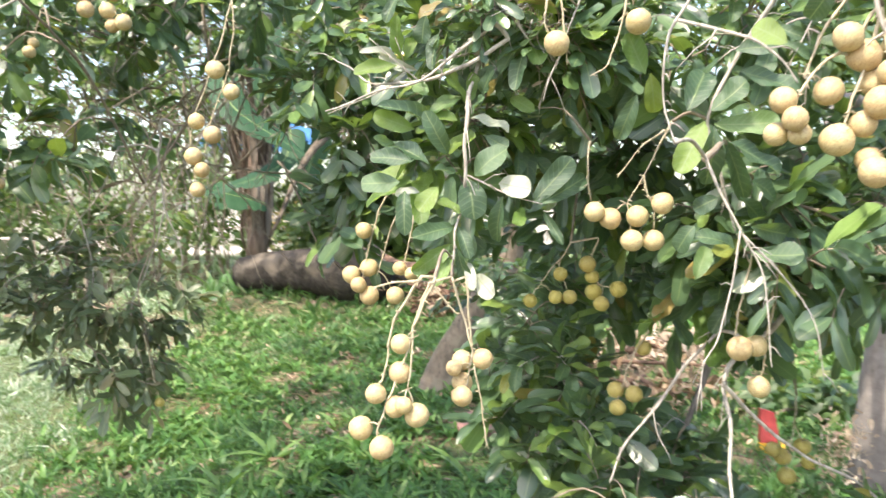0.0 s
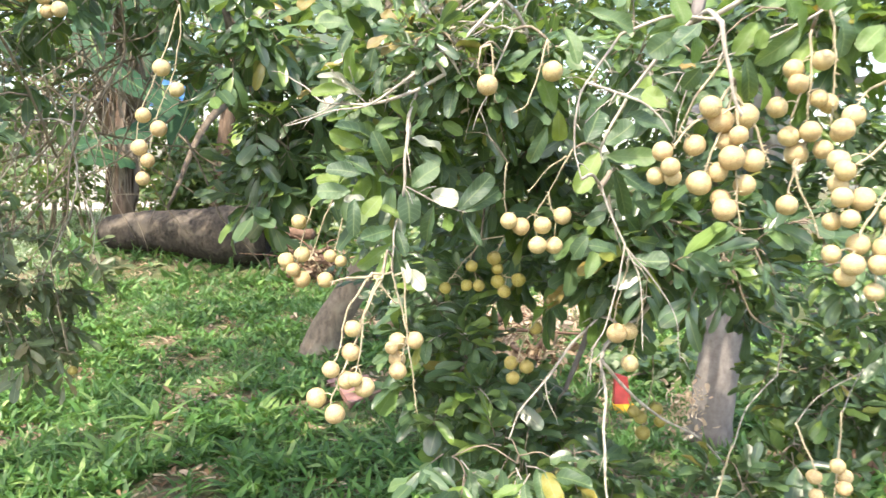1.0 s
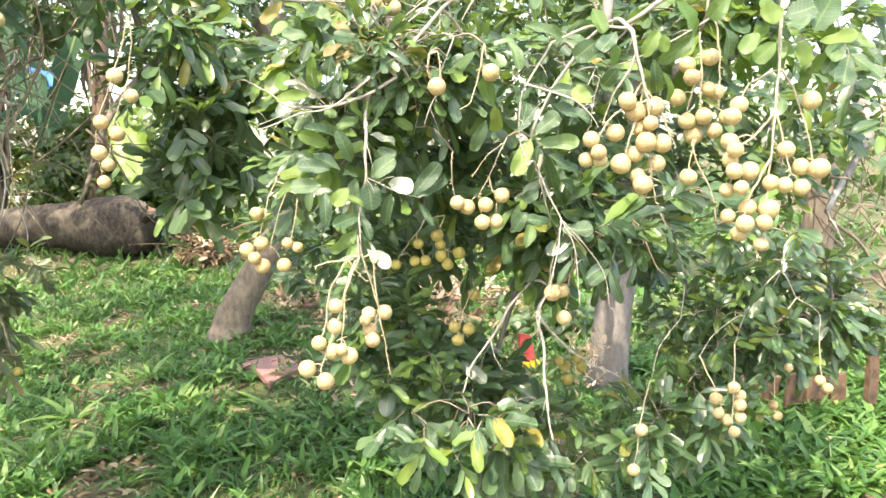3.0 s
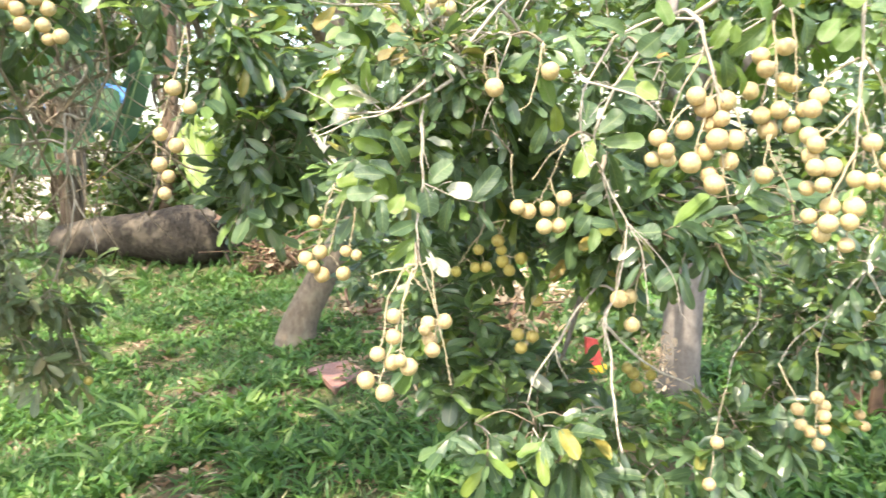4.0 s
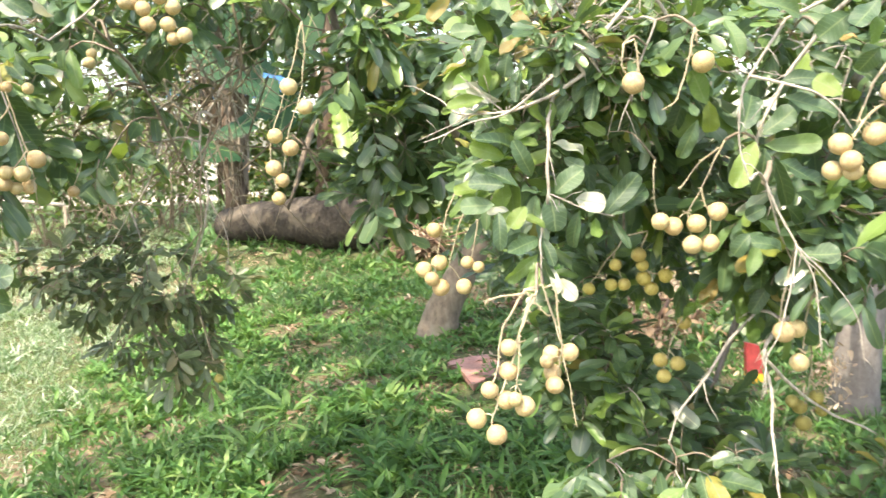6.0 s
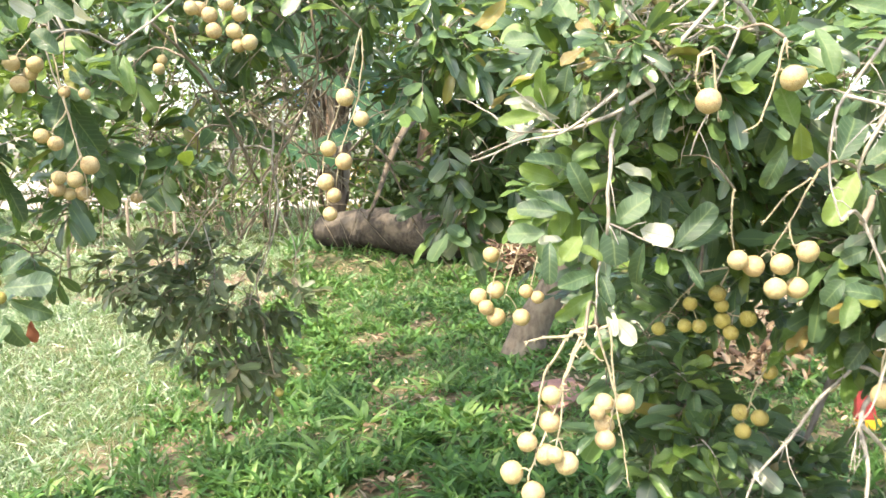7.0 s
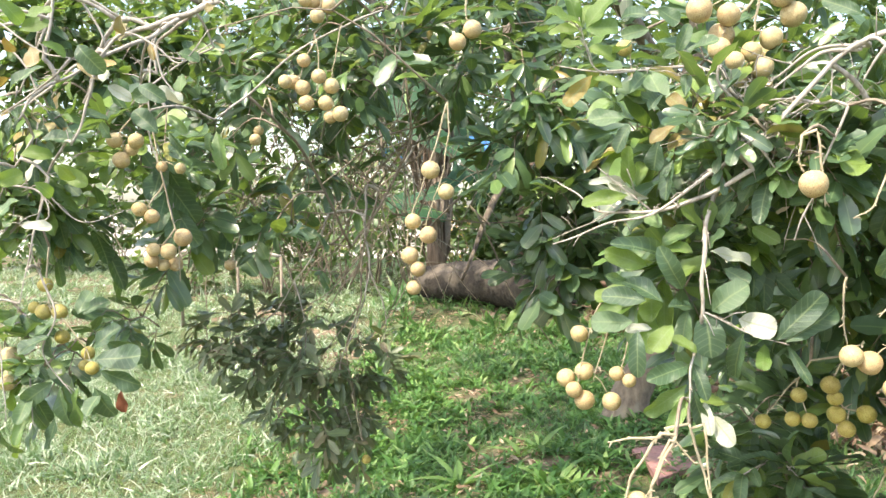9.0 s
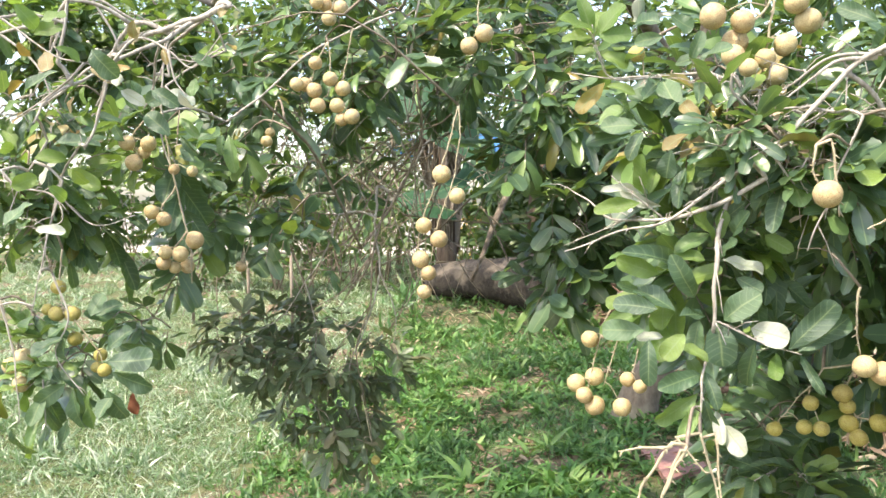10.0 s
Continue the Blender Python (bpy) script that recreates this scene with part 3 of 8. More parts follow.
def trunk(key, pts, r0, r1, mat, name="trunk"):
    net = NETS[key]
    line = smooth_line(pts, 5)
    tb = Tubes()
    rng = random.Random(8)
    tb.add(line, r0, r1, 14, 0.05, rng)
    # root flare
    v = np.array(tb.v)
    z0 = line[0][2]
    for i, q in enumerate(v):
        c = line[i // 14]
        k = max(0, 1 - (c[2] - z0) / 0.35)
        v[i] = c + (q - c) * (1 + 0.35 * k * k * (1 + 0.25 * math.sin(2 * math.pi * 3 * (i % 14) / 14)))
    tb.v = [tuple(q) for q in v]
    net["pts"] += line[len(line) // 2:]
    net["rad"] += [r1] * (len(line) - len(line) // 2)
    tb.link(name, mat, net["ob"], "", net["base"])


def hero(holder, key, base, tip, wide, mat=None, kind=None):
    """One leaflet from its base to its tip, under its bough."""
    net = NETS[key]
    net["n"] += 1
    rng = random.Random(net["n"])
    b, t = np.array(base), np.array(tip)
    face = np.array((rng.gauss(-0.05, 0.26), -0.85, 0.36 + rng.gauss(0, 0.28)))
    length = float(np.linalg.norm(t - b))
    return leaf(holder, b - net["base"], t - b, face, length, rng.randrange(len(LEAF_KINDS)) if kind is None else kind, mat or M_LEAF, wide=wide / length / 0.45)


tree("longan_tree", "F", (1.72, 3.35, -0.02), "bearing longan tree with a smooth grey trunk and drooping glossy foliage")
trunk("F", [(1.72, 3.35, -0.1), (1.74, 3.36, 0.3), (1.82, 3.4, 0.75), (1.86, 3.3, 1.4), (1.75, 3.0, 2.2)], 0.105, 0.085, M_TRUNK)
limb('F', [(1.800, 3.200, 1.700), (1.300, 2.500, 2.300), (0.900, 1.700, 2.250), (0.550, 1.100, 1.750), (0.450, 0.950, 1.500)], 0.0500, 0.0080)
limb('F', [(1.750, 3.000, 2.200), (0.900, 2.600, 2.600), (0.200, 1.900, 2.300), (0.000, 1.300, 1.800)], 0.0500, 0.0080)
limb('F', [(1.800, 3.100, 1.900), (1.900, 2.200, 2.300), (1.400, 1.300, 2.000), (0.900, 0.900, 1.600)], 0.0500, 0.0080)
limb('F', [(1.800, 3.200, 1.600), (2.100, 2.600, 1.700), (2.000, 2.000, 1.400), (1.500, 1.600, 1.100)], 0.0400, 0.0080)
limb('F', [(1.750, 3.000, 2.200), (1.700, 3.200, 3.200), (1.500, 3.400, 4.200)], 0.0700, 0.0200)
limb('F', [(1.800, 3.300, 1.300), (1.300, 2.700, 1.550), (0.900, 2.000, 1.350), (0.600, 1.600, 1.100), (0.450, 1.500, 0.800)], 0.0300, 0.0050)
limb('F', [(0.221, 1.023, 1.558), (0.197, 1.033, 1.543), (0.146, 1.034, 1.489), (0.086, 1.031, 1.433), (0.030, 1.031, 1.394), (-0.008, 1.036, 1.366), (-0.061, 1.039, 1.354), (-0.129, 1.036, 1.329)], 0.0050, 0.0018)
limb('F', [(0.232, 1.064, 1.488), (0.198, 1.093, 1.490), (0.139, 1.116, 1.494), (0.089, 1.141, 1.484), (0.035, 1.164, 1.481)], 0.0040, 0.0015)
limb('F', [(0.226, 1.045, 1.552), (0.181, 1.075, 1.557), (0.137, 1.102, 1.530), (0.095, 1.131, 1.508)], 0.0040, 0.0015)
stem = limb('F', [(0.039, 1.118, 1.552), (-0.023, 1.107, 1.550), (-0.086, 1.096, 1.549), (-0.129, 1.092, 1.558)], 0.0035, 0.0015)
stem = limb('F', [(-0.008, 1.062, 1.365), (-0.042, 1.054, 1.395), (-0.075, 1.046, 1.423)], 0.0020, 0.0010)
limb('F', [(0.417, 0.802, 1.469), (0.425, 0.797, 1.434), (0.434, 0.792, 1.393), (0.446, 0.787, 1.355)], 0.0050, 0.0040)
limb('F', [(0.302, 0.835, 1.454), (0.271, 0.834, 1.406), (0.254, 0.834, 1.381), (0.248, 0.832, 1.352), (0.247, 0.828, 1.309), (0.256, 0.822, 1.267)], 0.0028, 0.0018)
limb('F', [(0.261, 0.834, 1.390), (0.297, 0.828, 1.379), (0.333, 0.822, 1.366), (0.355, 0.818, 1.349), (0.370, 0.814, 1.325)], 0.0025, 0.0015)
limb('F', [(0.297, 0.828, 1.379), (0.287, 0.828, 1.361)], 0.0018, 0.0010)
limb('F', [(0.314, 0.916, 1.259), (0.323, 0.912, 1.236), (0.335, 0.908, 1.205), (0.352, 0.903, 1.175), (0.369, 0.897, 1.136), (0.374, 0.891, 1.081), (0.379, 0.885, 1.034)], 0.0028, 0.0012)
limb('F', [(0.342, 0.884, 1.176), (0.331, 0.880, 1.122), (0.317, 0.876, 1.067), (0.302, 0.875, 1.036), (0.300, 0.871, 0.989)], 0.0020, 0.0010)
limb('F', [(0.352, 0.903, 1.175), (0.392, 0.893, 1.129), (0.421, 0.885, 1.083), (0.430, 0.878, 1.020)], 0.0016, 0.0008)
limb('F', [(0.428, 1.154, 1.258), (0.478, 1.144, 1.217), (0.555, 1.131, 1.186), (0.614, 1.118, 1.131), (0.655, 1.105, 1.050), (0.709, 1.095, 1.017)], 0.0050, 0.0020, M_TWIG_SHADE)
limb('F', [(0.555, 1.131, 1.186), (0.622, 1.123, 1.191), (0.709, 1.113, 1.200)], 0.0030, 0.0010, M_TWIG_SHADE)
limb('F', [(0.482, 1.176, 1.029), (0.425, 1.155, 0.992), (0.401, 1.130, 0.958), (0.402, 1.101, 0.907), (0.396, 1.069, 0.820), (0.397, 1.036, 0.738)], 0.0058, 0.0035)
limb('F', [(0.391, 1.100, 0.965), (0.453, 1.132, 0.908), (0.520, 1.164, 0.853), (0.632, 1.189, 0.791), (0.708, 1.217, 0.709)], 0.0045, 0.0030)
limb('F', [(0.412, 1.184, 1.027), (0.350, 1.173, 0.962), (0.314, 1.160, 0.915), (0.268, 1.148, 0.863), (0.248, 1.134, 0.818)], 0.0040, 0.0025)
limb('F', [(0.310, 1.146, 0.918), (0.316, 1.142, 0.885), (0.331, 1.137, 0.856)], 0.0020, 0.0010)
limb('F', [(0.614, 0.715, 1.555), (0.607, 0.706, 1.483), (0.600, 0.698, 1.411), (0.592, 0.689, 1.339), (0.579, 0.682, 1.268)], 0.0045, 0.0020)
limb('F', [(1.321, 1.239, 0.814), (1.260, 1.338, 0.847), (1.202, 1.436, 0.884), (1.106, 1.550, 0.956), (1.045, 1.655, 1.034)], 0.0050, 0.0020)
limb('F', [(1.401, 1.333, 0.886), (1.328, 1.428, 0.927), (1.259, 1.524, 0.988), (1.214, 1.617, 1.069)], 0.0040, 0.0020)
limb('F', [(1.722, 1.557, 0.838), (1.621, 1.636, 0.961), (1.534, 1.714, 1.104), (1.509, 1.769, 1.203)], 0.0070, 0.0030, M_TWIG_SHADE)
limb('F', [(1.723, 1.576, 0.969), (1.669, 1.660, 1.092), (1.609, 1.741, 1.188)], 0.0060, 0.0030, M_TWIG_SHADE)
stem = limb('F', [(0.066, 1.084, 1.401), (0.054, 1.057, 1.360), (0.049, 1.044, 1.333), (0.048, 1.036, 1.293), (0.047, 1.038, 1.245), (0.043, 1.056, 1.209), (0.036, 1.041, 1.180), (0.033, 1.029, 1.155), (0.032, 1.027, 1.137)], 0.0048, 0.0022)
hero(stem, 'F', (0.047, 1.064, 1.341), (0.030, 1.036, 1.382), 0.025)
hero(stem, 'F', (0.052, 1.065, 1.341), (0.060, 1.054, 1.378), 0.021)
hero(stem, 'F', (0.053, 1.055, 1.321), (0.066, 1.026, 1.345), 0.017)
hero(stem, 'F', (0.009, 1.051, 1.310), (-0.032, 0.986, 1.343), 0.031)
hero(stem, 'F', (-0.016, 1.020, 1.304), (-0.062, 1.000, 1.319), 0.029, M_LEAF_YOUNG_LIT)
hero(stem, 'F', (0.025, 1.047, 1.274), (0.004, 1.005, 1.314), 0.036)
hero(stem, 'F', (0.037, 1.056, 1.318), (0.002, 1.051, 1.333), 0.021, M_LEAF_YOUNG_LIT)
hero(stem, 'F', (0.002, 1.019, 1.260), (-0.040, 1.014, 1.295), 0.033)
hero(stem, 'F', (-0.018, 1.009, 1.263), (-0.065, 0.994, 1.274), 0.031)
hero(stem, 'F', (-0.033, 1.004, 1.238), (-0.079, 1.020, 1.234), 0.029)
hero(stem, 'F', (0.007, 1.029, 1.253), (0.040, 1.055, 1.259), 0.023)
hero(stem, 'F', (-0.011, 1.034, 1.226), (-0.040, 1.026, 1.230), 0.015, M_LEAF_PALE)
hero(stem, 'F', (-0.027, 1.009, 1.227), (-0.029, 0.981, 1.183), 0.025)
hero(stem, 'F', (0.059, 1.049, 1.247), (0.086, 1.024, 1.280), 0.038)
hero(stem, 'F', (0.052, 1.051, 1.242), (0.058, 1.025, 1.201), 0.044)
hero(stem, 'F', (0.096, 1.055, 1.220), (0.077, 1.059, 1.161), 0.033)
hero(stem, 'F', (0.090, 1.054, 1.237), (0.127, 1.029, 1.230), 0.031, M_LEAF_PALE)
hero(stem, 'F', (0.056, 1.038, 1.320), (0.106, 1.053, 1.309), 0.019, M_LEAF_PALE)
hero(stem, 'F', (0.134, 1.065, 1.211), (0.186, 1.078, 1.266), 0.033)
hero(stem, 'F', (0.144, 1.064, 1.210), (0.214, 1.086, 1.249), 0.029)
hero(stem, 'F', (0.041, 1.034, 1.198), (0.019, 1.028, 1.222), 0.017, M_LEAF_YOUNG_LIT)
hero(stem, 'F', (0.032, 1.043, 1.181), (-0.009, 0.992, 1.176), 0.027)
hero(stem, 'F', (0.029, 1.028, 1.161), (-0.013, 1.006, 1.124), 0.029)
hero(stem, 'F', (0.033, 1.039, 1.150), (0.013, 0.999, 1.119), 0.023)
hero(stem, 'F', (0.036, 1.035, 1.155), (0.048, 1.029, 1.107), 0.021)
hero(stem, 'F', (0.051, 1.050, 1.135), (0.055, 1.016, 1.111), 0.019, M_LEAF_PALE)
hero(stem, 'F', (0.060, 1.043, 1.120), (0.079, 1.012, 1.097), 0.025, M_LEAF_PALE)
hero(stem, 'F', (0.120, 1.060, 1.207), (0.112, 1.026, 1.176), 0.019, M_LEAF_YOUNG_LIT)
hero(stem, 'F', (0.149, 1.082, 1.202), (0.170, 1.056, 1.162), 0.015)
hero(stem, 'F', (-0.040, 1.031, 1.281), (-0.058, 0.999, 1.293), 0.015)
hero(stem, 'F', (0.038, 1.049, 1.182), (0.053, 1.021, 1.151), 0.025)
hero(stem, 'F', (0.013, 1.026, 1.232), (-0.011, 1.015, 1.204), 0.025)
hero(stem, 'F', (0.031, 1.049, 1.246), (0.021, 1.041, 1.209), 0.029)
hero(stem, 'F', (0.069, 1.058, 1.348), (0.073, 1.022, 1.374), 0.023)
hero(stem, 'F', (0.106, 1.068, 1.348), (0.126, 1.043, 1.334), 0.021, M_LEAF_YOUNG_LIT)
hero(stem, 'F', (0.000, 1.043, 1.349), (-0.016, 1.042, 1.366), 0.025)
hero(stem, 'F', (0.073, 1.053, 1.298), (0.101, 1.053, 1.281), 0.021)
stem = limb('F', [(0.058, 1.039, 1.242), (0.102, 1.040, 1.222), (0.144, 1.041, 1.210)], 0.0018, 0.0012)
stem = limb('F', [(0.102, 1.030, 1.415), (0.052, 1.039, 1.388), (0.002, 1.050, 1.370), (-0.043, 1.061, 1.367), (-0.078, 1.073, 1.370), (-0.109, 1.086, 1.393), (-0.134, 1.099, 1.410)], 0.0045, 0.0015)
hero(stem, 'F', (-0.097, 1.066, 1.596), (-0.091, 1.074, 1.640), 0.026, M_LEAF_YOUNG_LIT)
hero(stem, 'F', (-0.099, 1.065, 1.596), (-0.108, 1.042, 1.638), 0.024, M_LEAF_YOUNG_LIT)
hero(stem, 'F', (-0.093, 1.041, 1.594), (-0.125, 1.004, 1.613), 0.024, M_LEAF_YOUNG_LIT)
hero(stem, 'F', (-0.094, 1.048, 1.590), (-0.128, 1.026, 1.594), 0.022, M_LEAF_YOUNG_LIT)
hero(stem, 'F', (-0.090, 1.053, 1.593), (-0.051, 1.051, 1.596), 0.026, M_LEAF_YOUNG_LIT)
hero(stem, 'F', (-0.087, 1.054, 1.571), (-0.053, 1.053, 1.562), 0.028, M_LEAF_YOUNG_LIT)
hero(stem, 'F', (-0.092, 1.062, 1.577), (-0.117, 1.047, 1.580), 0.019, M_LEAF_YOUNG_LIT)
hero(stem, 'F', (-0.090, 1.058, 1.596), (-0.064, 1.047, 1.632), 0.030, M_LEAF_YOUNG_LIT)
hero(stem, 'F', (-0.082, 1.042, 1.535), (-0.114, 1.060, 1.504), 0.022)
hero(stem, 'F', (-0.080, 1.044, 1.531), (-0.048, 1.032, 1.527), 0.019, M_LEAF_YOUNG_LIT)
hero(stem, 'F', (-0.071, 1.035, 1.516), (-0.037, 1.081, 1.512), 0.026)
hero(stem, 'F', (-0.044, 1.043, 1.482), (-0.083, 1.026, 1.484), 0.028)
hero(stem, 'F', (-0.036, 1.042, 1.473), (-0.056, 1.026, 1.449), 0.022)
hero(stem, 'F', (-0.038, 1.057, 1.513), (-0.014, 1.085, 1.555), 0.026)
hero(stem, 'F', (-0.016, 1.067, 1.608), (-0.055, 1.084, 1.627), 0.030)
hero(stem, 'F', (-0.014, 1.053, 1.588), (-0.045, 1.044, 1.584), 0.026)
hero(stem, 'F', (-0.004, 1.072, 1.617), (0.018, 1.088, 1.601), 0.024)
hero(stem, 'F', (0.027, 1.100, 1.560), (0.058, 1.070, 1.583), 0.026)
hero(stem, 'F', (0.018, 1.076, 1.561), (0.033, 1.061, 1.591), 0.024)
hero(stem, 'F', (0.001, 1.087, 1.559), (0.026, 1.080, 1.569), 0.019)
hero(stem, 'F', (0.032, 1.061, 1.485), (0.005, 1.070, 1.517), 0.022, M_LEAF_OLD)
hero(stem, 'F', (0.053, 1.097, 1.491), (0.049, 1.046, 1.516), 0.019, M_LEAF_OLD)
hero(stem, 'F', (0.018, 1.072, 1.474), (-0.015, 1.072, 1.456), 0.019, M_LEAF_OLD)
hero(stem, 'F', (0.049, 1.103, 1.476), (0.010, 1.066, 1.455), 0.022, M_LEAF_OLD)
hero(stem, 'F', (0.028, 1.060, 1.507), (0.030, 1.067, 1.537), 0.017)
hero(stem, 'F', (-0.003, 1.055, 1.452), (-0.011, 1.061, 1.418), 0.026)
hero(stem, 'F', (0.014, 1.059, 1.430), (-0.002, 1.032, 1.392), 0.026)
hero(stem, 'F', (-0.036, 1.057, 1.399), (-0.043, 1.021, 1.438), 0.024, M_LEAF_YOUNG_LIT)
hero(stem, 'F', (-0.030, 1.067, 1.399), (-0.021, 1.078, 1.434), 0.022, M_LEAF_YOUNG_LIT)
hero(stem, 'F', (-0.040, 1.073, 1.399), (-0.070, 1.029, 1.414), 0.019, M_LEAF_PALE)
hero(stem, 'F', (-0.015, 1.064, 1.384), (-0.063, 1.048, 1.395), 0.017, M_LEAF_PALE)
hero(stem, 'F', (-0.040, 1.054, 1.388), (-0.089, 1.028, 1.384), 0.026, M_LEAF_YOUNG_LIT)
hero(stem, 'F', (0.067, 1.065, 1.434), (0.034, 1.039, 1.438), 0.019, M_LEAF_YOUNG_LIT)
hero(stem, 'F', (0.077, 1.084, 1.417), (0.056, 1.065, 1.398), 0.022, M_LEAF_YOUNG_LIT)
hero(stem, 'F', (0.101, 1.082, 1.443), (0.077, 1.080, 1.456), 0.017)
hero(stem, 'F', (0.107, 1.100, 1.430), (0.086, 1.093, 1.418), 0.015)
hero(stem, 'F', (0.143, 1.098, 1.443), (0.165, 1.096, 1.446), 0.022)
hero(stem, 'F', (0.151, 1.120, 1.426), (0.136, 1.095, 1.374), 0.026)
hero(stem, 'F', (0.121, 1.106, 1.404), (0.152, 1.095, 1.382), 0.026)
hero(stem, 'F', (0.047, 1.089, 1.357), (0.028, 1.075, 1.379), 0.026)
hero(stem, 'F', (0.054, 1.092, 1.357), (0.067, 1.053, 1.379), 0.022)
hero(stem, 'F', (0.044, 1.065, 1.349), (0.003, 1.050, 1.336), 0.026)
hero(stem, 'F', (0.241, 1.135, 1.503), (0.219, 1.126, 1.511), 0.024)
hero(stem, 'F', (0.253, 1.151, 1.487), (0.226, 1.120, 1.459), 0.024)
hero(stem, 'F', (0.240, 1.157, 1.563), (0.260, 1.150, 1.599), 0.032)
hero(stem, 'F', (0.237, 1.127, 1.604), (0.193, 1.127, 1.628), 0.024)
hero(stem, 'F', (0.086, 1.096, 1.491), (0.111, 1.107, 1.505), 0.019)
hero(stem, 'F', (0.053, 1.095, 1.444), (0.026, 1.050, 1.421), 0.022)
hero(stem, 'F', (0.192, 1.100, 1.373), (0.183, 1.108, 1.330), 0.026)
hero(stem, 'F', (0.093, 1.067, 1.357), (0.121, 1.101, 1.334), 0.024)
hero(stem, 'F', (-0.015, 1.066, 1.492), (0.001, 1.093, 1.525), 0.024)
hero(stem, 'F', (-0.059, 1.079, 1.561), (-0.040, 1.037, 1.574), 0.022)
hero(stem, 'F', (0.074, 1.103, 1.466), (0.053, 1.091, 1.449), 0.019)
limb('F', [(-0.047, 1.101, 1.373), (-0.093, 1.098, 1.351), (-0.138, 1.095, 1.333)], 0.0018, 0.0010)
stem = limb('F', [(0.397, 1.023, 1.416), (0.372, 1.029, 1.370), (0.349, 1.035, 1.315), (0.368, 1.043, 1.253), (0.381, 1.051, 1.203), (0.406, 1.059, 1.145), (0.439, 1.068, 1.093)], 0.0040, 0.0022)
hero(stem, 'F', (0.321, 1.025, 1.324), (0.353, 1.034, 1.387), 0.043)
hero(stem, 'F', (0.343, 1.000, 1.321), (0.383, 0.985, 1.349), 0.035)
hero(stem, 'F', (0.348, 1.005, 1.305), (0.420, 0.996, 1.301), 0.031)
hero(stem, 'F', (0.342, 1.022, 1.310), (0.307, 1.001, 1.250), 0.032)
hero(stem, 'F', (0.348, 1.003, 1.301), (0.344, 0.995, 1.233), 0.035)
hero(stem, 'F', (0.369, 1.029, 1.290), (0.396, 1.019, 1.212), 0.034)
hero(stem, 'F', (0.362, 0.991, 1.282), (0.430, 0.996, 1.250), 0.032)
hero(stem, 'F', (0.379, 1.017, 1.370), (0.450, 1.000, 1.349), 0.030)
hero(stem, 'F', (0.277, 1.030, 1.371), (0.287, 1.042, 1.321), 0.032)
hero(stem, 'F', (0.259, 1.021, 1.344), (0.237, 1.028, 1.289), 0.028)
hero(stem, 'F', (0.263, 0.993, 1.364), (0.241, 0.997, 1.411), 0.030, M_LEAF_YOUNG_LIT)
hero(stem, 'F', (0.331, 1.018, 1.115), (0.349, 1.022, 1.158), 0.029)
hero(stem, 'F', (0.372, 1.009, 1.393), (0.410, 0.985, 1.401), 0.027)
hero(stem, 'F', (0.391, 0.999, 1.237), (0.431, 0.997, 1.220), 0.027)
hero(stem, 'F', (0.387, 1.027, 1.217), (0.434, 1.040, 1.181), 0.028)
hero(stem, 'F', (0.392, 0.999, 1.182), (0.443, 1.009, 1.168), 0.030)
hero(stem, 'F', (0.321, 0.983, 1.183), (0.295, 0.986, 1.156), 0.030)
hero(stem, 'F', (0.373, 1.001, 1.155), (0.337, 0.971, 1.183), 0.027)
hero(stem, 'F', (0.397, 1.012, 1.148), (0.454, 1.002, 1.141), 0.035)
hero(stem, 'F', (0.358, 1.020, 1.217), (0.330, 1.018, 1.203), 0.028)
stem = limb('F', [(0.571, 0.806, 1.507), (0.543, 0.808, 1.485), (0.501, 0.811, 1.462), (0.452, 0.815, 1.438), (0.403, 0.819, 1.422)], 0.0030, 0.0015)
hero(stem, 'F', (0.373, 0.827, 1.457), (0.340, 0.833, 1.431), 0.032)
hero(stem, 'F', (0.390, 0.800, 1.467), (0.353, 0.782, 1.428), 0.028)
hero(stem, 'F', (0.386, 0.805, 1.454), (0.392, 0.789, 1.424), 0.028, M_LEAF_YOUNG_LIT)
hero(stem, 'F', (0.471, 0.813, 1.474), (0.442, 0.797, 1.442), 0.026, M_LEAF_YOUNG_LIT)
hero(stem, 'F', (0.469, 0.793, 1.464), (0.464, 0.788, 1.439), 0.024, M_LEAF_YOUNG_LIT)
hero(stem, 'F', (0.532, 0.812, 1.471), (0.486, 0.806, 1.425), 0.032)
hero(stem, 'F', (0.489, 0.782, 1.497), (0.527, 0.779, 1.468), 0.042, M_LEAF_YOUNG_LIT)
hero(stem, 'F', (0.360, 0.819, 1.503), (0.370, 0.796, 1.469), 0.028, M_LEAF_YOUNG_LIT)
hero(stem, 'F', (0.405, 0.823, 1.416), (0.390, 0.836, 1.388), 0.029)
hero(stem, 'F', (0.445, 0.812, 1.416), (0.466, 0.815, 1.368), 0.032)
hero(stem, 'F', (0.458, 0.779, 1.406), (0.481, 0.775, 1.366), 0.028, M_LEAF_YOUNG_LIT)
hero(stem, 'F', (0.363, 0.822, 1.364), (0.334, 0.829, 1.384), 0.026)
hero(stem, 'F', (0.225, 0.823, 1.454), (0.239, 0.792, 1.420), 0.028)
hero(stem, 'F', (0.251, 0.819, 1.476), (0.313, 0.808, 1.464), 0.028)
hero(stem, 'F', (0.438, 0.828, 1.510), (0.442, 0.839, 1.484), 0.036, M_LEAF_YOUNG_LIT)
hero(stem, 'F', (0.449, 0.792, 1.428), (0.462, 0.794, 1.373), 0.031)
stem = limb('F', [(0.646, 0.684, 1.544), (0.599, 0.689, 1.496), (0.591, 0.686, 1.457)], 0.0030, 0.0020)
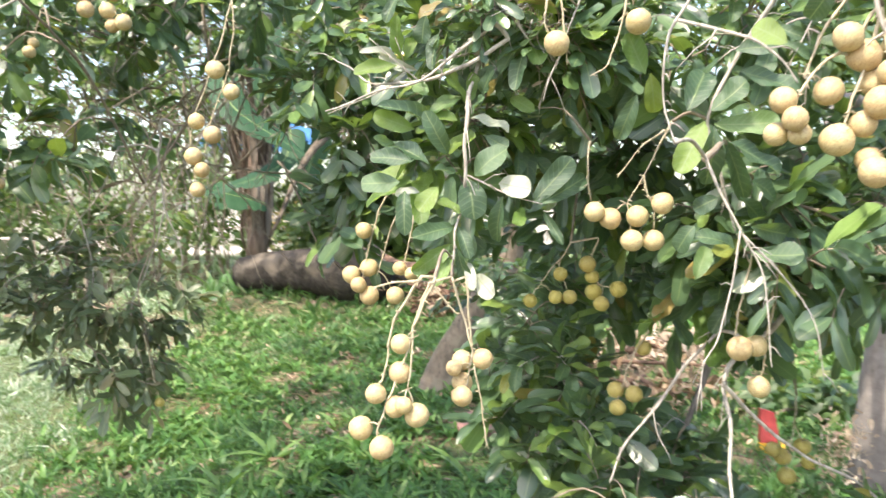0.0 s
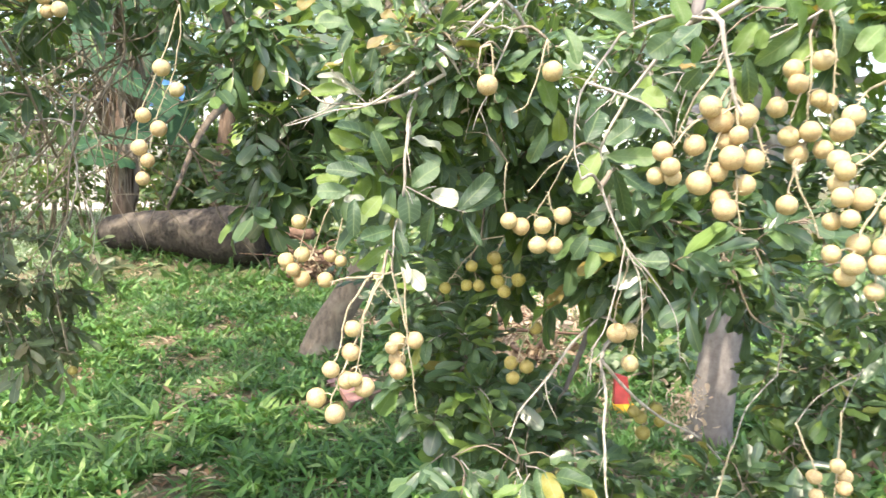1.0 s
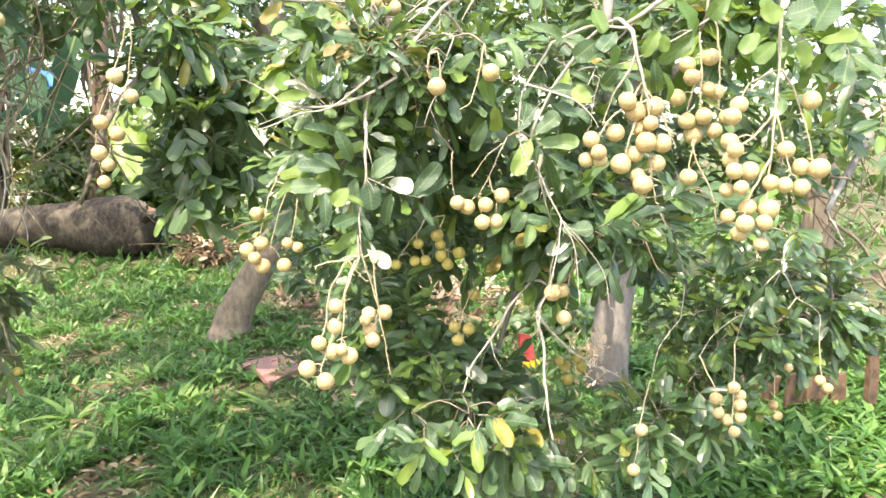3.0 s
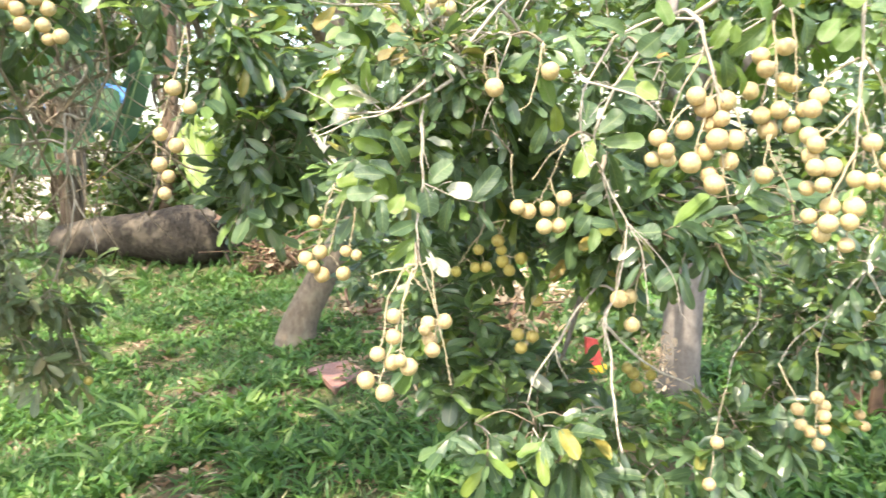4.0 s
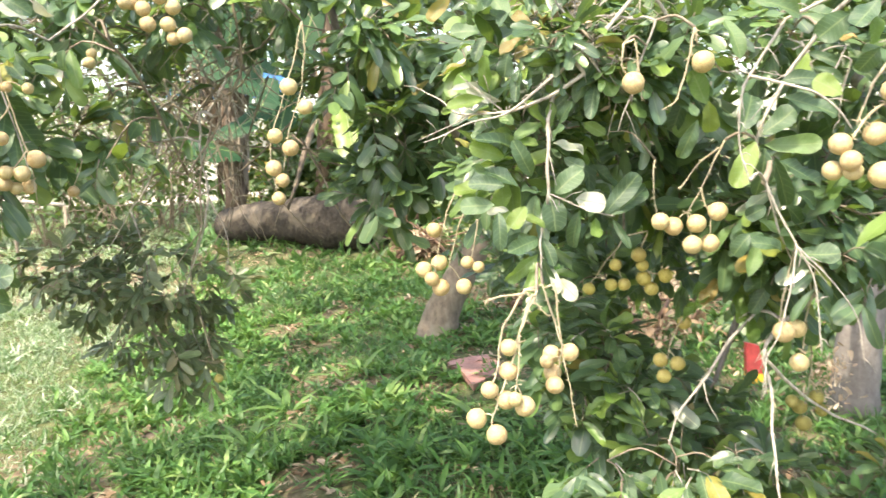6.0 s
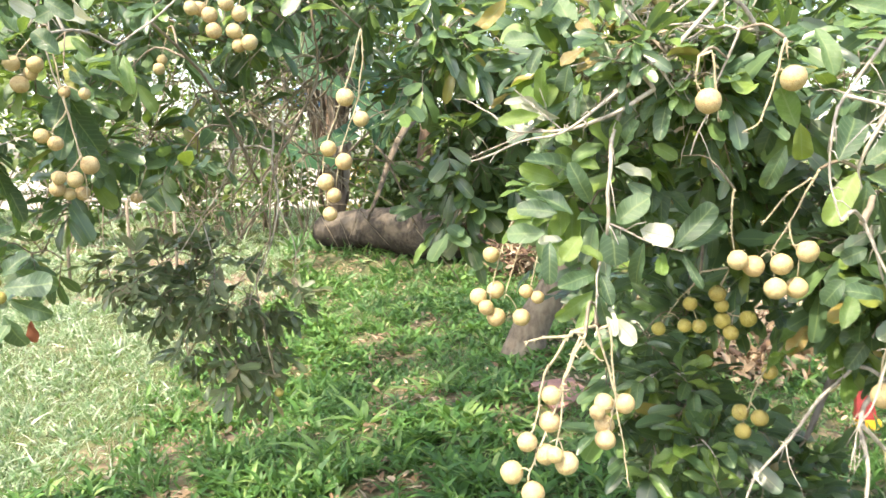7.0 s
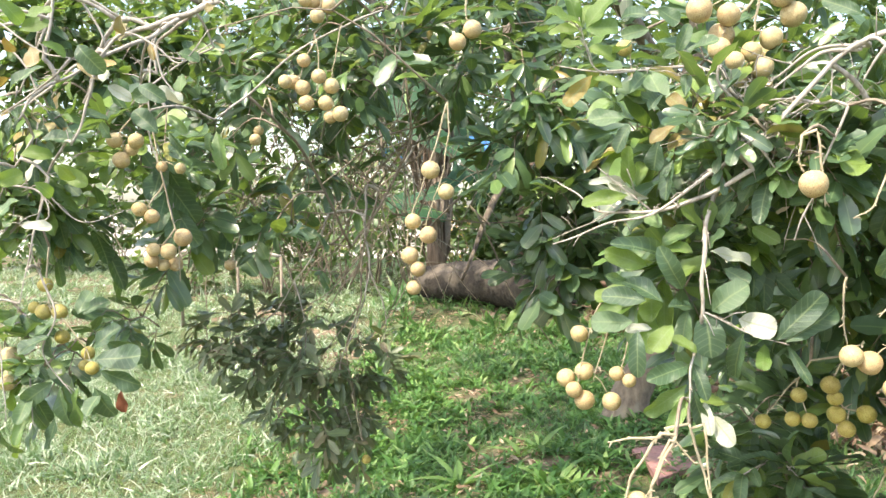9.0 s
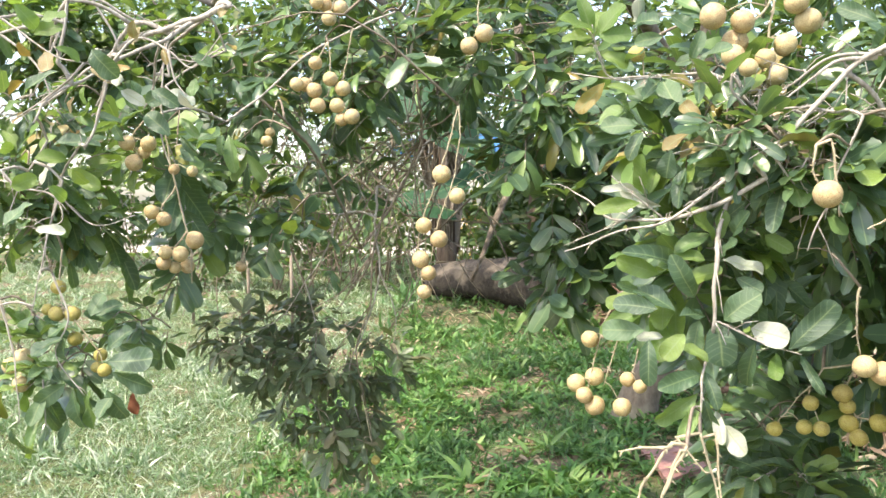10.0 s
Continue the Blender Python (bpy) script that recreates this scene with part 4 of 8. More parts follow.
hero(stem, 'F', (0.599, 0.688, 1.480), (0.641, 0.683, 1.489), 0.039)
hero(stem, 'F', (0.581, 0.664, 1.465), (0.598, 0.639, 1.456), 0.031)
hero(stem, 'F', (0.582, 0.672, 1.485), (0.547, 0.667, 1.475), 0.031, M_LEAF_YOUNG_LIT)
hero(stem, 'F', (0.585, 0.686, 1.472), (0.563, 0.679, 1.500), 0.024, M_LEAF_YOUNG_LIT)
hero(stem, 'F', (0.598, 0.659, 1.439), (0.610, 0.648, 1.409), 0.034, M_LEAF_YOUNG_LIT)
hero(stem, 'F', (0.563, 0.698, 1.456), (0.535, 0.694, 1.432), 0.032)
hero(stem, 'F', (0.560, 0.656, 1.437), (0.533, 0.664, 1.414), 0.031, M_LEAF_YOUNG_LIT)
hero(stem, 'F', (0.635, 0.659, 1.441), (0.673, 0.630, 1.444), 0.023, M_LEAF_YOUNG_LIT)
hero(stem, 'F', (0.640, 0.678, 1.458), (0.675, 0.691, 1.508), 0.048)
hero(stem, 'F', (0.522, 0.710, 1.510), (0.498, 0.723, 1.479), 0.039)
hero(stem, 'F', (0.429, 0.700, 1.495), (0.460, 0.691, 1.466), 0.046, M_LEAF_YOUNG_LIT)
hero(stem, 'F', (0.517, 0.710, 1.463), (0.532, 0.701, 1.424), 0.035)
stem = limb('F', [(0.376, 1.381, 0.825), (0.366, 1.380, 0.796), (0.356, 1.379, 0.791)], 0.0015, 0.0010)
hero(stem, 'F', (0.366, 1.380, 0.801), (0.341, 1.367, 0.763), 0.026, M_LEAF_OLD)
clump('F', (0.024, 1.241, 1.299), (0.065, 0.050, 0.095), 28, 0.068, 101, near=12)
clump('F', (0.133, 1.204, 1.467), (0.165, 0.120, 0.058), 39, 0.067, 102, near=20)
clump('F', (0.380, 1.215, 1.474), (0.198, 0.150, 0.058), 46, 0.064, 103, near=14)
clump('F', (0.373, 1.477, 1.314), (0.153, 0.120, 0.153), 46, 0.071, 104)
clump('F', (0.479, 1.253, 1.150), (0.120, 0.120, 0.103), 57, 0.063, 105, near=14)
clump('F', (0.720, 1.465, 1.180), (0.110, 0.200, 0.110), 46, 0.068, 106)
clump('F', (0.194, 1.802, 1.353), (0.276, 0.250, 0.276), 90, 0.071, 107)
clump('F', (0.682, 1.971, 1.295), (0.409, 0.250, 0.409), 103, 0.071, 108)
clump('F', (0.389, 1.641, 0.984), (0.184, 0.150, 0.092), 35, 0.063, 109)
clump('F', (0.228, 1.525, 0.816), (0.140, 0.200, 0.118), 34, 0.064, 110)
clump('F', (0.421, 1.528, 0.707), (0.140, 0.150, 0.075), 31, 0.068, 111)
clump('F', (0.305, 1.698, 0.857), (0.098, 0.150, 0.134), 33, 0.071, 112)
clump('F', (0.280, 1.275, 0.746), (0.140, 0.100, 0.086), 28, 0.064, 113, near=8)
clump('F', (1.161, 1.342, 0.879), (0.224, 0.250, 0.105), 190, 0.046, 114)
clump('F', (0.968, 1.334, 0.846), (0.150, 0.200, 0.109), 60, 0.042, 115)
clump('F', (0.768, 1.163, 0.750), (0.104, 0.150, 0.098), 35, 0.059, 116, near=14)
clump('F', (1.265, 1.328, 1.325), (0.150, 0.300, 0.204), 34, 0.063, 118)
clump('F', (0.734, 1.122, 1.125), (0.195, 0.200, 0.126), 46, 0.046, 119)
clump('F', (0.513, 1.188, 1.189), (0.138, 0.200, 0.109), 46, 0.071, 120)
clump('F', (0.151, 1.352, 1.582), (0.172, 0.100, 0.103), 29, 0.064, 121, near=10)
clump('F', (0.255, 1.468, 1.318), (0.131, 0.100, 0.112), 15, 0.066, 122)
clump('F', (0.235, 1.597, 0.938), (0.177, 0.150, 0.094), 46, 0.073, 123)
tree("longan_tree", "M", (-0.24, 5.27, -0.02), "longan tree with a leaning brown trunk and dense dark foliage")
trunk("M", [(-0.22, 5.25, -0.1), (-0.12, 5.3, 0.2), (0.06, 5.35, 0.5), (0.3, 5.4, 1.0), (0.25, 5.2, 2.0)], 0.13, 0.08, M_TRUNK_LICHEN)
limb('M', [(0.200, 5.200, 1.900), (-0.200, 4.200, 2.400), (-0.500, 3.000, 2.100), (-0.400, 2.400, 1.600)], 0.0500, 0.0080, M_TRUNK_BROWN)
limb('M', [(0.100, 5.300, 1.200), (-0.300, 4.200, 1.800), (-0.600, 3.400, 1.500), (-0.700, 2.900, 1.100)], 0.0400, 0.0060, M_TRUNK_BROWN)
limb('M', [(0.150, 5.200, 1.800), (0.600, 4.200, 2.000), (0.700, 3.300, 1.600)], 0.0400, 0.0080, M_TRUNK_BROWN)
# two boughs out of view, added to carry shade-casting foliage
limb('M', [(0.300, 5.200, 3.200), (-1.400, 6.000, 3.750), (-3.100, 6.800, 3.950)], 0.0300, 0.0100, M_TRUNK_BROWN)
limb('M', [(-0.200, 4.200, 2.400), (-0.500, 3.000, 2.900), (-0.700, 1.900, 3.000)], 0.0300, 0.0100, M_TRUNK_BROWN)
limb('M', [(0.200, 5.200, 2.000), (0.300, 5.200, 3.200), (0.200, 5.000, 4.200)], 0.0600, 0.0200, M_TRUNK_BROWN)
clump('M', (-0.277, 2.541, 1.507), (0.099, 0.250, 0.269), 60, 0.084, 124, (0.000, -0.350, -0.750))
clump('M', (-0.119, 2.330, 1.481), (0.143, 0.250, 0.251), 72, 0.084, 125, (0.000, -0.350, -0.750))
clump('M', (0.206, 2.327, 1.309), (0.280, 0.300, 0.373), 78, 0.100, 126)
clump('M', (0.641, 2.396, 1.118), (0.402, 0.300, 0.241), 65, 0.100, 127)
clump('M', (-0.303, 2.060, 1.582), (0.060, 0.120, 0.186), 26, 0.084, 128, (0.000, -0.350, -0.750))
clump('M', (-0.256, 2.082, 1.283), (0.062, 0.120, 0.140), 20, 0.084, 129, (0.000, -0.350, -0.750))
clump('F', (1.161, 1.872, 1.297), (0.344, 0.200, 0.207), 70, 0.063, 130)
clump('F', (1.523, 1.700, 1.471), (0.297, 0.250, 0.214), 50, 0.063, 131)
tree("longan_tree", "L", (-3.3, 1.6, -0.2), "longan tree whose drooping branches hang over the sunny lawn")
trunk("L", [(-3.3, 1.6, -0.3), (-3.25, 1.65, 0.3), (-3.1, 1.7, 1.0), (-3.0, 1.8, 1.9)], 0.11, 0.08, M_TRUNK)
limb('L', [(-3.000, 1.800, 1.700), (-2.300, 1.700, 2.200), (-1.500, 1.600, 2.100), (-0.900, 1.500, 1.800)], 0.0500, 0.0080)
limb('L', [(-3.000, 1.800, 1.900), (-2.200, 2.300, 2.500), (-1.300, 2.300, 2.300), (-0.700, 2.200, 1.900)], 0.0500, 0.0080)
limb('L', [(-3.000, 1.800, 1.900), (-3.200, 1.400, 2.700), (-3.700, 0.800, 3.300)], 0.0600, 0.0200)
# bough out of view, carries foliage added for shade
limb('L', [(-3.000, 1.800, 1.900), (-2.600, 2.800, 2.900), (-1.900, 3.800, 3.600)], 0.0500, 0.0150)
limb('L', [(-3.100, 1.700, 1.200), (-2.400, 1.400, 1.600), (-1.700, 1.100, 1.600), (-1.100, 0.950, 1.500)], 0.0400, 0.0070)
limb('L', [(-0.736, 1.275, 1.737), (-0.805, 1.210, 1.671), (-0.842, 1.156, 1.636), (-0.883, 1.100, 1.590), (-0.904, 1.051, 1.558), (-0.898, 1.008, 1.512)], 0.0060, 0.0030)
limb('L', [(-0.813, 1.091, 1.619), (-0.829, 1.084, 1.584), (-0.845, 1.075, 1.516), (-0.861, 1.068, 1.477)], 0.0050, 0.0030)
limb('L', [(-0.904, 1.064, 1.611), (-0.896, 1.069, 1.654), (-0.889, 1.074, 1.705)], 0.0050, 0.0040)
limb('L', [(-0.915, 1.054, 1.491), (-0.952, 1.040, 1.431), (-0.973, 1.031, 1.380)], 0.0030, 0.0015)
limb('L', [(-0.894, 1.056, 1.430), (-0.914, 1.045, 1.345), (-0.926, 1.038, 1.285), (-0.939, 1.031, 1.225)], 0.0030, 0.0015)
limb('L', [(-0.984, 1.019, 1.242), (-0.967, 1.020, 1.182), (-0.957, 1.018, 1.105), (-0.954, 1.016, 1.062)], 0.0025, 0.0012)
limb('L', [(-0.919, 1.318, 1.572), (-0.888, 1.320, 1.468), (-0.863, 1.322, 1.374), (-0.847, 1.321, 1.301)], 0.0030, 0.0015)
limb('L', [(-0.869, 1.487, 1.560), (-0.804, 1.535, 1.620), (-0.737, 1.585, 1.700), (-0.633, 1.645, 1.769), (-0.572, 1.690, 1.804)], 0.0028, 0.0045)
limb('L', [(-0.787, 2.013, 1.271), (-0.715, 2.039, 1.376), (-0.672, 2.057, 1.465), (-0.636, 2.073, 1.555), (-0.644, 2.078, 1.675), (-0.660, 2.082, 1.811), (-0.704, 2.077, 1.932)], 0.0040, 0.0080, M_TWIG_SHADE)
limb('L', [(-0.945, 2.071, 1.251), (-0.854, 2.100, 1.297), (-0.794, 2.124, 1.422), (-0.719, 2.151, 1.516), (-0.666, 2.169, 1.563)], 0.0030, 0.0060, M_TWIG_SHADE)
limb('L', [(-1.037, 2.053, 1.378), (-0.885, 2.095, 1.360), (-0.749, 2.134, 1.375)], 0.0020, 0.0040, M_TWIG_SHADE)
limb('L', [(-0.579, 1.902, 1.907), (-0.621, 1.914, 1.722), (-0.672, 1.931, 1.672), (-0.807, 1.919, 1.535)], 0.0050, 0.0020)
limb('L', [(-0.715, 2.042, 1.421), (-0.754, 2.011, 1.256), (-0.757, 1.991, 1.123), (-0.788, 1.965, 1.006), (-0.763, 1.955, 0.890), (-0.734, 1.943, 0.745)], 0.0050, 0.0015, M_TWIG_SHADE)
limb('L', [(-0.764, 2.010, 1.120), (-0.858, 1.975, 0.986), (-0.900, 1.957, 0.881)], 0.0030, 0.0015, M_TWIG_SHADE)
limb('L', [(-0.758, 2.020, 1.256), (-0.844, 1.989, 1.151), (-0.960, 1.953, 1.092)], 0.0030, 0.0015, M_TWIG_SHADE)
limb('L', [(-0.683, 1.963, 1.677), (-0.654, 1.927, 1.809), (-0.717, 1.863, 1.895)], 0.0040, 0.0060, M_TWIG_SHADE)
stem = limb('L', [(-0.829, 1.246, 1.685), (-0.838, 1.240, 1.627), (-0.842, 1.235, 1.559), (-0.828, 1.236, 1.516)], 0.0030, 0.0020)
hero(stem, 'L', (-0.838, 1.238, 1.583), (-0.789, 1.255, 1.574), 0.035, M_LEAF_PALE)
hero(stem, 'L', (-0.813, 1.218, 1.584), (-0.838, 1.191, 1.563), 0.032)
hero(stem, 'L', (-0.816, 1.219, 1.509), (-0.846, 1.200, 1.546), 0.032)
hero(stem, 'L', (-0.808, 1.240, 1.539), (-0.775, 1.231, 1.513), 0.025)
hero(stem, 'L', (-0.888, 1.196, 1.500), (-0.909, 1.188, 1.524), 0.029)
hero(stem, 'L', (-0.812, 1.245, 1.511), (-0.789, 1.242, 1.476), 0.021)
hero(stem, 'L', (-0.722, 1.231, 1.507), (-0.737, 1.229, 1.474), 0.028)
hero(stem, 'L', (-0.723, 1.251, 1.509), (-0.708, 1.233, 1.450), 0.031)
stem = limb('L', [(-0.917, 1.070, 1.422), (-0.900, 1.073, 1.396), (-0.858, 1.083, 1.361), (-0.799, 1.100, 1.377)], 0.0022, 0.0012)
hero(stem, 'L', (-0.909, 1.069, 1.361), (-0.954, 1.060, 1.354), 0.012, M_LEAF_PALE)
hero(stem, 'L', (-0.906, 1.039, 1.285), (-0.907, 1.019, 1.278), 0.026, M_LEAF_PALE)
hero(stem, 'L', (-0.887, 1.060, 1.448), (-0.837, 1.060, 1.421), 0.031, M_LEAF_YOUNG_LIT)
hero(stem, 'L', (-0.915, 1.069, 1.457), (-0.936, 1.045, 1.439), 0.030, M_LEAF_PALE)
hero(stem, 'L', (-0.910, 1.053, 1.482), (-0.850, 1.068, 1.507), 0.031)
hero(stem, 'L', (-0.921, 1.078, 1.501), (-0.949, 1.062, 1.488), 0.026)
hero(stem, 'L', (-0.926, 1.036, 1.464), (-0.888, 1.051, 1.473), 0.029, M_LEAF_YOUNG_LIT)
hero(stem, 'L', (-0.859, 1.084, 1.603), (-0.817, 1.075, 1.587), 0.029, M_LEAF_OLD)
hero(stem, 'L', (-0.935, 1.081, 1.607), (-0.958, 1.091, 1.632), 0.025, M_LEAF_OLD)
hero(stem, 'L', (-0.804, 1.114, 1.639), (-0.807, 1.126, 1.672), 0.019, M_LEAF_OLD)
hero(stem, 'L', (-0.945, 1.046, 1.686), (-0.922, 1.053, 1.661), 0.026, M_LEAF_YOUNG_LIT)
hero(stem, 'L', (-0.956, 1.078, 1.659), (-0.914, 1.091, 1.677), 0.030, M_LEAF_YOUNG_LIT)
hero(stem, 'L', (-0.969, 1.048, 1.671), (-0.924, 1.035, 1.690), 0.029, M_LEAF_YOUNG_LIT)
stem = limb('L', [(-0.947, 1.084, 1.289), (-0.921, 1.087, 1.217), (-0.938, 1.079, 1.155), (-0.894, 1.087, 1.092)], 0.0030, 0.0015)
hero(stem, 'L', (-0.944, 1.096, 1.114), (-0.996, 1.086, 1.118), 0.036)
hero(stem, 'L', (-0.921, 1.076, 1.111), (-0.954, 1.046, 1.080), 0.036)
hero(stem, 'L', (-0.912, 1.083, 1.101), (-0.903, 1.070, 1.041), 0.039)
hero(stem, 'L', (-0.898, 1.104, 1.096), (-0.895, 1.084, 1.038), 0.036)
hero(stem, 'L', (-0.859, 1.096, 1.100), (-0.835, 1.096, 1.052), 0.045)
hero(stem, 'L', (-0.868, 1.122, 1.122), (-0.806, 1.130, 1.095), 0.031)
hero(stem, 'L', (-0.851, 1.089, 1.147), (-0.781, 1.113, 1.146), 0.044)
hero(stem, 'L', (-0.865, 1.107, 1.161), (-0.827, 1.101, 1.200), 0.036)
hero(stem, 'L', (-0.859, 1.127, 1.167), (-0.806, 1.155, 1.136), 0.037)
hero(stem, 'L', (-0.891, 1.115, 1.214), (-0.863, 1.135, 1.240), 0.033)
hero(stem, 'L', (-0.879, 1.088, 1.218), (-0.864, 1.097, 1.253), 0.027)
hero(stem, 'L', (-0.956, 1.100, 1.177), (-0.992, 1.092, 1.205), 0.033)
hero(stem, 'L', (-0.928, 1.081, 1.182), (-0.960, 1.045, 1.169), 0.036)
hero(stem, 'L', (-0.918, 1.080, 1.146), (-0.942, 1.073, 1.183), 0.032)
hero(stem, 'L', (-0.956, 1.095, 1.077), (-1.037, 1.081, 0.991), 0.031)
hero(stem, 'L', (-0.919, 1.077, 1.056), (-0.930, 1.080, 1.005), 0.021)
hero(stem, 'L', (-0.995, 1.041, 1.043), (-0.982, 1.048, 0.988), 0.027)
hero(stem, 'L', (-0.853, 1.102, 1.090), (-0.859, 1.068, 1.071), 0.032)
hero(stem, 'L', (-0.922, 1.100, 1.206), (-0.956, 1.077, 1.190), 0.033)
hero(stem, 'L', (-0.988, 1.089, 1.215), (-1.023, 1.077, 1.179), 0.033)
hero(stem, 'L', (-0.853, 1.150, 1.083), (-0.851, 1.149, 1.046), 0.022, M_DRY_RED)
limb('L', [(-0.899, 1.227, 1.701), (-0.938, 1.245, 1.659), (-0.975, 1.263, 1.612), (-1.024, 1.276, 1.538)], 0.006, 0.004)
limb('L', [(-0.701, 1.232, 1.723), (-0.792, 1.237, 1.698), (-0.881, 1.242, 1.683), (-0.956, 1.250, 1.652), (-1.033, 1.257, 1.620), (-1.113, 1.263, 1.571)], 0.0075, 0.0045)
limb('L', [(-0.771, 1.264, 1.708), (-0.838, 1.275, 1.681), (-0.873, 1.294, 1.652), (-0.925, 1.305, 1.568)], 0.005, 0.003)
limb('L', [(-0.888, 1.075, 1.705), (-0.924, 1.094, 1.682), (-0.959, 1.113, 1.642)], 0.005, 0.003)
limb('L', [(-0.869, 1.066, 1.484), (-0.915, 1.082, 1.440), (-0.957, 1.096, 1.357)], 0.004, 0.0025)
limb('L', [(-1.049, 1.346, 1.783), (-1.002, 1.389, 1.752), (-0.952, 1.434, 1.758)], 0.005, 0.003)
limb('L', [(-0.927, 1.370, 1.618), (-0.884, 1.417, 1.667), (-0.845, 1.462, 1.711)], 0.004, 0.002)
# sunlit leaf tips of the drooping boughs, sunlight put into lime and pale colours
stem = limb('L', [(-0.946, 1.004, 1.668), (-0.914, 1.011, 1.643), (-0.870, 1.022, 1.610), (-0.827, 1.033, 1.600), (-0.795, 1.042, 1.589)], 0.0030, 0.0014)
stem = limb('L', [(-0.795, 1.042, 1.589), (-0.755, 1.055, 1.634), (-0.708, 1.068, 1.617), (-0.672, 1.076, 1.591), (-0.635, 1.090, 1.640)], 0.0030, 0.0014)
stem = limb('L', [(-0.827, 1.033, 1.600), (-0.858, 1.023, 1.569), (-0.898, 1.009, 1.536), (-0.929, 0.999, 1.516)], 0.0030, 0.0014)
stem = limb('L', [(-0.708, 1.068, 1.617), (-0.700, 1.068, 1.575), (-0.683, 1.071, 1.550)], 0.0030, 0.0014)
stem = limb('L', [(-0.945, 0.991, 1.446), (-0.921, 0.996, 1.421), (-0.873, 1.009, 1.408), (-0.857, 1.011, 1.371), (-0.897, 0.999, 1.359)], 0.0030, 0.0014)
hero(stem, 'L', (-0.887, 0.969, 1.674), (-0.865, 0.986, 1.646), 0.030, M_LEAF_YOUNG_LIT)
hero(stem, 'L', (-0.868, 0.994, 1.654), (-0.830, 0.993, 1.667), 0.028, M_LEAF_YOUNG_LIT)
hero(stem, 'L', (-0.896, 0.984, 1.626), (-0.895, 0.996, 1.605), 0.024, M_LEAF_OLD)
hero(stem, 'L', (-0.846, 0.976, 1.607), (-0.826, 0.967, 1.575), 0.027, M_LEAF_OLD)
hero(stem, 'L', (-0.846, 0.998, 1.617), (-0.819, 1.017, 1.608), 0.026, M_LEAF_YOUNG_LIT)
hero(stem, 'L', (-0.768, 0.977, 1.605), (-0.739, 0.971, 1.569), 0.036)
hero(stem, 'L', (-0.739, 1.030, 1.654), (-0.749, 1.038, 1.630), 0.022, M_LEAF_OLD)
hero(stem, 'L', (-0.771, 1.017, 1.581), (-0.746, 1.012, 1.591), 0.016, M_LEAF_OLD)
hero(stem, 'L', (-0.913, 0.973, 1.525), (-0.909, 0.988, 1.549), 0.024, M_LEAF_YOUNG_LIT)
hero(stem, 'L', (-0.701, 1.014, 1.552), (-0.665, 1.010, 1.536), 0.026)
hero(stem, 'L', (-0.652, 1.006, 1.547), (-0.645, 1.019, 1.519), 0.034, M_LEAF_PALE)
hero(stem, 'L', (-0.782, 1.034, 1.581), (-0.757, 1.028, 1.564), 0.020, M_LEAF_PALE)
hero(stem, 'L', (-0.633, 1.081, 1.661), (-0.631, 1.096, 1.682), 0.018, M_LEAF_OLD)
hero(stem, 'L', (-0.711, 1.057, 1.618), (-0.701, 1.046, 1.598), 0.014, M_LEAF_OLD)
hero(stem, 'L', (-0.672, 1.067, 1.604), (-0.648, 1.086, 1.600), 0.024)
hero(stem, 'L', (-0.889, 0.981, 1.547), (-0.857, 0.981, 1.593), 0.022)
hero(stem, 'L', (-0.696, 1.080, 1.587), (-0.708, 1.088, 1.569), 0.022)
hero(stem, 'L', (-0.677, 1.084, 1.577), (-0.676, 1.071, 1.552), 0.022)
hero(stem, 'L', (-0.651, 1.092, 1.575), (-0.667, 1.098, 1.548), 0.024)
hero(stem, 'L', (-0.769, 1.037, 1.558), (-0.733, 1.033, 1.540), 0.022, M_LEAF_PALE)
hero(stem, 'L', (-0.834, 1.018, 1.549), (-0.853, 1.024, 1.528), 0.024, M_LEAF_OLD)
hero(stem, 'L', (-0.819, 1.023, 1.567), (-0.819, 1.009, 1.542), 0.020, M_LEAF_YOUNG_LIT)
hero(stem, 'L', (-0.899, 0.946, 1.362), (-0.880, 0.967, 1.403), 0.034)
hero(stem, 'L', (-0.841, 0.942, 1.359), (-0.800, 0.941, 1.362), 0.020, M_LEAF_PALE)
hero(stem, 'L', (-0.854, 0.983, 1.420), (-0.836, 1.000, 1.402), 0.028, M_LEAF_YOUNG_LIT)
hero(stem, 'L', (-0.905, 0.969, 1.420), (-0.871, 0.967, 1.429), 0.028, M_LEAF_YOUNG_LIT)
hero(stem, 'L', (-0.836, 1.011, 1.445), (-0.827, 1.024, 1.420), 0.028)
# raised share of lime leaves brightens this sunlit bough by colour
clump('L', (-1.414, 1.607, 1.770), (0.186, 0.200, 0.120), 55, 0.058, 132, (0.100, -0.500, 0.100), near=30, young=0.35)
clump('L', (-1.233, 1.759, 1.717), (0.210, 0.200, 0.154), 37, 0.080, 133, near=16)
clump('L', (-1.080, 1.212, 1.438), (0.101, 0.150, 0.120), 36, 0.058, 134, near=20)
clump('L', (-1.079, 1.425, 1.499), (0.150, 0.150, 0.126), 30, 0.080, 135, near=14)
clump('L', (-0.990, 1.762, 1.503), (0.191, 0.250, 0.273), 28, 0.080, 136)
clump('L', (-0.925, 1.664, 1.304), (0.116, 0.150, 0.077), 9, 0.080, 137)
clump('L', (-1.012, 1.161, 1.145), (0.107, 0.100, 0.077), 23, 0.058, 138, near=8)
clump('L', (-1.068, 1.563, 1.158), (0.100, 0.080, 0.050), 9, 0.060, 139)
clump('L', (-0.753, 1.951, 1.807), (0.258, 0.250, 0.129), 62, 0.080, 140)
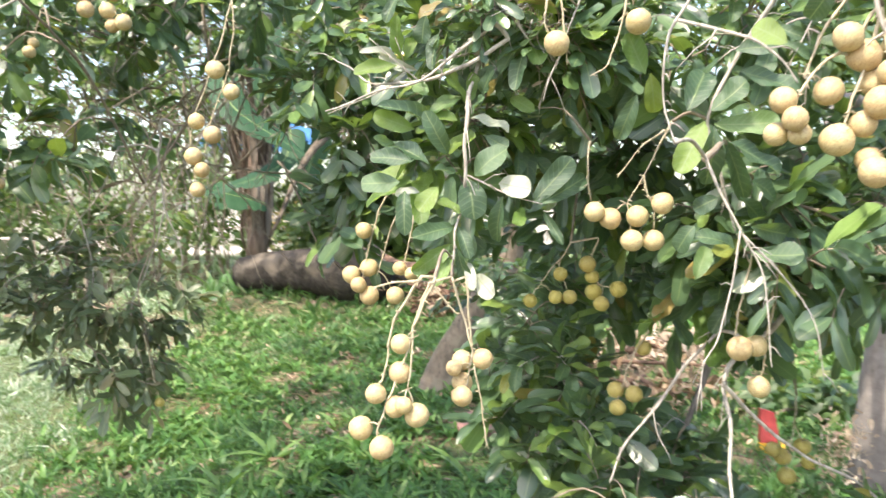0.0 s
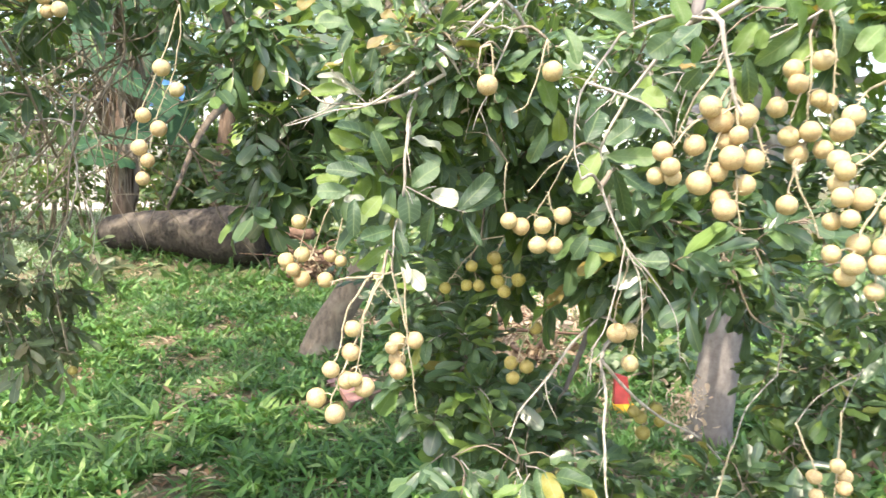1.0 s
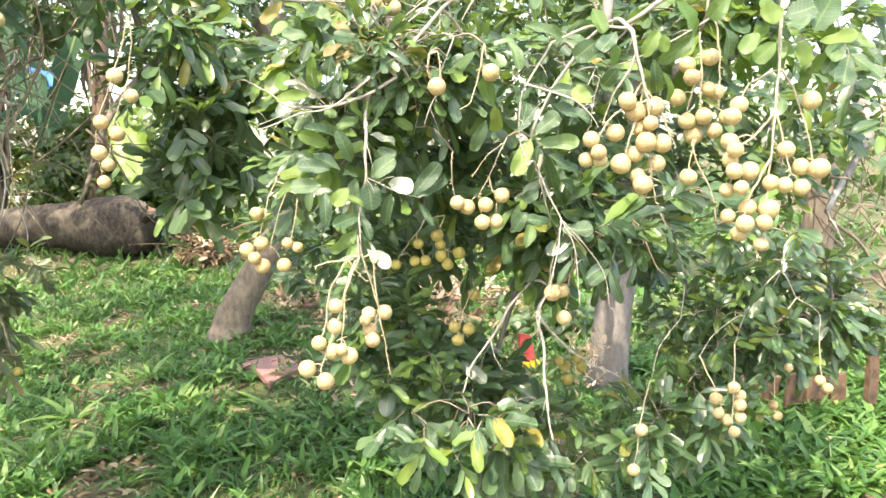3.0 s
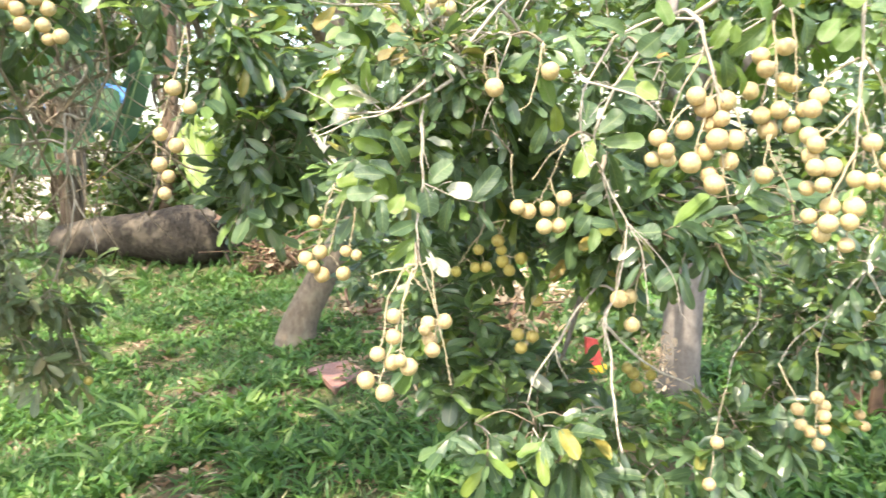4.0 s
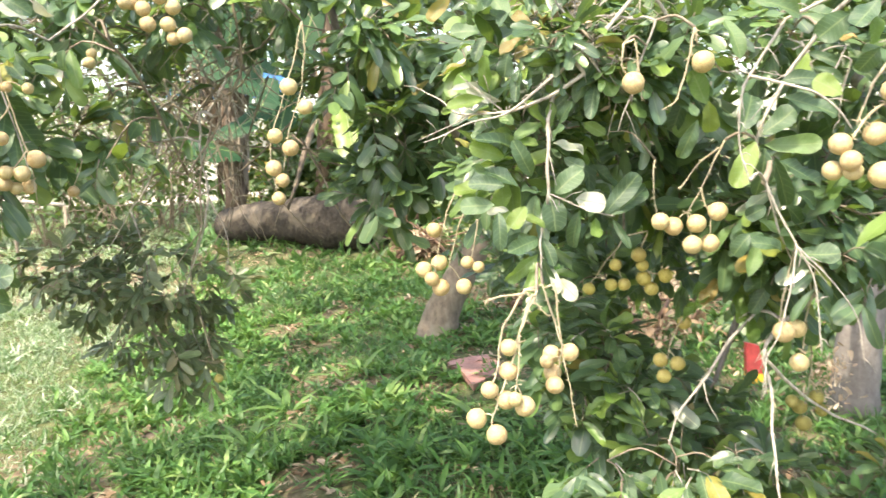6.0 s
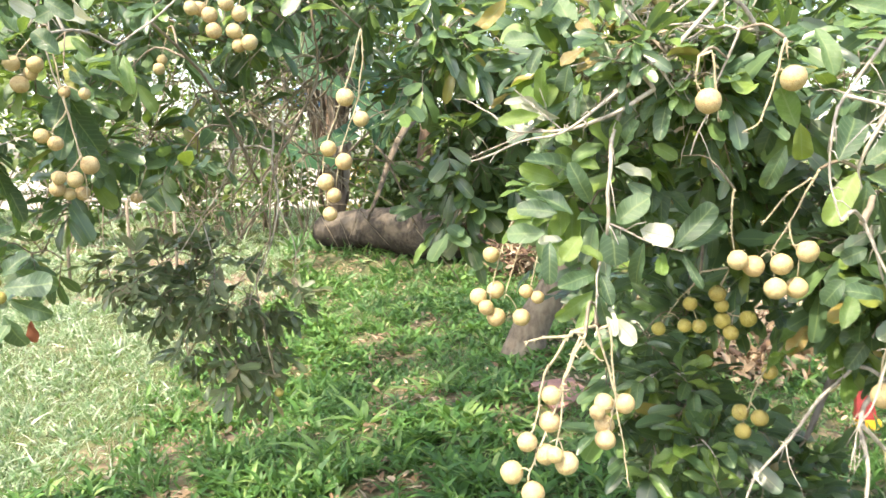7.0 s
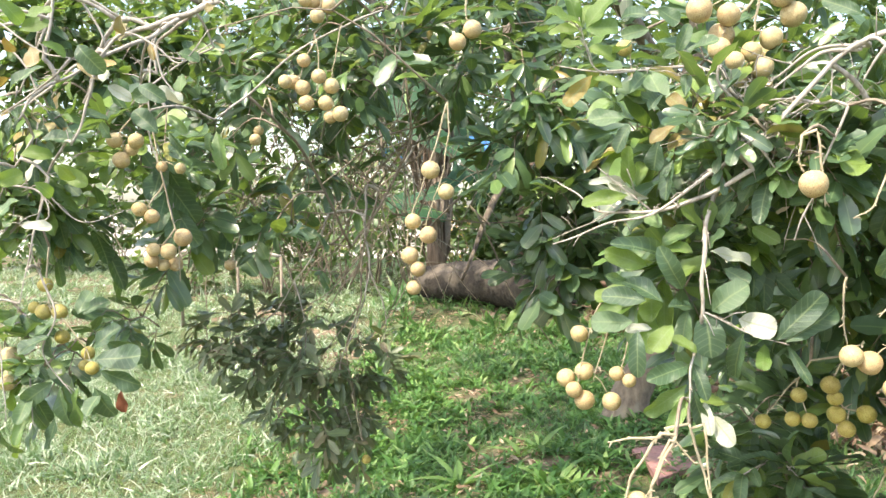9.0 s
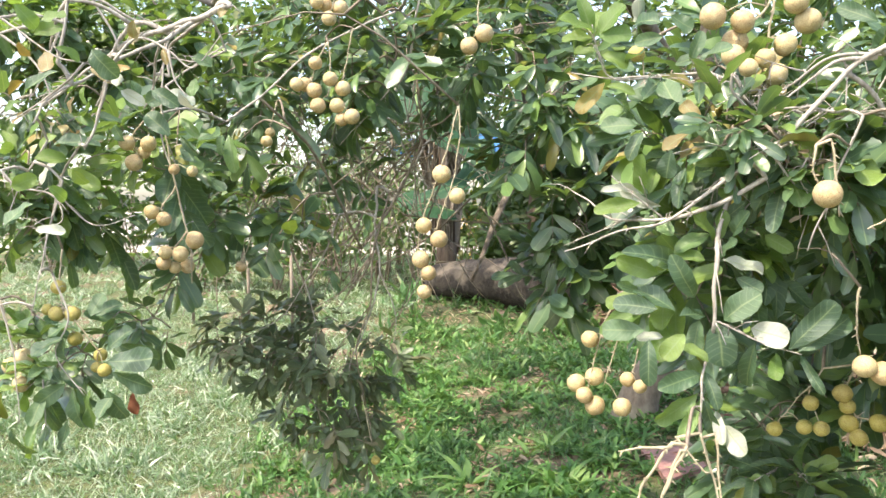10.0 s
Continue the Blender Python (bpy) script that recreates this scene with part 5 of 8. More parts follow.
clump('L', (-0.477, 2.029, 1.804), (0.158, 0.200, 0.115), 27, 0.080, 141)
limb('L', [(-0.747, 2.034, 1.436), (-0.752, 2.025, 1.316), (-0.740, 2.022, 1.210), (-0.771, 2.005, 1.075), (-0.817, 1.984, 0.941), (-0.784, 1.984, 0.790)], 0.0060, 0.0015, M_TWIG)
limb('L', [(-0.845, 2.002, 1.362), (-0.881, 1.985, 1.257), (-0.931, 1.967, 1.182), (-0.989, 1.945, 1.093), (-1.090, 1.913, 1.034)], 0.0040, 0.0015, M_TWIG)
limb('L', [(-0.740, 2.022, 1.210), (-0.699, 2.026, 1.090), (-0.713, 2.015, 0.970)], 0.0030, 0.0015, M_TWIG)
limb('L', [(-0.931, 1.967, 1.182), (-0.902, 1.967, 1.047), (-0.922, 1.953, 0.912)], 0.0030, 0.0015, M_TWIG)
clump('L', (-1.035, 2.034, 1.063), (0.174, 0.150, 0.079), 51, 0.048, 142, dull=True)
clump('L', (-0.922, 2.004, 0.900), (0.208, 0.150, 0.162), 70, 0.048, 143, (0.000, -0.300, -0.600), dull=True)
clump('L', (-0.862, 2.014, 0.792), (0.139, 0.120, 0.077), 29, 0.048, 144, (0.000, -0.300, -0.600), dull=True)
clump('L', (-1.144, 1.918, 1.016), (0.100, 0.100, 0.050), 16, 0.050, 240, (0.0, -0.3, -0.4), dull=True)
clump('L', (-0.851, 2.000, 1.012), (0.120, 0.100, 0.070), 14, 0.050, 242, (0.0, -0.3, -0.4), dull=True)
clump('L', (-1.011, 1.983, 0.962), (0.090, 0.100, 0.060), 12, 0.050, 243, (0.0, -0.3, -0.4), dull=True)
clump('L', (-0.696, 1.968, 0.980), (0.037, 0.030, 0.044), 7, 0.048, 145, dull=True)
clump('L', (-1.378, 2.693, 1.498), (0.349, 0.300, 0.387), 19, 0.050, 146)
clump('L', (-0.822, 2.429, 1.739), (0.258, 0.300, 0.103), 30, 0.080, 147)
clump('L', (-1.032, 2.268, 1.461), (0.207, 0.200, 0.207), 10, 0.080, 148)
limb('F', [(1.074, 1.182, 1.062), (0.944, 1.122, 1.014), (0.832, 1.056, 0.961), (0.752, 0.982, 0.914)], 0.0030, 0.0015)
limb('F', [(0.811, 1.027, 0.969), (0.731, 1.016, 0.930), (0.684, 0.997, 0.891)], 0.0018, 0.0012)
limb('F', [(0.709, 1.102, 0.943), (0.638, 1.062, 0.899), (0.590, 1.014, 0.847)], 0.0025, 0.0012)
limb('F', [(1.013, 1.131, 0.961), (1.060, 1.114, 0.926), (1.059, 1.107, 0.875)], 0.0020, 0.0012)
limb('F', [(1.013, 1.131, 0.961), (0.977, 1.133, 0.912), (0.965, 1.129, 0.861)], 0.0020, 0.0012)
clump('L', (-1.281, 2.429, 1.841), (0.224, 0.200, 0.224), 30, 0.080, 149)
clump('L', (-1.144, 2.344, 1.519), (0.197, 0.200, 0.126), 16, 0.080, 150)
clump("F", (1.2, 2.3, 2.2), (1.3, 0.6, 0.5), 260, 0.075, 405, (0, -0.3, 0))
clump("M", (-0.2, 3.8, 2.4), (1.5, 0.7, 0.6), 260, 0.075, 406, (0, -0.3, 0))
# unseen crown clumps above the view, added to shade the ground
clump("L", (-1.35, 2.25, 2.75), (1.1, 0.6, 0.35), 70, 0.075, 407, (0, -0.3, 0))
clump("F", (1.3, 2.3, 3.5), (1.6, 1.2, 0.8), 150, 0.085, 401, (0, 0, 0.2))
clump("M", (-0.5, 3.7, 3.6), (1.7, 1.7, 0.8), 420, 0.085, 402, (0, 0, 0.2))
clump("M", (-3.1, 6.8, 3.95), (1.5, 0.9, 0.35), 260, 0.100, 410, (0, 0, 0.2))
clump("L", (-1.75, 3.4, 3.6), (0.9, 0.8, 0.4), 420, 0.085, 411, (0, 0, 0.2))
clump("M", (-0.6, 1.75, 2.95), (0.6, 0.4, 0.35), 12, 0.085, 404, (0, 0, 0.2))
clump("F", (0.1, 2.1, 3.3), (0.9, 0.8, 0.5), 90, 0.085, 408, (0, 0, 0.2))
clump("M", (-1.3, 3.1, 3.5), (0.9, 1.0, 0.6), 330, 0.085, 409, (0, 0, 0.2))
clump("L", (-2.0, 2.9, 3.2), (0.6, 0.5, 0.3), 150, 0.085, 412, (0, 0, 0.2))
clump("L", (-2.5, 1.9, 2.8), (0.6, 0.5, 0.3), 160, 0.08, 413, (0, 0, 0.2))
clump("M", (-1.7, 5.2, 3.5), (1.0, 0.8, 0.4), 460, 0.09, 414, (0, 0, 0.2))
clump("L", (-3.8, 0.7, 3.3), (0.9, 0.8, 0.6), 70, 0.085, 403, (0, 0, 0.2))
limb('F', [(2.891, 3.191, -0.206), (2.922, 3.254, 0.283), (2.902, 3.237, 0.845), (2.879, 3.212, 1.352)], 0.1, 0.07, M_TRUNK_BROWN, name='stem', sides=12)
clump('M', (-0.577, 2.533, 1.996), (0.215, 0.200, 0.108), 26, 0.101, 151)
clump('M', (-0.261, 2.403, 1.830), (0.165, 0.200, 0.148), 26, 0.101, 152)
clump('L', (-0.993, 2.209, 2.018), (0.264, 0.200, 0.099), 30, 0.080, 153)
clump('F', (0.233, 1.481, 0.933), (0.114, 0.080, 0.094), 22, 0.067, 154, near=8)
clump('F', (0.236, 1.405, 0.788), (0.080, 0.080, 0.070), 16, 0.067, 155, near=6)
clump('F', (0.308, 1.373, 0.729), (0.116, 0.080, 0.039), 13, 0.067, 156, near=4)
clump('F', (0.628, 1.403, 1.027), (0.097, 0.100, 0.058), 22, 0.063, 157, near=8)
clump('M', (-0.253, 2.340, 1.238), (0.082, 0.150, 0.115), 35, 0.084, 158)
clump('F', (0.887, 1.471, 1.640), (0.177, 0.150, 0.082), 57, 0.067, 159)
clump('F', (0.110, 1.079, 1.454), (0.068, 0.050, 0.048), 32, 0.036, 160)
clump('F', (0.188, 1.100, 1.426), (0.055, 0.050, 0.082), 20, 0.050, 161)
limb('F', [(0.152, 1.115, 1.497), (0.118, 1.106, 1.511), (0.092, 1.100, 1.532)], 0.0018, 0.0008)
limb('F', [(0.124, 1.095, 1.476), (0.098, 1.085, 1.428), (0.091, 1.081, 1.393)], 0.0018, 0.0008)
limb('F', [(0.091, 1.083, 1.435), (0.131, 1.093, 1.407), (0.154, 1.098, 1.379)], 0.0018, 0.0008)
limb('F', [(0.165, 1.077, 1.506), (0.171, 1.076, 1.459), (0.152, 1.068, 1.406)], 0.0018, 0.0008)
limb('F', [(0.032, 1.075, 1.401), (0.066, 1.085, 1.408), (0.092, 1.091, 1.387)], 0.0018, 0.0008)
limb('F', [(0.196, 1.088, 1.539), (0.190, 1.083, 1.479), (0.159, 1.068, 1.386), (0.140, 1.060, 1.333)], 0.0018, 0.0008)
limb('F', [(0.074, 1.126, 1.537), (0.081, 1.127, 1.515), (0.099, 1.130, 1.483)], 0.0018, 0.0008)
limb('F', [(0.106, 1.052, 1.448), (0.131, 1.051, 1.412), (0.145, 1.050, 1.383)], 0.0018, 0.0008)
limb('F', [(0.118, 1.071, 1.431), (0.096, 1.068, 1.394), (0.081, 1.067, 1.380)], 0.0018, 0.0008)
limb('F', [(0.144, 1.033, 1.436), (0.137, 1.031, 1.415), (0.154, 1.030, 1.386)], 0.0018, 0.0008)
limb('F', [(0.446, 1.065, 1.425), (0.411, 1.063, 1.403), (0.360, 1.061, 1.411)], 0.0018, 0.0008)
limb('F', [(0.481, 1.048, 1.441), (0.453, 1.044, 1.385), (0.432, 1.040, 1.343)], 0.0018, 0.0008)
limb('F', [(0.488, 1.047, 1.420), (0.474, 1.044, 1.371), (0.470, 1.041, 1.329)], 0.0018, 0.0008)
clump('F', (0.250, 1.496, 0.836), (0.086, 0.080, 0.118), 21, 0.068, 162, near=8)
clump('F', (0.308, 1.633, 0.893), (0.103, 0.080, 0.069), 16, 0.068, 163, near=4)
limb('L', [(-0.961, 1.160, 1.731), (-0.974, 1.153, 1.676), (-0.992, 1.145, 1.639), (-1.014, 1.135, 1.574)], 0.0045, 0.0025)
limb('L', [(-0.859, 1.286, 1.620), (-0.867, 1.287, 1.676), (-0.830, 1.300, 1.715), (-0.758, 1.322, 1.750)], 0.0040, 0.0022)
limb('L', [(-1.108, 1.159, 1.547), (-1.071, 1.170, 1.549), (-1.033, 1.180, 1.544)], 0.0030, 0.0017)
limb('L', [(-0.789, 1.361, 1.674), (-0.839, 1.345, 1.654), (-0.889, 1.332, 1.663), (-0.929, 1.319, 1.645)], 0.0030, 0.0017)
limb('L', [(-1.068, 1.126, 1.677), (-1.014, 1.139, 1.630), (-0.987, 1.143, 1.573)], 0.0040, 0.0022)
limb('L', [(-0.960, 1.213, 1.754), (-0.922, 1.220, 1.686), (-0.908, 1.221, 1.647)], 0.0040, 0.0022)
clump('F', (0.902, 1.308, 0.848), (0.126, 0.120, 0.126), 44, 0.044, 164, near=14)
clump('F', (0.924, 1.221, 1.028), (0.075, 0.100, 0.075), 19, 0.045, 165, near=6)
limb('L', [(-0.773, 3.250, 1.994), (-0.845, 3.247, 1.872), (-0.902, 3.247, 1.792), (-0.956, 3.242, 1.674), (-1.035, 3.239, 1.543), (-1.134, 3.237, 1.397), (-1.225, 3.233, 1.240)], 0.0115, 0.0060)
limb('L', [(-1.035, 3.239, 1.543), (-1.203, 3.282, 1.419), (-1.328, 3.321, 1.311), (-1.481, 3.366, 1.231)], 0.0060, 0.0020, M_TWIG_SHADE)
limb('L', [(-1.000, 3.170, 1.917), (-1.022, 3.183, 1.766), (-1.090, 3.209, 1.677), (-1.163, 3.232, 1.565), (-1.259, 3.254, 1.404)], 0.0055, 0.0020, M_TWIG_SHADE)
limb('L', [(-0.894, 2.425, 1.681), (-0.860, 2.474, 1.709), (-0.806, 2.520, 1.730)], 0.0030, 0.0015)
limb('L', [(-0.946, 2.084, 1.352), (-0.979, 2.114, 1.277), (-0.996, 2.142, 1.198), (-1.022, 2.171, 1.117)], 0.0044, 0.0015, M_TWIG_SHADE)
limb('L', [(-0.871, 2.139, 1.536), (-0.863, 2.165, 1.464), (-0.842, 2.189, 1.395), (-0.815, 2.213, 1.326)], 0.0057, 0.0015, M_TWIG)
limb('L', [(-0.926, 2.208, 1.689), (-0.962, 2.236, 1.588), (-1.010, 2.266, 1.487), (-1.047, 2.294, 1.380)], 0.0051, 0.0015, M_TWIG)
limb('L', [(-1.038, 2.662, 1.526), (-1.053, 2.690, 1.447), (-1.067, 2.717, 1.367), (-1.064, 2.743, 1.286)], 0.0058, 0.0015, M_TWIG_SHADE)
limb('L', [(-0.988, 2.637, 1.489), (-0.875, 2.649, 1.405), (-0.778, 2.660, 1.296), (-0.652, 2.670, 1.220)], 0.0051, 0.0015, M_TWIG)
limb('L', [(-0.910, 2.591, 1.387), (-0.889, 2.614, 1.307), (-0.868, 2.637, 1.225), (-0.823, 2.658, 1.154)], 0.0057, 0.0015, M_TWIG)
limb('L', [(-0.852, 2.149, 1.460), (-0.795, 2.171, 1.411), (-0.734, 2.192, 1.364), (-0.666, 2.213, 1.322)], 0.0055, 0.0015, M_TWIG_SHADE)
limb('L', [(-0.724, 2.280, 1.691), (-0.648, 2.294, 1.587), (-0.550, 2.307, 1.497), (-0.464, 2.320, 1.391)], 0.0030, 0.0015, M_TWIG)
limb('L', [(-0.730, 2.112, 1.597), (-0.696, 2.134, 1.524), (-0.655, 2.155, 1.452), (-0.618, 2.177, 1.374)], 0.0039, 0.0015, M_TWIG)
limb('L', [(-1.005, 2.108, 1.674), (-0.979, 2.129, 1.572), (-0.968, 2.151, 1.461), (-0.996, 2.176, 1.344)], 0.0032, 0.0015, M_TWIG_SHADE)
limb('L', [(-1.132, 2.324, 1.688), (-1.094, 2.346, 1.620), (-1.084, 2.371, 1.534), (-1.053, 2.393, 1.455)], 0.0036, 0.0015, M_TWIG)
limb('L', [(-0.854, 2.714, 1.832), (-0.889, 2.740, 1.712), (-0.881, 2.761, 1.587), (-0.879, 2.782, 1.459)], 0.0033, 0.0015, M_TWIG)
limb('L', [(-0.874, 2.341, 1.562), (-0.797, 2.359, 1.498), (-0.702, 2.377, 1.458), (-0.602, 2.394, 1.422)], 0.0052, 0.0015, M_TWIG_SHADE)
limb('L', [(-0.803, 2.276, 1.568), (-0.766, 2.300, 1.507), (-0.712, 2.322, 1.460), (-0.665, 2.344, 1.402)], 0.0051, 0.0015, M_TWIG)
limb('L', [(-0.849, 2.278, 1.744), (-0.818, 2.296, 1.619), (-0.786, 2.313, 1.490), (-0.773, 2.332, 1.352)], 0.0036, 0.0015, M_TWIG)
limb('L', [(-1.137, 2.566, 1.565), (-1.163, 2.592, 1.445), (-1.211, 2.620, 1.324), (-1.295, 2.653, 1.216)], 0.0059, 0.0015, M_TWIG_SHADE)
limb('F', [(0.129, 1.086, 1.523), (0.085, 1.066, 1.520), (0.046, 1.047, 1.503)], 0.0016, 0.0008)
limb('F', [(0.141, 1.043, 1.464), (0.112, 1.025, 1.451), (0.091, 1.009, 1.428)], 0.0018, 0.0008)
limb('F', [(0.111, 1.107, 1.463), (0.076, 1.103, 1.474), (0.039, 1.098, 1.482)], 0.0016, 0.0008)
limb('F', [(0.247, 1.145, 1.510), (0.231, 1.139, 1.538), (0.223, 1.135, 1.570)], 0.0015, 0.0008)
limb('F', [(0.152, 1.110, 1.495), (0.136, 1.104, 1.470), (0.119, 1.098, 1.444)], 0.0017, 0.0008)
limb('F', [(0.248, 1.156, 1.518), (0.224, 1.141, 1.501), (0.197, 1.126, 1.489)], 0.0015, 0.0008)
limb('F', [(0.158, 1.112, 1.463), (0.126, 1.109, 1.451), (0.099, 1.106, 1.429)], 0.0020, 0.0008)
limb('F', [(0.178, 1.095, 1.479), (0.149, 1.077, 1.483), (0.121, 1.059, 1.475)], 0.0016, 0.0008)
limb('F', [(0.144, 1.098, 1.484), (0.154, 1.084, 1.467), (0.161, 1.070, 1.450)], 0.0017, 0.0008)
limb('F', [(0.104, 1.122, 1.540), (0.060, 1.097, 1.537), (0.016, 1.071, 1.534)], 0.0020, 0.0008)
limb('F', [(0.141, 1.054, 1.494), (0.159, 1.051, 1.493), (0.177, 1.048, 1.491)], 0.0021, 0.0008)
limb('F', [(0.149, 1.105, 1.546), (0.118, 1.084, 1.554), (0.089, 1.062, 1.562)], 0.0021, 0.0008)
limb('F', [(0.202, 1.144, 1.466), (0.225, 1.145, 1.462), (0.248, 1.145, 1.460)], 0.0017, 0.0008)
limb('F', [(0.085, 1.118, 1.475), (0.112, 1.122, 1.491), (0.129, 1.123, 1.518)], 0.0017, 0.0008)
limb('F', [(0.121, 1.064, 1.460), (0.080, 1.042, 1.449), (0.039, 1.021, 1.457)], 0.0019, 0.0008)
limb('F', [(0.096, 1.075, 1.498), (0.084, 1.064, 1.511), (0.074, 1.055, 1.526)], 0.0020, 0.0008)
limb('F', [(0.176, 1.058, 1.496), (0.154, 1.053, 1.481), (0.132, 1.048, 1.464)], 0.0019, 0.0008)
limb('F', [(0.117, 1.095, 1.453), (0.080, 1.078, 1.433), (0.045, 1.061, 1.411)], 0.0019, 0.0008)
limb('F', [(0.165, 1.059, 1.492), (0.139, 1.050, 1.477), (0.110, 1.041, 1.476)], 0.0018, 0.0008)
limb('F', [(0.193, 1.078, 1.479), (0.212, 1.074, 1.493), (0.232, 1.069, 1.506)], 0.0015, 0.0008)
limb('F', [(0.153, 1.115, 1.494), (0.124, 1.119, 1.514), (0.099, 1.125, 1.541)], 0.0022, 0.0008)
limb('F', [(0.161, 1.114, 1.459), (0.186, 1.119, 1.472), (0.203, 1.122, 1.494)], 0.0014, 0.0008)
limb('F', [(0.052, 1.109, 1.542), (0.032, 1.089, 1.550), (0.017, 1.071, 1.565)], 0.0015, 0.0008)
limb('F', [(0.109, 1.082, 1.536), (0.074, 1.088, 1.526), (0.041, 1.093, 1.509)], 0.0016, 0.0008)
limb('F', [(0.224, 1.058, 1.431), (0.193, 1.053, 1.429), (0.164, 1.049, 1.420)], 0.0015, 0.0008)
limb('F', [(0.237, 1.080, 1.484), (0.206, 1.072, 1.488), (0.176, 1.063, 1.483)], 0.0015, 0.0008)
limb('L', [(-1.976, 3.462, 1.913), (-1.977, 3.489, 1.807), (-1.955, 3.518, 1.705), (-1.954, 3.546, 1.595)], 0.0044, 0.0020, M_TWIG)
limb('L', [(-1.119, 3.172, 1.548), (-1.119, 3.199, 1.420), (-1.171, 3.223, 1.294), (-1.180, 3.249, 1.160)], 0.0041, 0.0020, M_TWIG_SHADE)
limb('L', [(-0.957, 3.262, 1.699), (-0.979, 3.288, 1.577), (-0.972, 3.315, 1.453), (-0.935, 3.343, 1.333)], 0.0058, 0.0020, M_TWIG)
limb('L', [(-1.661, 3.987, 1.439), (-1.680, 4.012, 1.302), (-1.751, 4.036, 1.175), (-1.772, 4.061, 1.033)], 0.0062, 0.0020, M_TWIG_SHADE)
limb('L', [(-1.033, 3.275, 1.564), (-1.051, 3.299, 1.405), (-1.088, 3.322, 1.244), (-1.088, 3.347, 1.078)], 0.0041, 0.0020, M_TWIG)
limb('L', [(-1.648, 3.473, 1.780), (-1.749, 3.494, 1.621), (-1.907, 3.514, 1.504), (-2.104, 3.536, 1.448)], 0.0064, 0.0020, M_TWIG_SHADE)
limb('L', [(-1.815, 3.747, 1.927), (-1.771, 3.774, 1.762), (-1.686, 3.803, 1.614), (-1.656, 3.829, 1.438)], 0.0058, 0.0020, M_TWIG)
limb('L', [(-1.282, 3.500, 1.921), (-1.416, 3.522, 1.815), (-1.521, 3.544, 1.680), (-1.623, 3.565, 1.540)], 0.0064, 0.0020, M_TWIG_SHADE)
limb('L', [(-1.629, 3.660, 1.525), (-1.628, 3.687, 1.412), (-1.593, 3.716, 1.307), (-1.532, 3.748, 1.216)], 0.0050, 0.0020, M_TWIG)
limb('L', [(-1.300, 3.568, 1.474), (-1.267, 3.593, 1.298), (-1.215, 3.620, 1.123), (-1.179, 3.645, 0.941)], 0.0059, 0.0020, M_TWIG_SHADE)
limb('L', [(-1.772, 3.161, 1.851), (-1.876, 3.183, 1.728), (-2.009, 3.205, 1.624), (-2.119, 3.227, 1.498)], 0.0063, 0.0020, M_TWIG)
limb('L', [(-0.846, 3.041, 1.693), (-0.804, 3.071, 1.599), (-0.730, 3.104, 1.528), (-0.634, 3.139, 1.483)], 0.0066, 0.0020, M_TWIG_SHADE)
limb('L', [(-1.809, 3.228, 1.587), (-1.732, 3.257, 1.449), (-1.620, 3.290, 1.338), (-1.502, 3.322, 1.228)], 0.0061, 0.0020, M_TWIG)
limb('L', [(-1.459, 3.471, 1.465), (-1.461, 3.495, 1.295), (-1.494, 3.518, 1.122), (-1.522, 3.541, 0.946)], 0.0044, 0.0020, M_TWIG_SHADE)

clump('F', (0.796, 1.171, 1.570), (0.172, 0.120, 0.069), 40, 0.071, 170, near=30, young=0.35)
clump('F', (0.923, 1.030, 1.537), (0.118, 0.120, 0.086), 26, 0.071, 171, near=34, young=0.35)
clump('F', (0.503, 1.355, 1.602), (0.183, 0.120, 0.061), 32, 0.068, 172, near=8)
clump('F', (0.923, 1.646, 1.478), (0.271, 0.200, 0.181), 56, 0.071, 173)
clump('F', (1.529, 1.796, 1.424), (0.258, 0.200, 0.207), 48, 0.071, 174)
clump('F', (0.877, 1.695, 1.015), (0.189, 0.150, 0.095), 32, 0.068, 175)
clump('F', (1.155, 1.652, 1.208), (0.237, 0.200, 0.142), 48, 0.066, 176)
clump('F', (0.042, 1.571, 1.556), (0.194, 0.150, 0.090), 36, 0.068, 177)
clump('M', (0.114, 3.946, 0.815), (0.241, 0.250, 0.151), 50, 0.075, 178, (0.0, -0.35, -0.6))
clump('M', (0.376, 3.654, 0.703), (0.258, 0.250, 0.143), 50, 0.075, 179, (0.0, -0.35, -0.6))
clump('M', (-0.186, 2.477, 1.652), (0.280, 0.200, 0.168), 21, 0.084, 180, (0.0, -0.35, -0.6))
# more lime leaves here, sunlight put into the crown's colour
clump('L', (-1.400, 1.560, 1.786), (0.143, 0.120, 0.090), 48, 0.058, 181, near=40, young=0.35)
clump('L', (-1.327, 1.738, 1.816), (0.209, 0.120, 0.097), 48, 0.058, 182, near=36, young=0.35)
clump('L', (-1.269, 1.964, 1.827), (0.185, 0.150, 0.107), 27, 0.080, 183)
clump('L', (-1.070, 1.167, 1.503), (0.078, 0.100, 0.097), 22, 0.058, 184, near=30, young=0.35)
clump('L', (-1.082, 1.732, 1.436), (0.150, 0.150, 0.123), 20, 0.080, 186)
clump('L', (-1.012, 2.512, 1.950), (0.336, 0.200, 0.112), 26, 0.080, 187)
clump('L', (-0.626, 2.298, 1.784), (0.148, 0.150, 0.148), 19, 0.080, 188)
clump('L', (-0.977, 1.433, 1.166), (0.069, 0.080, 0.034), 14, 0.056, 189)
clump('F', (0.283, 1.536, 1.315), (0.097, 0.100, 0.087), 27, 0.068, 190)
clump('F', (0.349, 1.800, 1.084), (0.103, 0.100, 0.080), 24, 0.068, 191)

limb('F', [(-0.016, 1.090, 1.545), (-0.074, 1.054, 1.542), (-0.089, 1.041, 1.569), (-0.097, 1.041, 1.607)], 0.0022, 0.001)

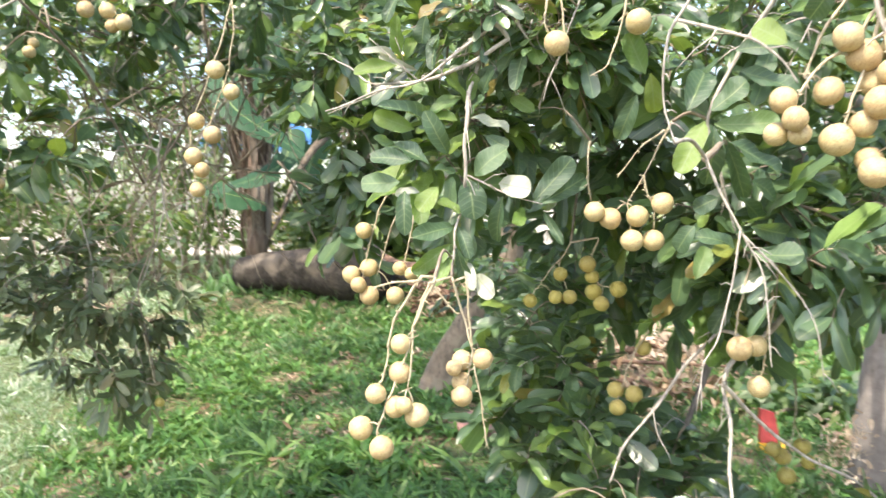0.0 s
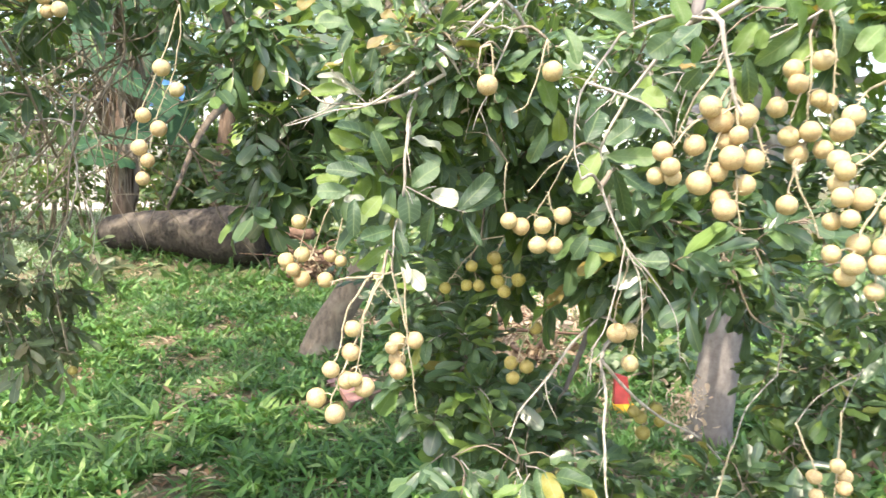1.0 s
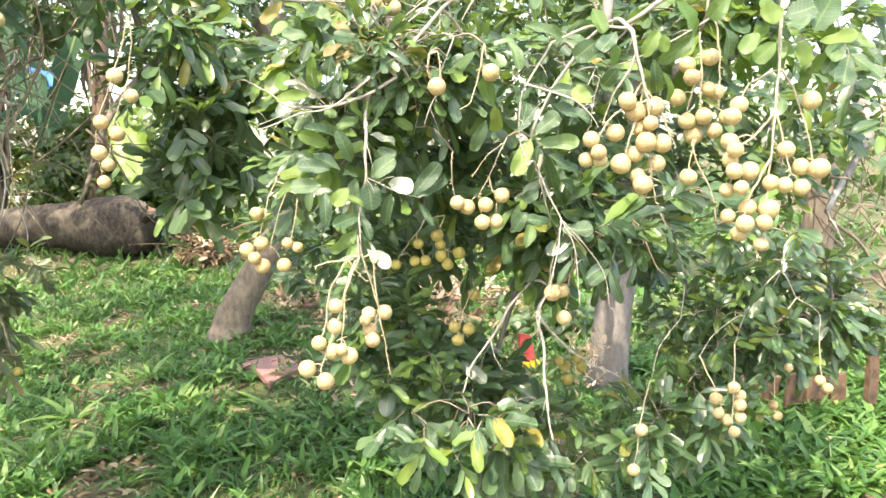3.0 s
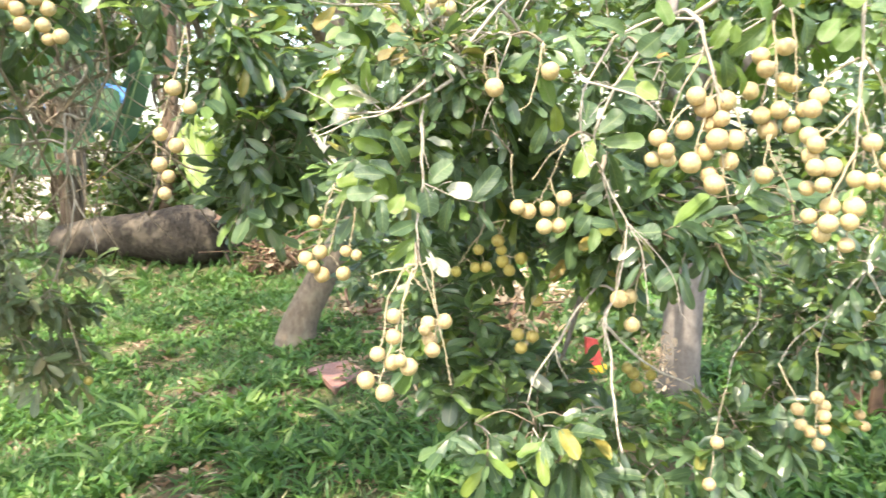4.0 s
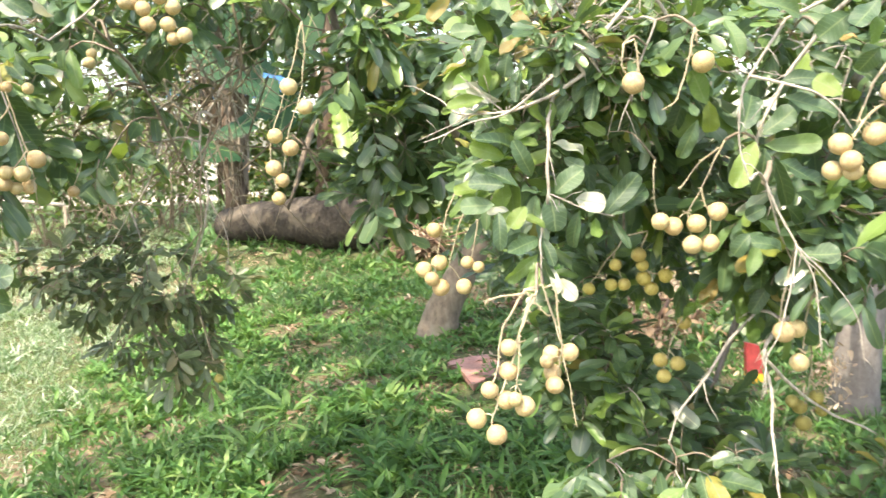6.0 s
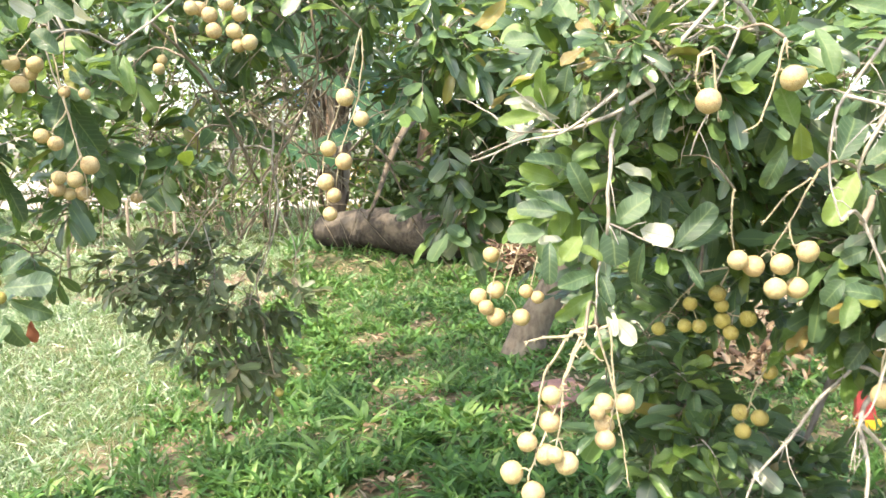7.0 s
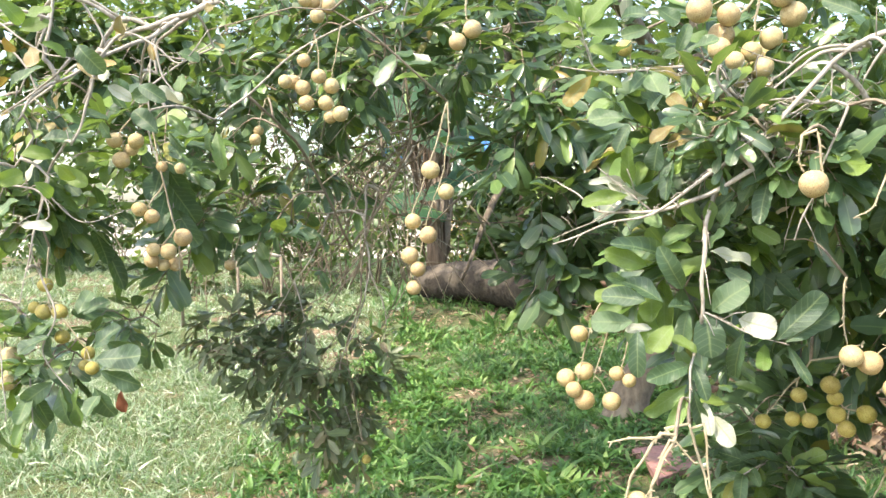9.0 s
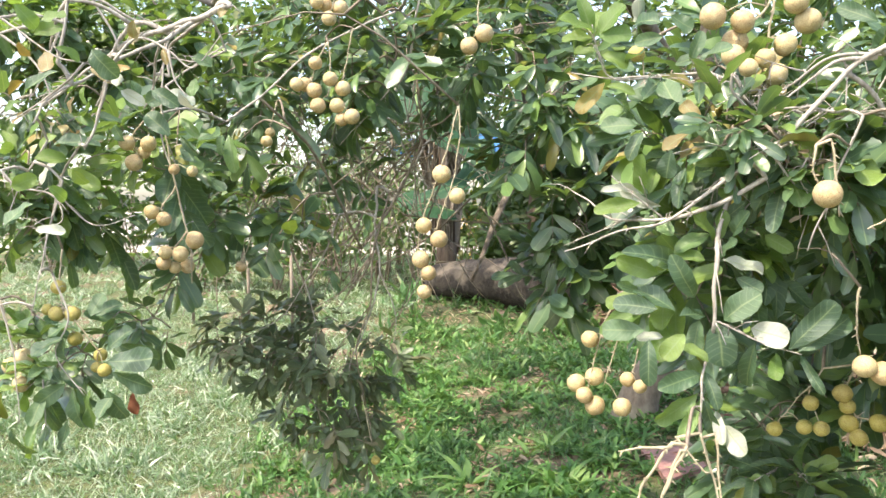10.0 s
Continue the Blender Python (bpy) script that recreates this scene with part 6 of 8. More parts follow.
clump('L', (-1.182, 2.241, 1.712), (0.172, 0.150, 0.086), 34, 0.080, 194)
clump('F', (0.975, 1.184, 0.899), (0.188, 0.120, 0.075), 70, 0.046, 195)
clump('F', (1.234, 1.285, 0.974), (0.109, 0.120, 0.068), 40, 0.046, 196)

clump('F', (0.460, 1.278, 0.639), (0.138, 0.100, 0.075), 34, 0.060, 197, near=10)
clump('F', (0.655, 1.185, 0.700), (0.098, 0.100, 0.085), 28, 0.056, 198, near=8)


def thicket(key, low, high, n, length, seed):
    """Bare hanging twigs strewn through a box under the boughs."""
    rng = random.Random(seed)
    for _ in range(n):
        p = np.array([rng.uniform(a, b) for a, b in zip(low, high)])
        d = np.array((rng.gauss(0, 0.6), rng.gauss(0, 0.3), -rng.uniform(0.3, 1.0)))
        line = [p]
        for _ in range(4):
            d = d + np.array((rng.gauss(0, 0.3), rng.gauss(0, 0.15), rng.gauss(-0.05, 0.25)))
            line.append(line[-1] + d / np.linalg.norm(d) * length * rng.uniform(0.15, 0.32))
        r = rng.uniform(0.0015, 0.0045)
        NETS[key]["twigs"].add(smooth_line(line, 3), r, 0.4 * r, 4)
        if rng.random() < 0.7:
            q = line[2]
            e = q + np.array((rng.gauss(0, 1), rng.gauss(0, 0.5), -rng.uniform(0.2, 1.2))) * 0.25 * length
            NETS[key]["twigs"].add(smooth_line([q, 0.5 * (q + e) + np.array((0, 0, 0.03)), e], 3), 0.6 * r, 0.3 * r, 4)


thicket("L", (-1.7, 2.2, 1.35), (-0.45, 3.2, 2.1), 70, 0.6, 301)
thicket("L", (-2.6, 3.0, 1.3), (-0.9, 4.2, 2.2), 60, 0.8, 302)
thicket("F", (1.50, 1.60, 0.96), (1.97, 2.00, 1.33), 26, 0.5, 303)
limb('F', [(0.216, 1.033, 1.548), (0.176, 1.032, 1.544), (0.148, 1.034, 1.526), (0.110, 1.032, 1.496)], 0.0035, 0.0018)
limb('F', [(0.064, 1.033, 1.536), (0.065, 1.042, 1.519), (0.082, 1.056, 1.500), (0.099, 1.070, 1.480)], 0.003, 0.0018)
limb('F', [(0.175, 1.039, 1.489), (0.142, 1.041, 1.496), (0.104, 1.041, 1.495)], 0.0025, 0.0015)
limb('F', [(0.195, 1.002, 1.482), (0.184, 1.008, 1.448), (0.170, 1.012, 1.412)], 0.0026, 0.002)
limb('F', [(0.162, 0.988, 1.390), (0.149, 0.993, 1.359), (0.142, 1.000, 1.334)], 0.0022, 0.0015)
limb('F', [(0.125, 1.023, 1.455), (0.111, 1.029, 1.443), (0.128, 1.043, 1.415), (0.158, 1.059, 1.386)], 0.002, 0.0012)
limb('F', [(0.229, 0.994, 1.542), (0.219, 1.001, 1.526), (0.211, 1.008, 1.508)], 0.003, 0.002)

# ---- fruit ----


def fruit_meshes(mat, seed):
    out = []
    for k in range(4):
        bm = bmesh.new()
        bmesh.ops.create_uvsphere(bm, u_segments=18, v_segments=12, radius=1)
        rng = random.Random(seed + k)
        o = Vector((rng.uniform(0, 9), rng.uniform(0, 9), 0))
        for v in bm.verts:
            d = 1 + 0.045 * noise.noise(v.co * 1.3 + o) + 0.012 * noise.noise(v.co * 5 + o)
            top = max(0, v.co.z - 0.8) / 0.2
            v.co *= d * (1 + 0.05 * top)
            v.co.z *= 0.97
        for f in bm.faces:
            f.smooth = True
        me = bpy.data.meshes.new("fruit")
        bm.to_mesh(me)
        bm.free()
        me.materials.append(mat)
        out.append(me)
    return out


FRUIT_MESHES = {"ripe": fruit_meshes(M_FRUIT, 1), "green": fruit_meshes(M_FRUIT_GREEN, 9)}
bunch_count = [0]


def bunch(key, fruits, stalks, label, ripe="ripe", r=0.0022):
    """A hanging bunch: fruits (x, y, z, radius) on stalks (polylines from the top down)."""
    bunch_count[0] += 1
    rng = random.Random(bunch_count[0])
    top = np.array(stalks[0][0], float)
    ob = empty("longan_bunch", top, label, "fruit bunch", "longan bunches")
    reach(key, top, r, 1.2)
    path, owner, tubes = [], [], []
    r *= 0.75
    for line in stalks:
        s = smooth_line(line, 7)
        s = [s[0]] + [q + 1.5 * r * np.array(noise.noise_vector(Vector(q * 40))) for q in s[1:]]
        if path:
            gap = np.linalg.norm(np.array(path) - s[0], axis=1)
            k = int(np.argmin(gap))
            if gap[k] < 0.05:
                s = [path[k]] + s
            else:
                reach(key, s[0], r, 1.2)
        tb = Tubes().add(s, r, r * 0.5, 6, 0.2, rng)
        for q in s[2::2]:
            tb.add([q, q + np.array((rng.uniform(-1, 1), rng.uniform(-1, 1), rng.uniform(-1, 0.3))) * 0.006], r * 0.7, r * 0.3, 4)
        path += s
        owner += [tb] * len(s)
        tubes.append(tb)
    P = np.array(path)
    for x, y, z, rad in fruits:
        c = np.array((x, y, z))
        d = P - c
        cost = np.linalg.norm(d, axis=1) + 2.0 * np.maximum(0, 0.5 * rad - d[:, 2])
        k = int(np.argmin(cost))
        q, tb = P[k], owner[k]
        ax = (q - c) + np.array((0, 0, 0.6 * rad))
        ax /= np.linalg.norm(ax) + 1e-9
        stem = c + ax * rad * 0.94
        tb.add(smooth_line([q, 0.5 * (q + stem) + np.array((0, 0, 0.15 * np.linalg.norm(q - stem))), stem], 3), r * 0.55, r * 0.5, 5)
        # stubby bits left by fallen flowers
        tb.add([q, q + np.array((rng.uniform(-1, 1), rng.uniform(-1, 1), rng.uniform(-0.6, 0.6))) * 0.012], r * 0.5, r * 0.25, 4)
        f = new("fruit", rng.choice(FRUIT_MESHES[ripe]))
        f.parent = ob
        quat = Vector(ax.tolist()).to_track_quat("Z", "Y") @ Euler((0, 0, rng.uniform(0, 6))).to_quaternion()
        f.matrix_basis = Matrix.LocRotScale(Vector(c - top), quat, Vector((rad * 1.02, rad * 1.02, rad)))
    for tb in tubes:
        tb.link("stalk", M_STALK, ob, "", top)
    return ob


bunch('L', [(-0.379, 1.359, 1.440, 0.016), (-0.351, 1.356, 1.402, 0.014), (-0.407, 1.343, 1.352, 0.014), (-0.379, 1.339, 1.329, 0.015), (-0.413, 1.342, 1.294, 0.015), (-0.398, 1.339, 1.271, 0.013), (-0.408, 1.345, 1.238, 0.013)],
      [[(-0.348, 1.358, 1.556), (-0.362, 1.354, 1.499), (-0.381, 1.351, 1.442), (-0.405, 1.346, 1.376), (-0.420, 1.342, 1.310), (-0.410, 1.339, 1.253)], [(-0.348, 1.358, 1.556), (-0.344, 1.356, 1.508), (-0.350, 1.353, 1.466), (-0.358, 1.351, 1.423), (-0.382, 1.346, 1.357), (-0.396, 1.342, 1.291)]], 'trailing string of pale ripe longans on thin stalks')
bunch('L', [(-0.691, 1.535, 1.675, 0.014), (-0.721, 1.548, 1.635, 0.015), (-0.697, 1.540, 1.621, 0.016), (-0.663, 1.544, 1.643, 0.015), (-0.641, 1.555, 1.624, 0.016), (-0.689, 1.539, 1.590, 0.016), (-0.653, 1.554, 1.590, 0.016), (-0.645, 1.557, 1.562, 0.014), (-0.619, 1.548, 1.566, 0.016), (-0.726, 1.520, 1.632, 0.014)],
      [[(-0.671, 1.553, 1.719), (-0.693, 1.544, 1.679), (-0.704, 1.538, 1.633)], [(-0.622, 1.568, 1.747), (-0.632, 1.562, 1.689), (-0.643, 1.556, 1.638), (-0.654, 1.550, 1.598)], [(-0.671, 1.553, 1.719), (-0.665, 1.551, 1.667), (-0.670, 1.546, 1.610)]], 'round bunch of tan longans in shade')
bunch('L', [(-0.682, 1.567, 1.798, 0.015), (-0.651, 1.574, 1.790, 0.016), (-0.664, 1.546, 1.764, 0.015), (-0.689, 1.541, 1.797, 0.014)],
      [[(-0.650, 1.567, 1.861), (-0.661, 1.561, 1.804), (-0.666, 1.558, 1.781)]], 'small bunch of tan longans among leaves')
bunch('L', [(-0.927, 1.253, 1.502, 0.014), (-0.890, 1.263, 1.500, 0.014), (-0.917, 1.257, 1.467, 0.015), (-0.907, 1.273, 1.486, 0.012)],
      [[(-0.883, 1.276, 1.565), (-0.907, 1.267, 1.536), (-0.921, 1.261, 1.511), (-0.916, 1.261, 1.481)]], 'four longans beside a pale leaf')
bunch('L', [(-0.884, 1.257, 1.380, 0.013), (-0.861, 1.260, 1.367, 0.013), (-0.812, 1.278, 1.329, 0.016), (-0.854, 1.251, 1.309, 0.012), (-0.832, 1.263, 1.305, 0.014), (-0.864, 1.259, 1.289, 0.013), (-0.838, 1.292, 1.281, 0.013), (-0.851, 1.274, 1.280, 0.011), (-0.854, 1.284, 1.455, 0.010), (-0.815, 1.281, 1.451, 0.010)],
      [[(-0.873, 1.278, 1.565), (-0.858, 1.277, 1.475), (-0.838, 1.277, 1.385), (-0.823, 1.278, 1.324), (-0.818, 1.275, 1.254)], [(-0.848, 1.277, 1.425), (-0.872, 1.268, 1.385)], [(-0.828, 1.277, 1.344), (-0.847, 1.270, 1.315), (-0.857, 1.266, 1.295)]], 'loose hanging bunch of cream longans')
bunch('L', [(-0.975, 1.130, 1.258, 0.012), (-0.978, 1.127, 1.214, 0.013), (-0.955, 1.137, 1.213, 0.013), (-0.999, 1.131, 1.220, 0.010), (-0.950, 1.135, 1.172, 0.012), (-0.912, 1.148, 1.144, 0.011), (-0.891, 1.130, 1.123, 0.011), (-0.911, 1.136, 1.126, 0.009)],
      [[(-0.967, 1.133, 1.322), (-0.971, 1.129, 1.275), (-0.967, 1.127, 1.229), (-0.953, 1.129, 1.191), (-0.939, 1.132, 1.173)], [(-0.967, 1.127, 1.229), (-0.930, 1.135, 1.182), (-0.908, 1.139, 1.154)]], 'greenish longans in leaf shade', 'green')
bunch('L', [(-1.015, 1.093, 1.145, 0.016), (-1.039, 1.091, 1.131, 0.014), (-1.014, 1.085, 1.104, 0.014)],
      [[(-1.049, 1.084, 1.242), (-1.031, 1.085, 1.177), (-1.017, 1.086, 1.122)]], 'pale longans at the branch end')
bunch('L', [(-0.854, 1.645, 1.550, 0.011), (-0.857, 1.634, 1.530, 0.013)],
      [[(-0.841, 1.655, 1.619), (-0.855, 1.647, 1.563)]], 'two small longans on a dark twig')
bunch('L', [(-0.886, 1.561, 1.258, 0.012)],
      [[(-0.868, 1.577, 1.321), (-0.886, 1.569, 1.272)]], 'single longan on a twig')
bunch('L', [(-0.726, 1.933, 0.727, 0.012)],
      [[(-0.762, 1.934, 0.895), (-0.741, 1.934, 0.792), (-0.728, 1.934, 0.737)]], 'single small longan at a trailing twig tip', 'green')
bunch('L', [(-0.310, 1.393, 1.680, 0.016), (-0.334, 1.382, 1.658, 0.015)],
      [[(-0.317, 1.394, 1.757), (-0.321, 1.390, 1.708), (-0.316, 1.390, 1.689)]], 'two pale longans under the boughs')
bunch('F', [(0.048, 1.144, 1.628, 0.017), (0.085, 1.152, 1.621, 0.015), (0.077, 1.170, 1.598, 0.017), (0.074, 1.151, 1.577, 0.015), (0.167, 1.179, 1.621, 0.017), (0.139, 1.171, 1.591, 0.015), (0.113, 1.153, 1.572, 0.013), (0.127, 1.154, 1.551, 0.014), (0.127, 1.175, 1.534, 0.015), (0.098, 1.161, 1.541, 0.013), (0.151, 1.165, 1.643, 0.015), (0.092, 1.145, 1.560, 0.012)],
      [[(0.138, 1.175, 1.693), (0.110, 1.163, 1.634), (0.082, 1.154, 1.606), (0.075, 1.151, 1.584)], [(0.124, 1.169, 1.664), (0.118, 1.164, 1.605), (0.111, 1.160, 1.569), (0.114, 1.159, 1.539)], [(0.145, 1.176, 1.685), (0.145, 1.174, 1.649), (0.160, 1.177, 1.627)]], 'dense bunch of large tan longans', r=0.0025)
bunch('F', [(-0.051, 1.251, 1.605, 0.012), (-0.032, 1.253, 1.471, 0.008)],
      [[(-0.017, 1.263, 1.634), (-0.041, 1.255, 1.614), (-0.032, 1.250, 1.486)]], 'two longans behind leaves', 'green')
bunch('F', [(0.155, 0.965, 1.396, 0.015)],
      [[(0.144, 0.973, 1.448), (0.142, 0.972, 1.422), (0.147, 0.971, 1.407)], [(0.159, 0.974, 1.454), (0.165, 0.972, 1.415), (0.167, 0.970, 1.372)]], 'single round longan on a slender stalk')
bunch('F', [(0.249, 0.967, 1.420, 0.015)],
      [[(0.241, 0.978, 1.467), (0.231, 0.976, 1.421), (0.215, 0.972, 1.375), (0.195, 0.971, 1.359)], [(0.241, 0.978, 1.467), (0.246, 0.977, 1.441)]], 'single round longan hanging alone')
bunch('F', [(0.099, 1.161, 1.415, 0.010)],
      [[(0.110, 1.152, 1.448), (0.101, 1.150, 1.421)]], 'half-hidden longan among leaves', 'green')
bunch('F', [(0.210, 1.037, 1.200, 0.013), (0.231, 1.046, 1.191, 0.014), (0.265, 1.043, 1.194, 0.014), (0.297, 1.046, 1.210, 0.014), (0.258, 1.041, 1.163, 0.014), (0.286, 1.048, 1.163, 0.014)],
      [[(0.310, 1.054, 1.314), (0.292, 1.051, 1.282), (0.274, 1.048, 1.246), (0.252, 1.046, 1.211)], [(0.299, 1.053, 1.303), (0.267, 1.050, 1.279), (0.240, 1.047, 1.243)], [(0.274, 1.048, 1.246), (0.280, 1.047, 1.221), (0.288, 1.047, 1.210)], [(0.206, 1.048, 1.290), (0.202, 1.046, 1.254), (0.206, 1.044, 1.211)]], 'bunch of six golden longans')
bunch('F', [(-0.125, 1.328, 1.169, 0.014), (-0.147, 1.331, 1.096, 0.015), (-0.118, 1.336, 1.107, 0.015), (-0.133, 1.317, 1.080, 0.013), (-0.117, 1.328, 1.061, 0.016), (-0.074, 1.329, 1.061, 0.015), (-0.066, 1.331, 1.106, 0.012), (-0.046, 1.318, 1.098, 0.011)],
      [[(-0.082, 1.333, 1.242), (-0.105, 1.329, 1.186), (-0.119, 1.326, 1.130), (-0.129, 1.323, 1.084)], [(-0.059, 1.333, 1.223), (-0.082, 1.329, 1.167), (-0.101, 1.325, 1.102)], [(-0.040, 1.333, 1.204), (-0.049, 1.330, 1.158), (-0.059, 1.327, 1.111)]], 'airy bunch of tan longans')
bunch('F', [(0.190, 1.250, 1.103, 0.011), (0.144, 1.257, 1.061, 0.011), (0.183, 1.254, 1.067, 0.011), (0.204, 1.247, 1.068, 0.011), (0.232, 1.256, 1.118, 0.013), (0.240, 1.263, 1.098, 0.011), (0.242, 1.263, 1.074, 0.013), (0.253, 1.252, 1.057, 0.012), (0.279, 1.255, 1.079, 0.013)],
      [[(0.207, 1.261, 1.151), (0.189, 1.259, 1.125), (0.154, 1.255, 1.081)], [(0.189, 1.259, 1.125), (0.189, 1.258, 1.107)], [(0.250, 1.263, 1.159), (0.237, 1.261, 1.124), (0.246, 1.259, 1.089), (0.268, 1.260, 1.081)]], 'bunch of small green-gold longans', 'green')
bunch('F', [(-0.026, 0.929, 1.050, 0.012), (-0.027, 0.930, 1.017, 0.013), (-0.054, 0.921, 0.994, 0.012), (-0.032, 0.925, 0.978, 0.013), (-0.007, 0.919, 0.970, 0.014), (-0.073, 0.929, 0.952, 0.014), (-0.047, 0.912, 0.934, 0.014), (-0.021, 0.908, 0.984, 0.010)],
      [[(0.014, 0.930, 1.127), (-0.005, 0.927, 1.082), (-0.018, 0.925, 1.044), (-0.035, 0.921, 0.999), (-0.051, 0.919, 0.960), (-0.052, 0.917, 0.934)], [(-0.002, 0.930, 1.128), (-0.028, 0.927, 1.089), (-0.038, 0.924, 1.057), (-0.044, 0.922, 1.018), (-0.057, 0.920, 0.992)], [(0.008, 0.930, 1.121), (-0.009, 0.927, 1.076), (-0.013, 0.924, 1.037), (-0.017, 0.922, 0.999)], [(-0.002, 0.930, 1.124), (-0.031, 0.928, 1.121), (-0.057, 0.927, 1.116)]], 'long-stalked bunch of pale sunlit longans', r=0.0026)
bunch('F', [(0.043, 1.013, 1.015, 0.013), (0.068, 1.002, 1.019, 0.013), (0.033, 0.994, 1.009, 0.010), (0.043, 1.006, 0.989, 0.013), (0.043, 0.986, 0.976, 0.013)],
      [[(0.031, 1.001, 1.121), (0.041, 1.000, 1.086), (0.052, 0.998, 1.045), (0.060, 0.996, 1.003), (0.069, 0.993, 0.947), (0.076, 0.992, 0.909)], [(0.048, 1.002, 1.121), (0.052, 0.999, 1.072), (0.055, 0.997, 1.031), (0.050, 0.995, 0.989)], [(0.003, 0.999, 1.114), (0.024, 0.999, 1.090), (0.039, 0.999, 1.073)]], 'compact bunch of yellow-green longans', r=0.0024)
bunch('F', [(0.392, 1.034, 1.027, 0.016), (0.417, 1.048, 1.028, 0.014), (0.420, 1.044, 0.976, 0.014)],
      [[(0.410, 1.049, 1.145), (0.395, 1.045, 1.081), (0.388, 1.042, 1.038)], [(0.431, 1.050, 1.138), (0.438, 1.047, 1.088), (0.428, 1.044, 1.038), (0.424, 1.042, 0.995)]], 'three cream longans on drooping stalks')
bunch('F', [(0.288, 1.323, 0.907, 0.014), (0.314, 1.304, 0.904, 0.014), (0.287, 1.299, 0.883, 0.013), (0.334, 1.329, 0.975, 0.013)],
      [[(0.351, 1.320, 1.019), (0.319, 1.317, 0.973), (0.300, 1.313, 0.928), (0.291, 1.312, 0.900)], [(0.300, 1.313, 0.928), (0.314, 1.313, 0.909)]], 'small bunch of dull gold longans', 'green')
bunch('F', [(0.607, 1.448, 0.758, 0.015), (0.643, 1.452, 0.776, 0.015), (0.614, 1.446, 0.724, 0.016), (0.582, 1.428, 0.778, 0.013), (0.649, 1.442, 0.751, 0.013)],
      [[(0.628, 1.445, 0.870), (0.623, 1.442, 0.810), (0.613, 1.439, 0.770), (0.610, 1.437, 0.740)], [(0.623, 1.442, 0.820), (0.636, 1.441, 0.790)]], 'low bunch of green-gold longans', 'green')
bunch('F', [(0.432, 0.813, 1.349, 0.016), (0.465, 0.813, 1.357, 0.016), (0.412, 0.802, 1.365, 0.014), (0.403, 0.821, 1.317, 0.014), (0.355, 0.808, 1.307, 0.013), (0.354, 0.822, 1.276, 0.012), (0.361, 0.794, 1.288, 0.012), (0.407, 0.810, 1.269, 0.016), (0.440, 0.792, 1.302, 0.016), (0.474, 0.803, 1.300, 0.015), (0.431, 0.810, 1.284, 0.013), (0.465, 0.803, 1.269, 0.014), (0.435, 0.792, 1.237, 0.015), (0.443, 0.817, 1.324, 0.013), (0.439, 0.813, 1.250, 0.013), (0.448, 0.794, 1.331, 0.012), (0.371, 0.808, 1.275, 0.011)],
      [[(0.446, 0.811, 1.395), (0.451, 0.806, 1.345), (0.450, 0.800, 1.288), (0.453, 0.796, 1.253), (0.458, 0.791, 1.209)], [(0.444, 0.811, 1.395), (0.418, 0.811, 1.359), (0.387, 0.813, 1.336), (0.370, 0.812, 1.307), (0.363, 0.811, 1.285)], [(0.446, 0.810, 1.388), (0.433, 0.808, 1.345), (0.413, 0.805, 1.294), (0.410, 0.804, 1.273)], [(0.450, 0.809, 1.381), (0.472, 0.803, 1.346), (0.484, 0.798, 1.315), (0.495, 0.795, 1.292)], [(0.434, 0.816, 1.431), (0.397, 0.816, 1.379), (0.377, 0.813, 1.328)]], 'heavy bunch of many large tan longans', r=0.0028)
bunch('F', [(0.531, 0.856, 1.374, 0.014), (0.562, 0.876, 1.428, 0.014), (0.562, 0.862, 1.407, 0.014), (0.589, 0.851, 1.439, 0.014), (0.608, 0.864, 1.384, 0.014), (0.550, 0.855, 1.336, 0.014), (0.572, 0.840, 1.343, 0.014), (0.566, 0.861, 1.314, 0.016), (0.592, 0.840, 1.320, 0.013), (0.614, 0.841, 1.342, 0.012), (0.548, 0.842, 1.244, 0.014), (0.587, 0.851, 1.388, 0.012)],
      [[(0.577, 0.864, 1.482), (0.577, 0.858, 1.422), (0.574, 0.853, 1.369), (0.571, 0.850, 1.331)], [(0.596, 0.866, 1.529), (0.609, 0.859, 1.469), (0.609, 0.853, 1.408), (0.606, 0.848, 1.355)], [(0.557, 0.849, 1.300), (0.565, 0.845, 1.270), (0.585, 0.838, 1.225), (0.592, 0.835, 1.203)], [(0.577, 0.858, 1.422), (0.555, 0.855, 1.368), (0.552, 0.854, 1.345)], [(0.575, 0.850, 1.339), (0.560, 0.848, 1.293), (0.551, 0.845, 1.258)]], 'broad bunch of tan longans on pale stalks', r=0.0026)
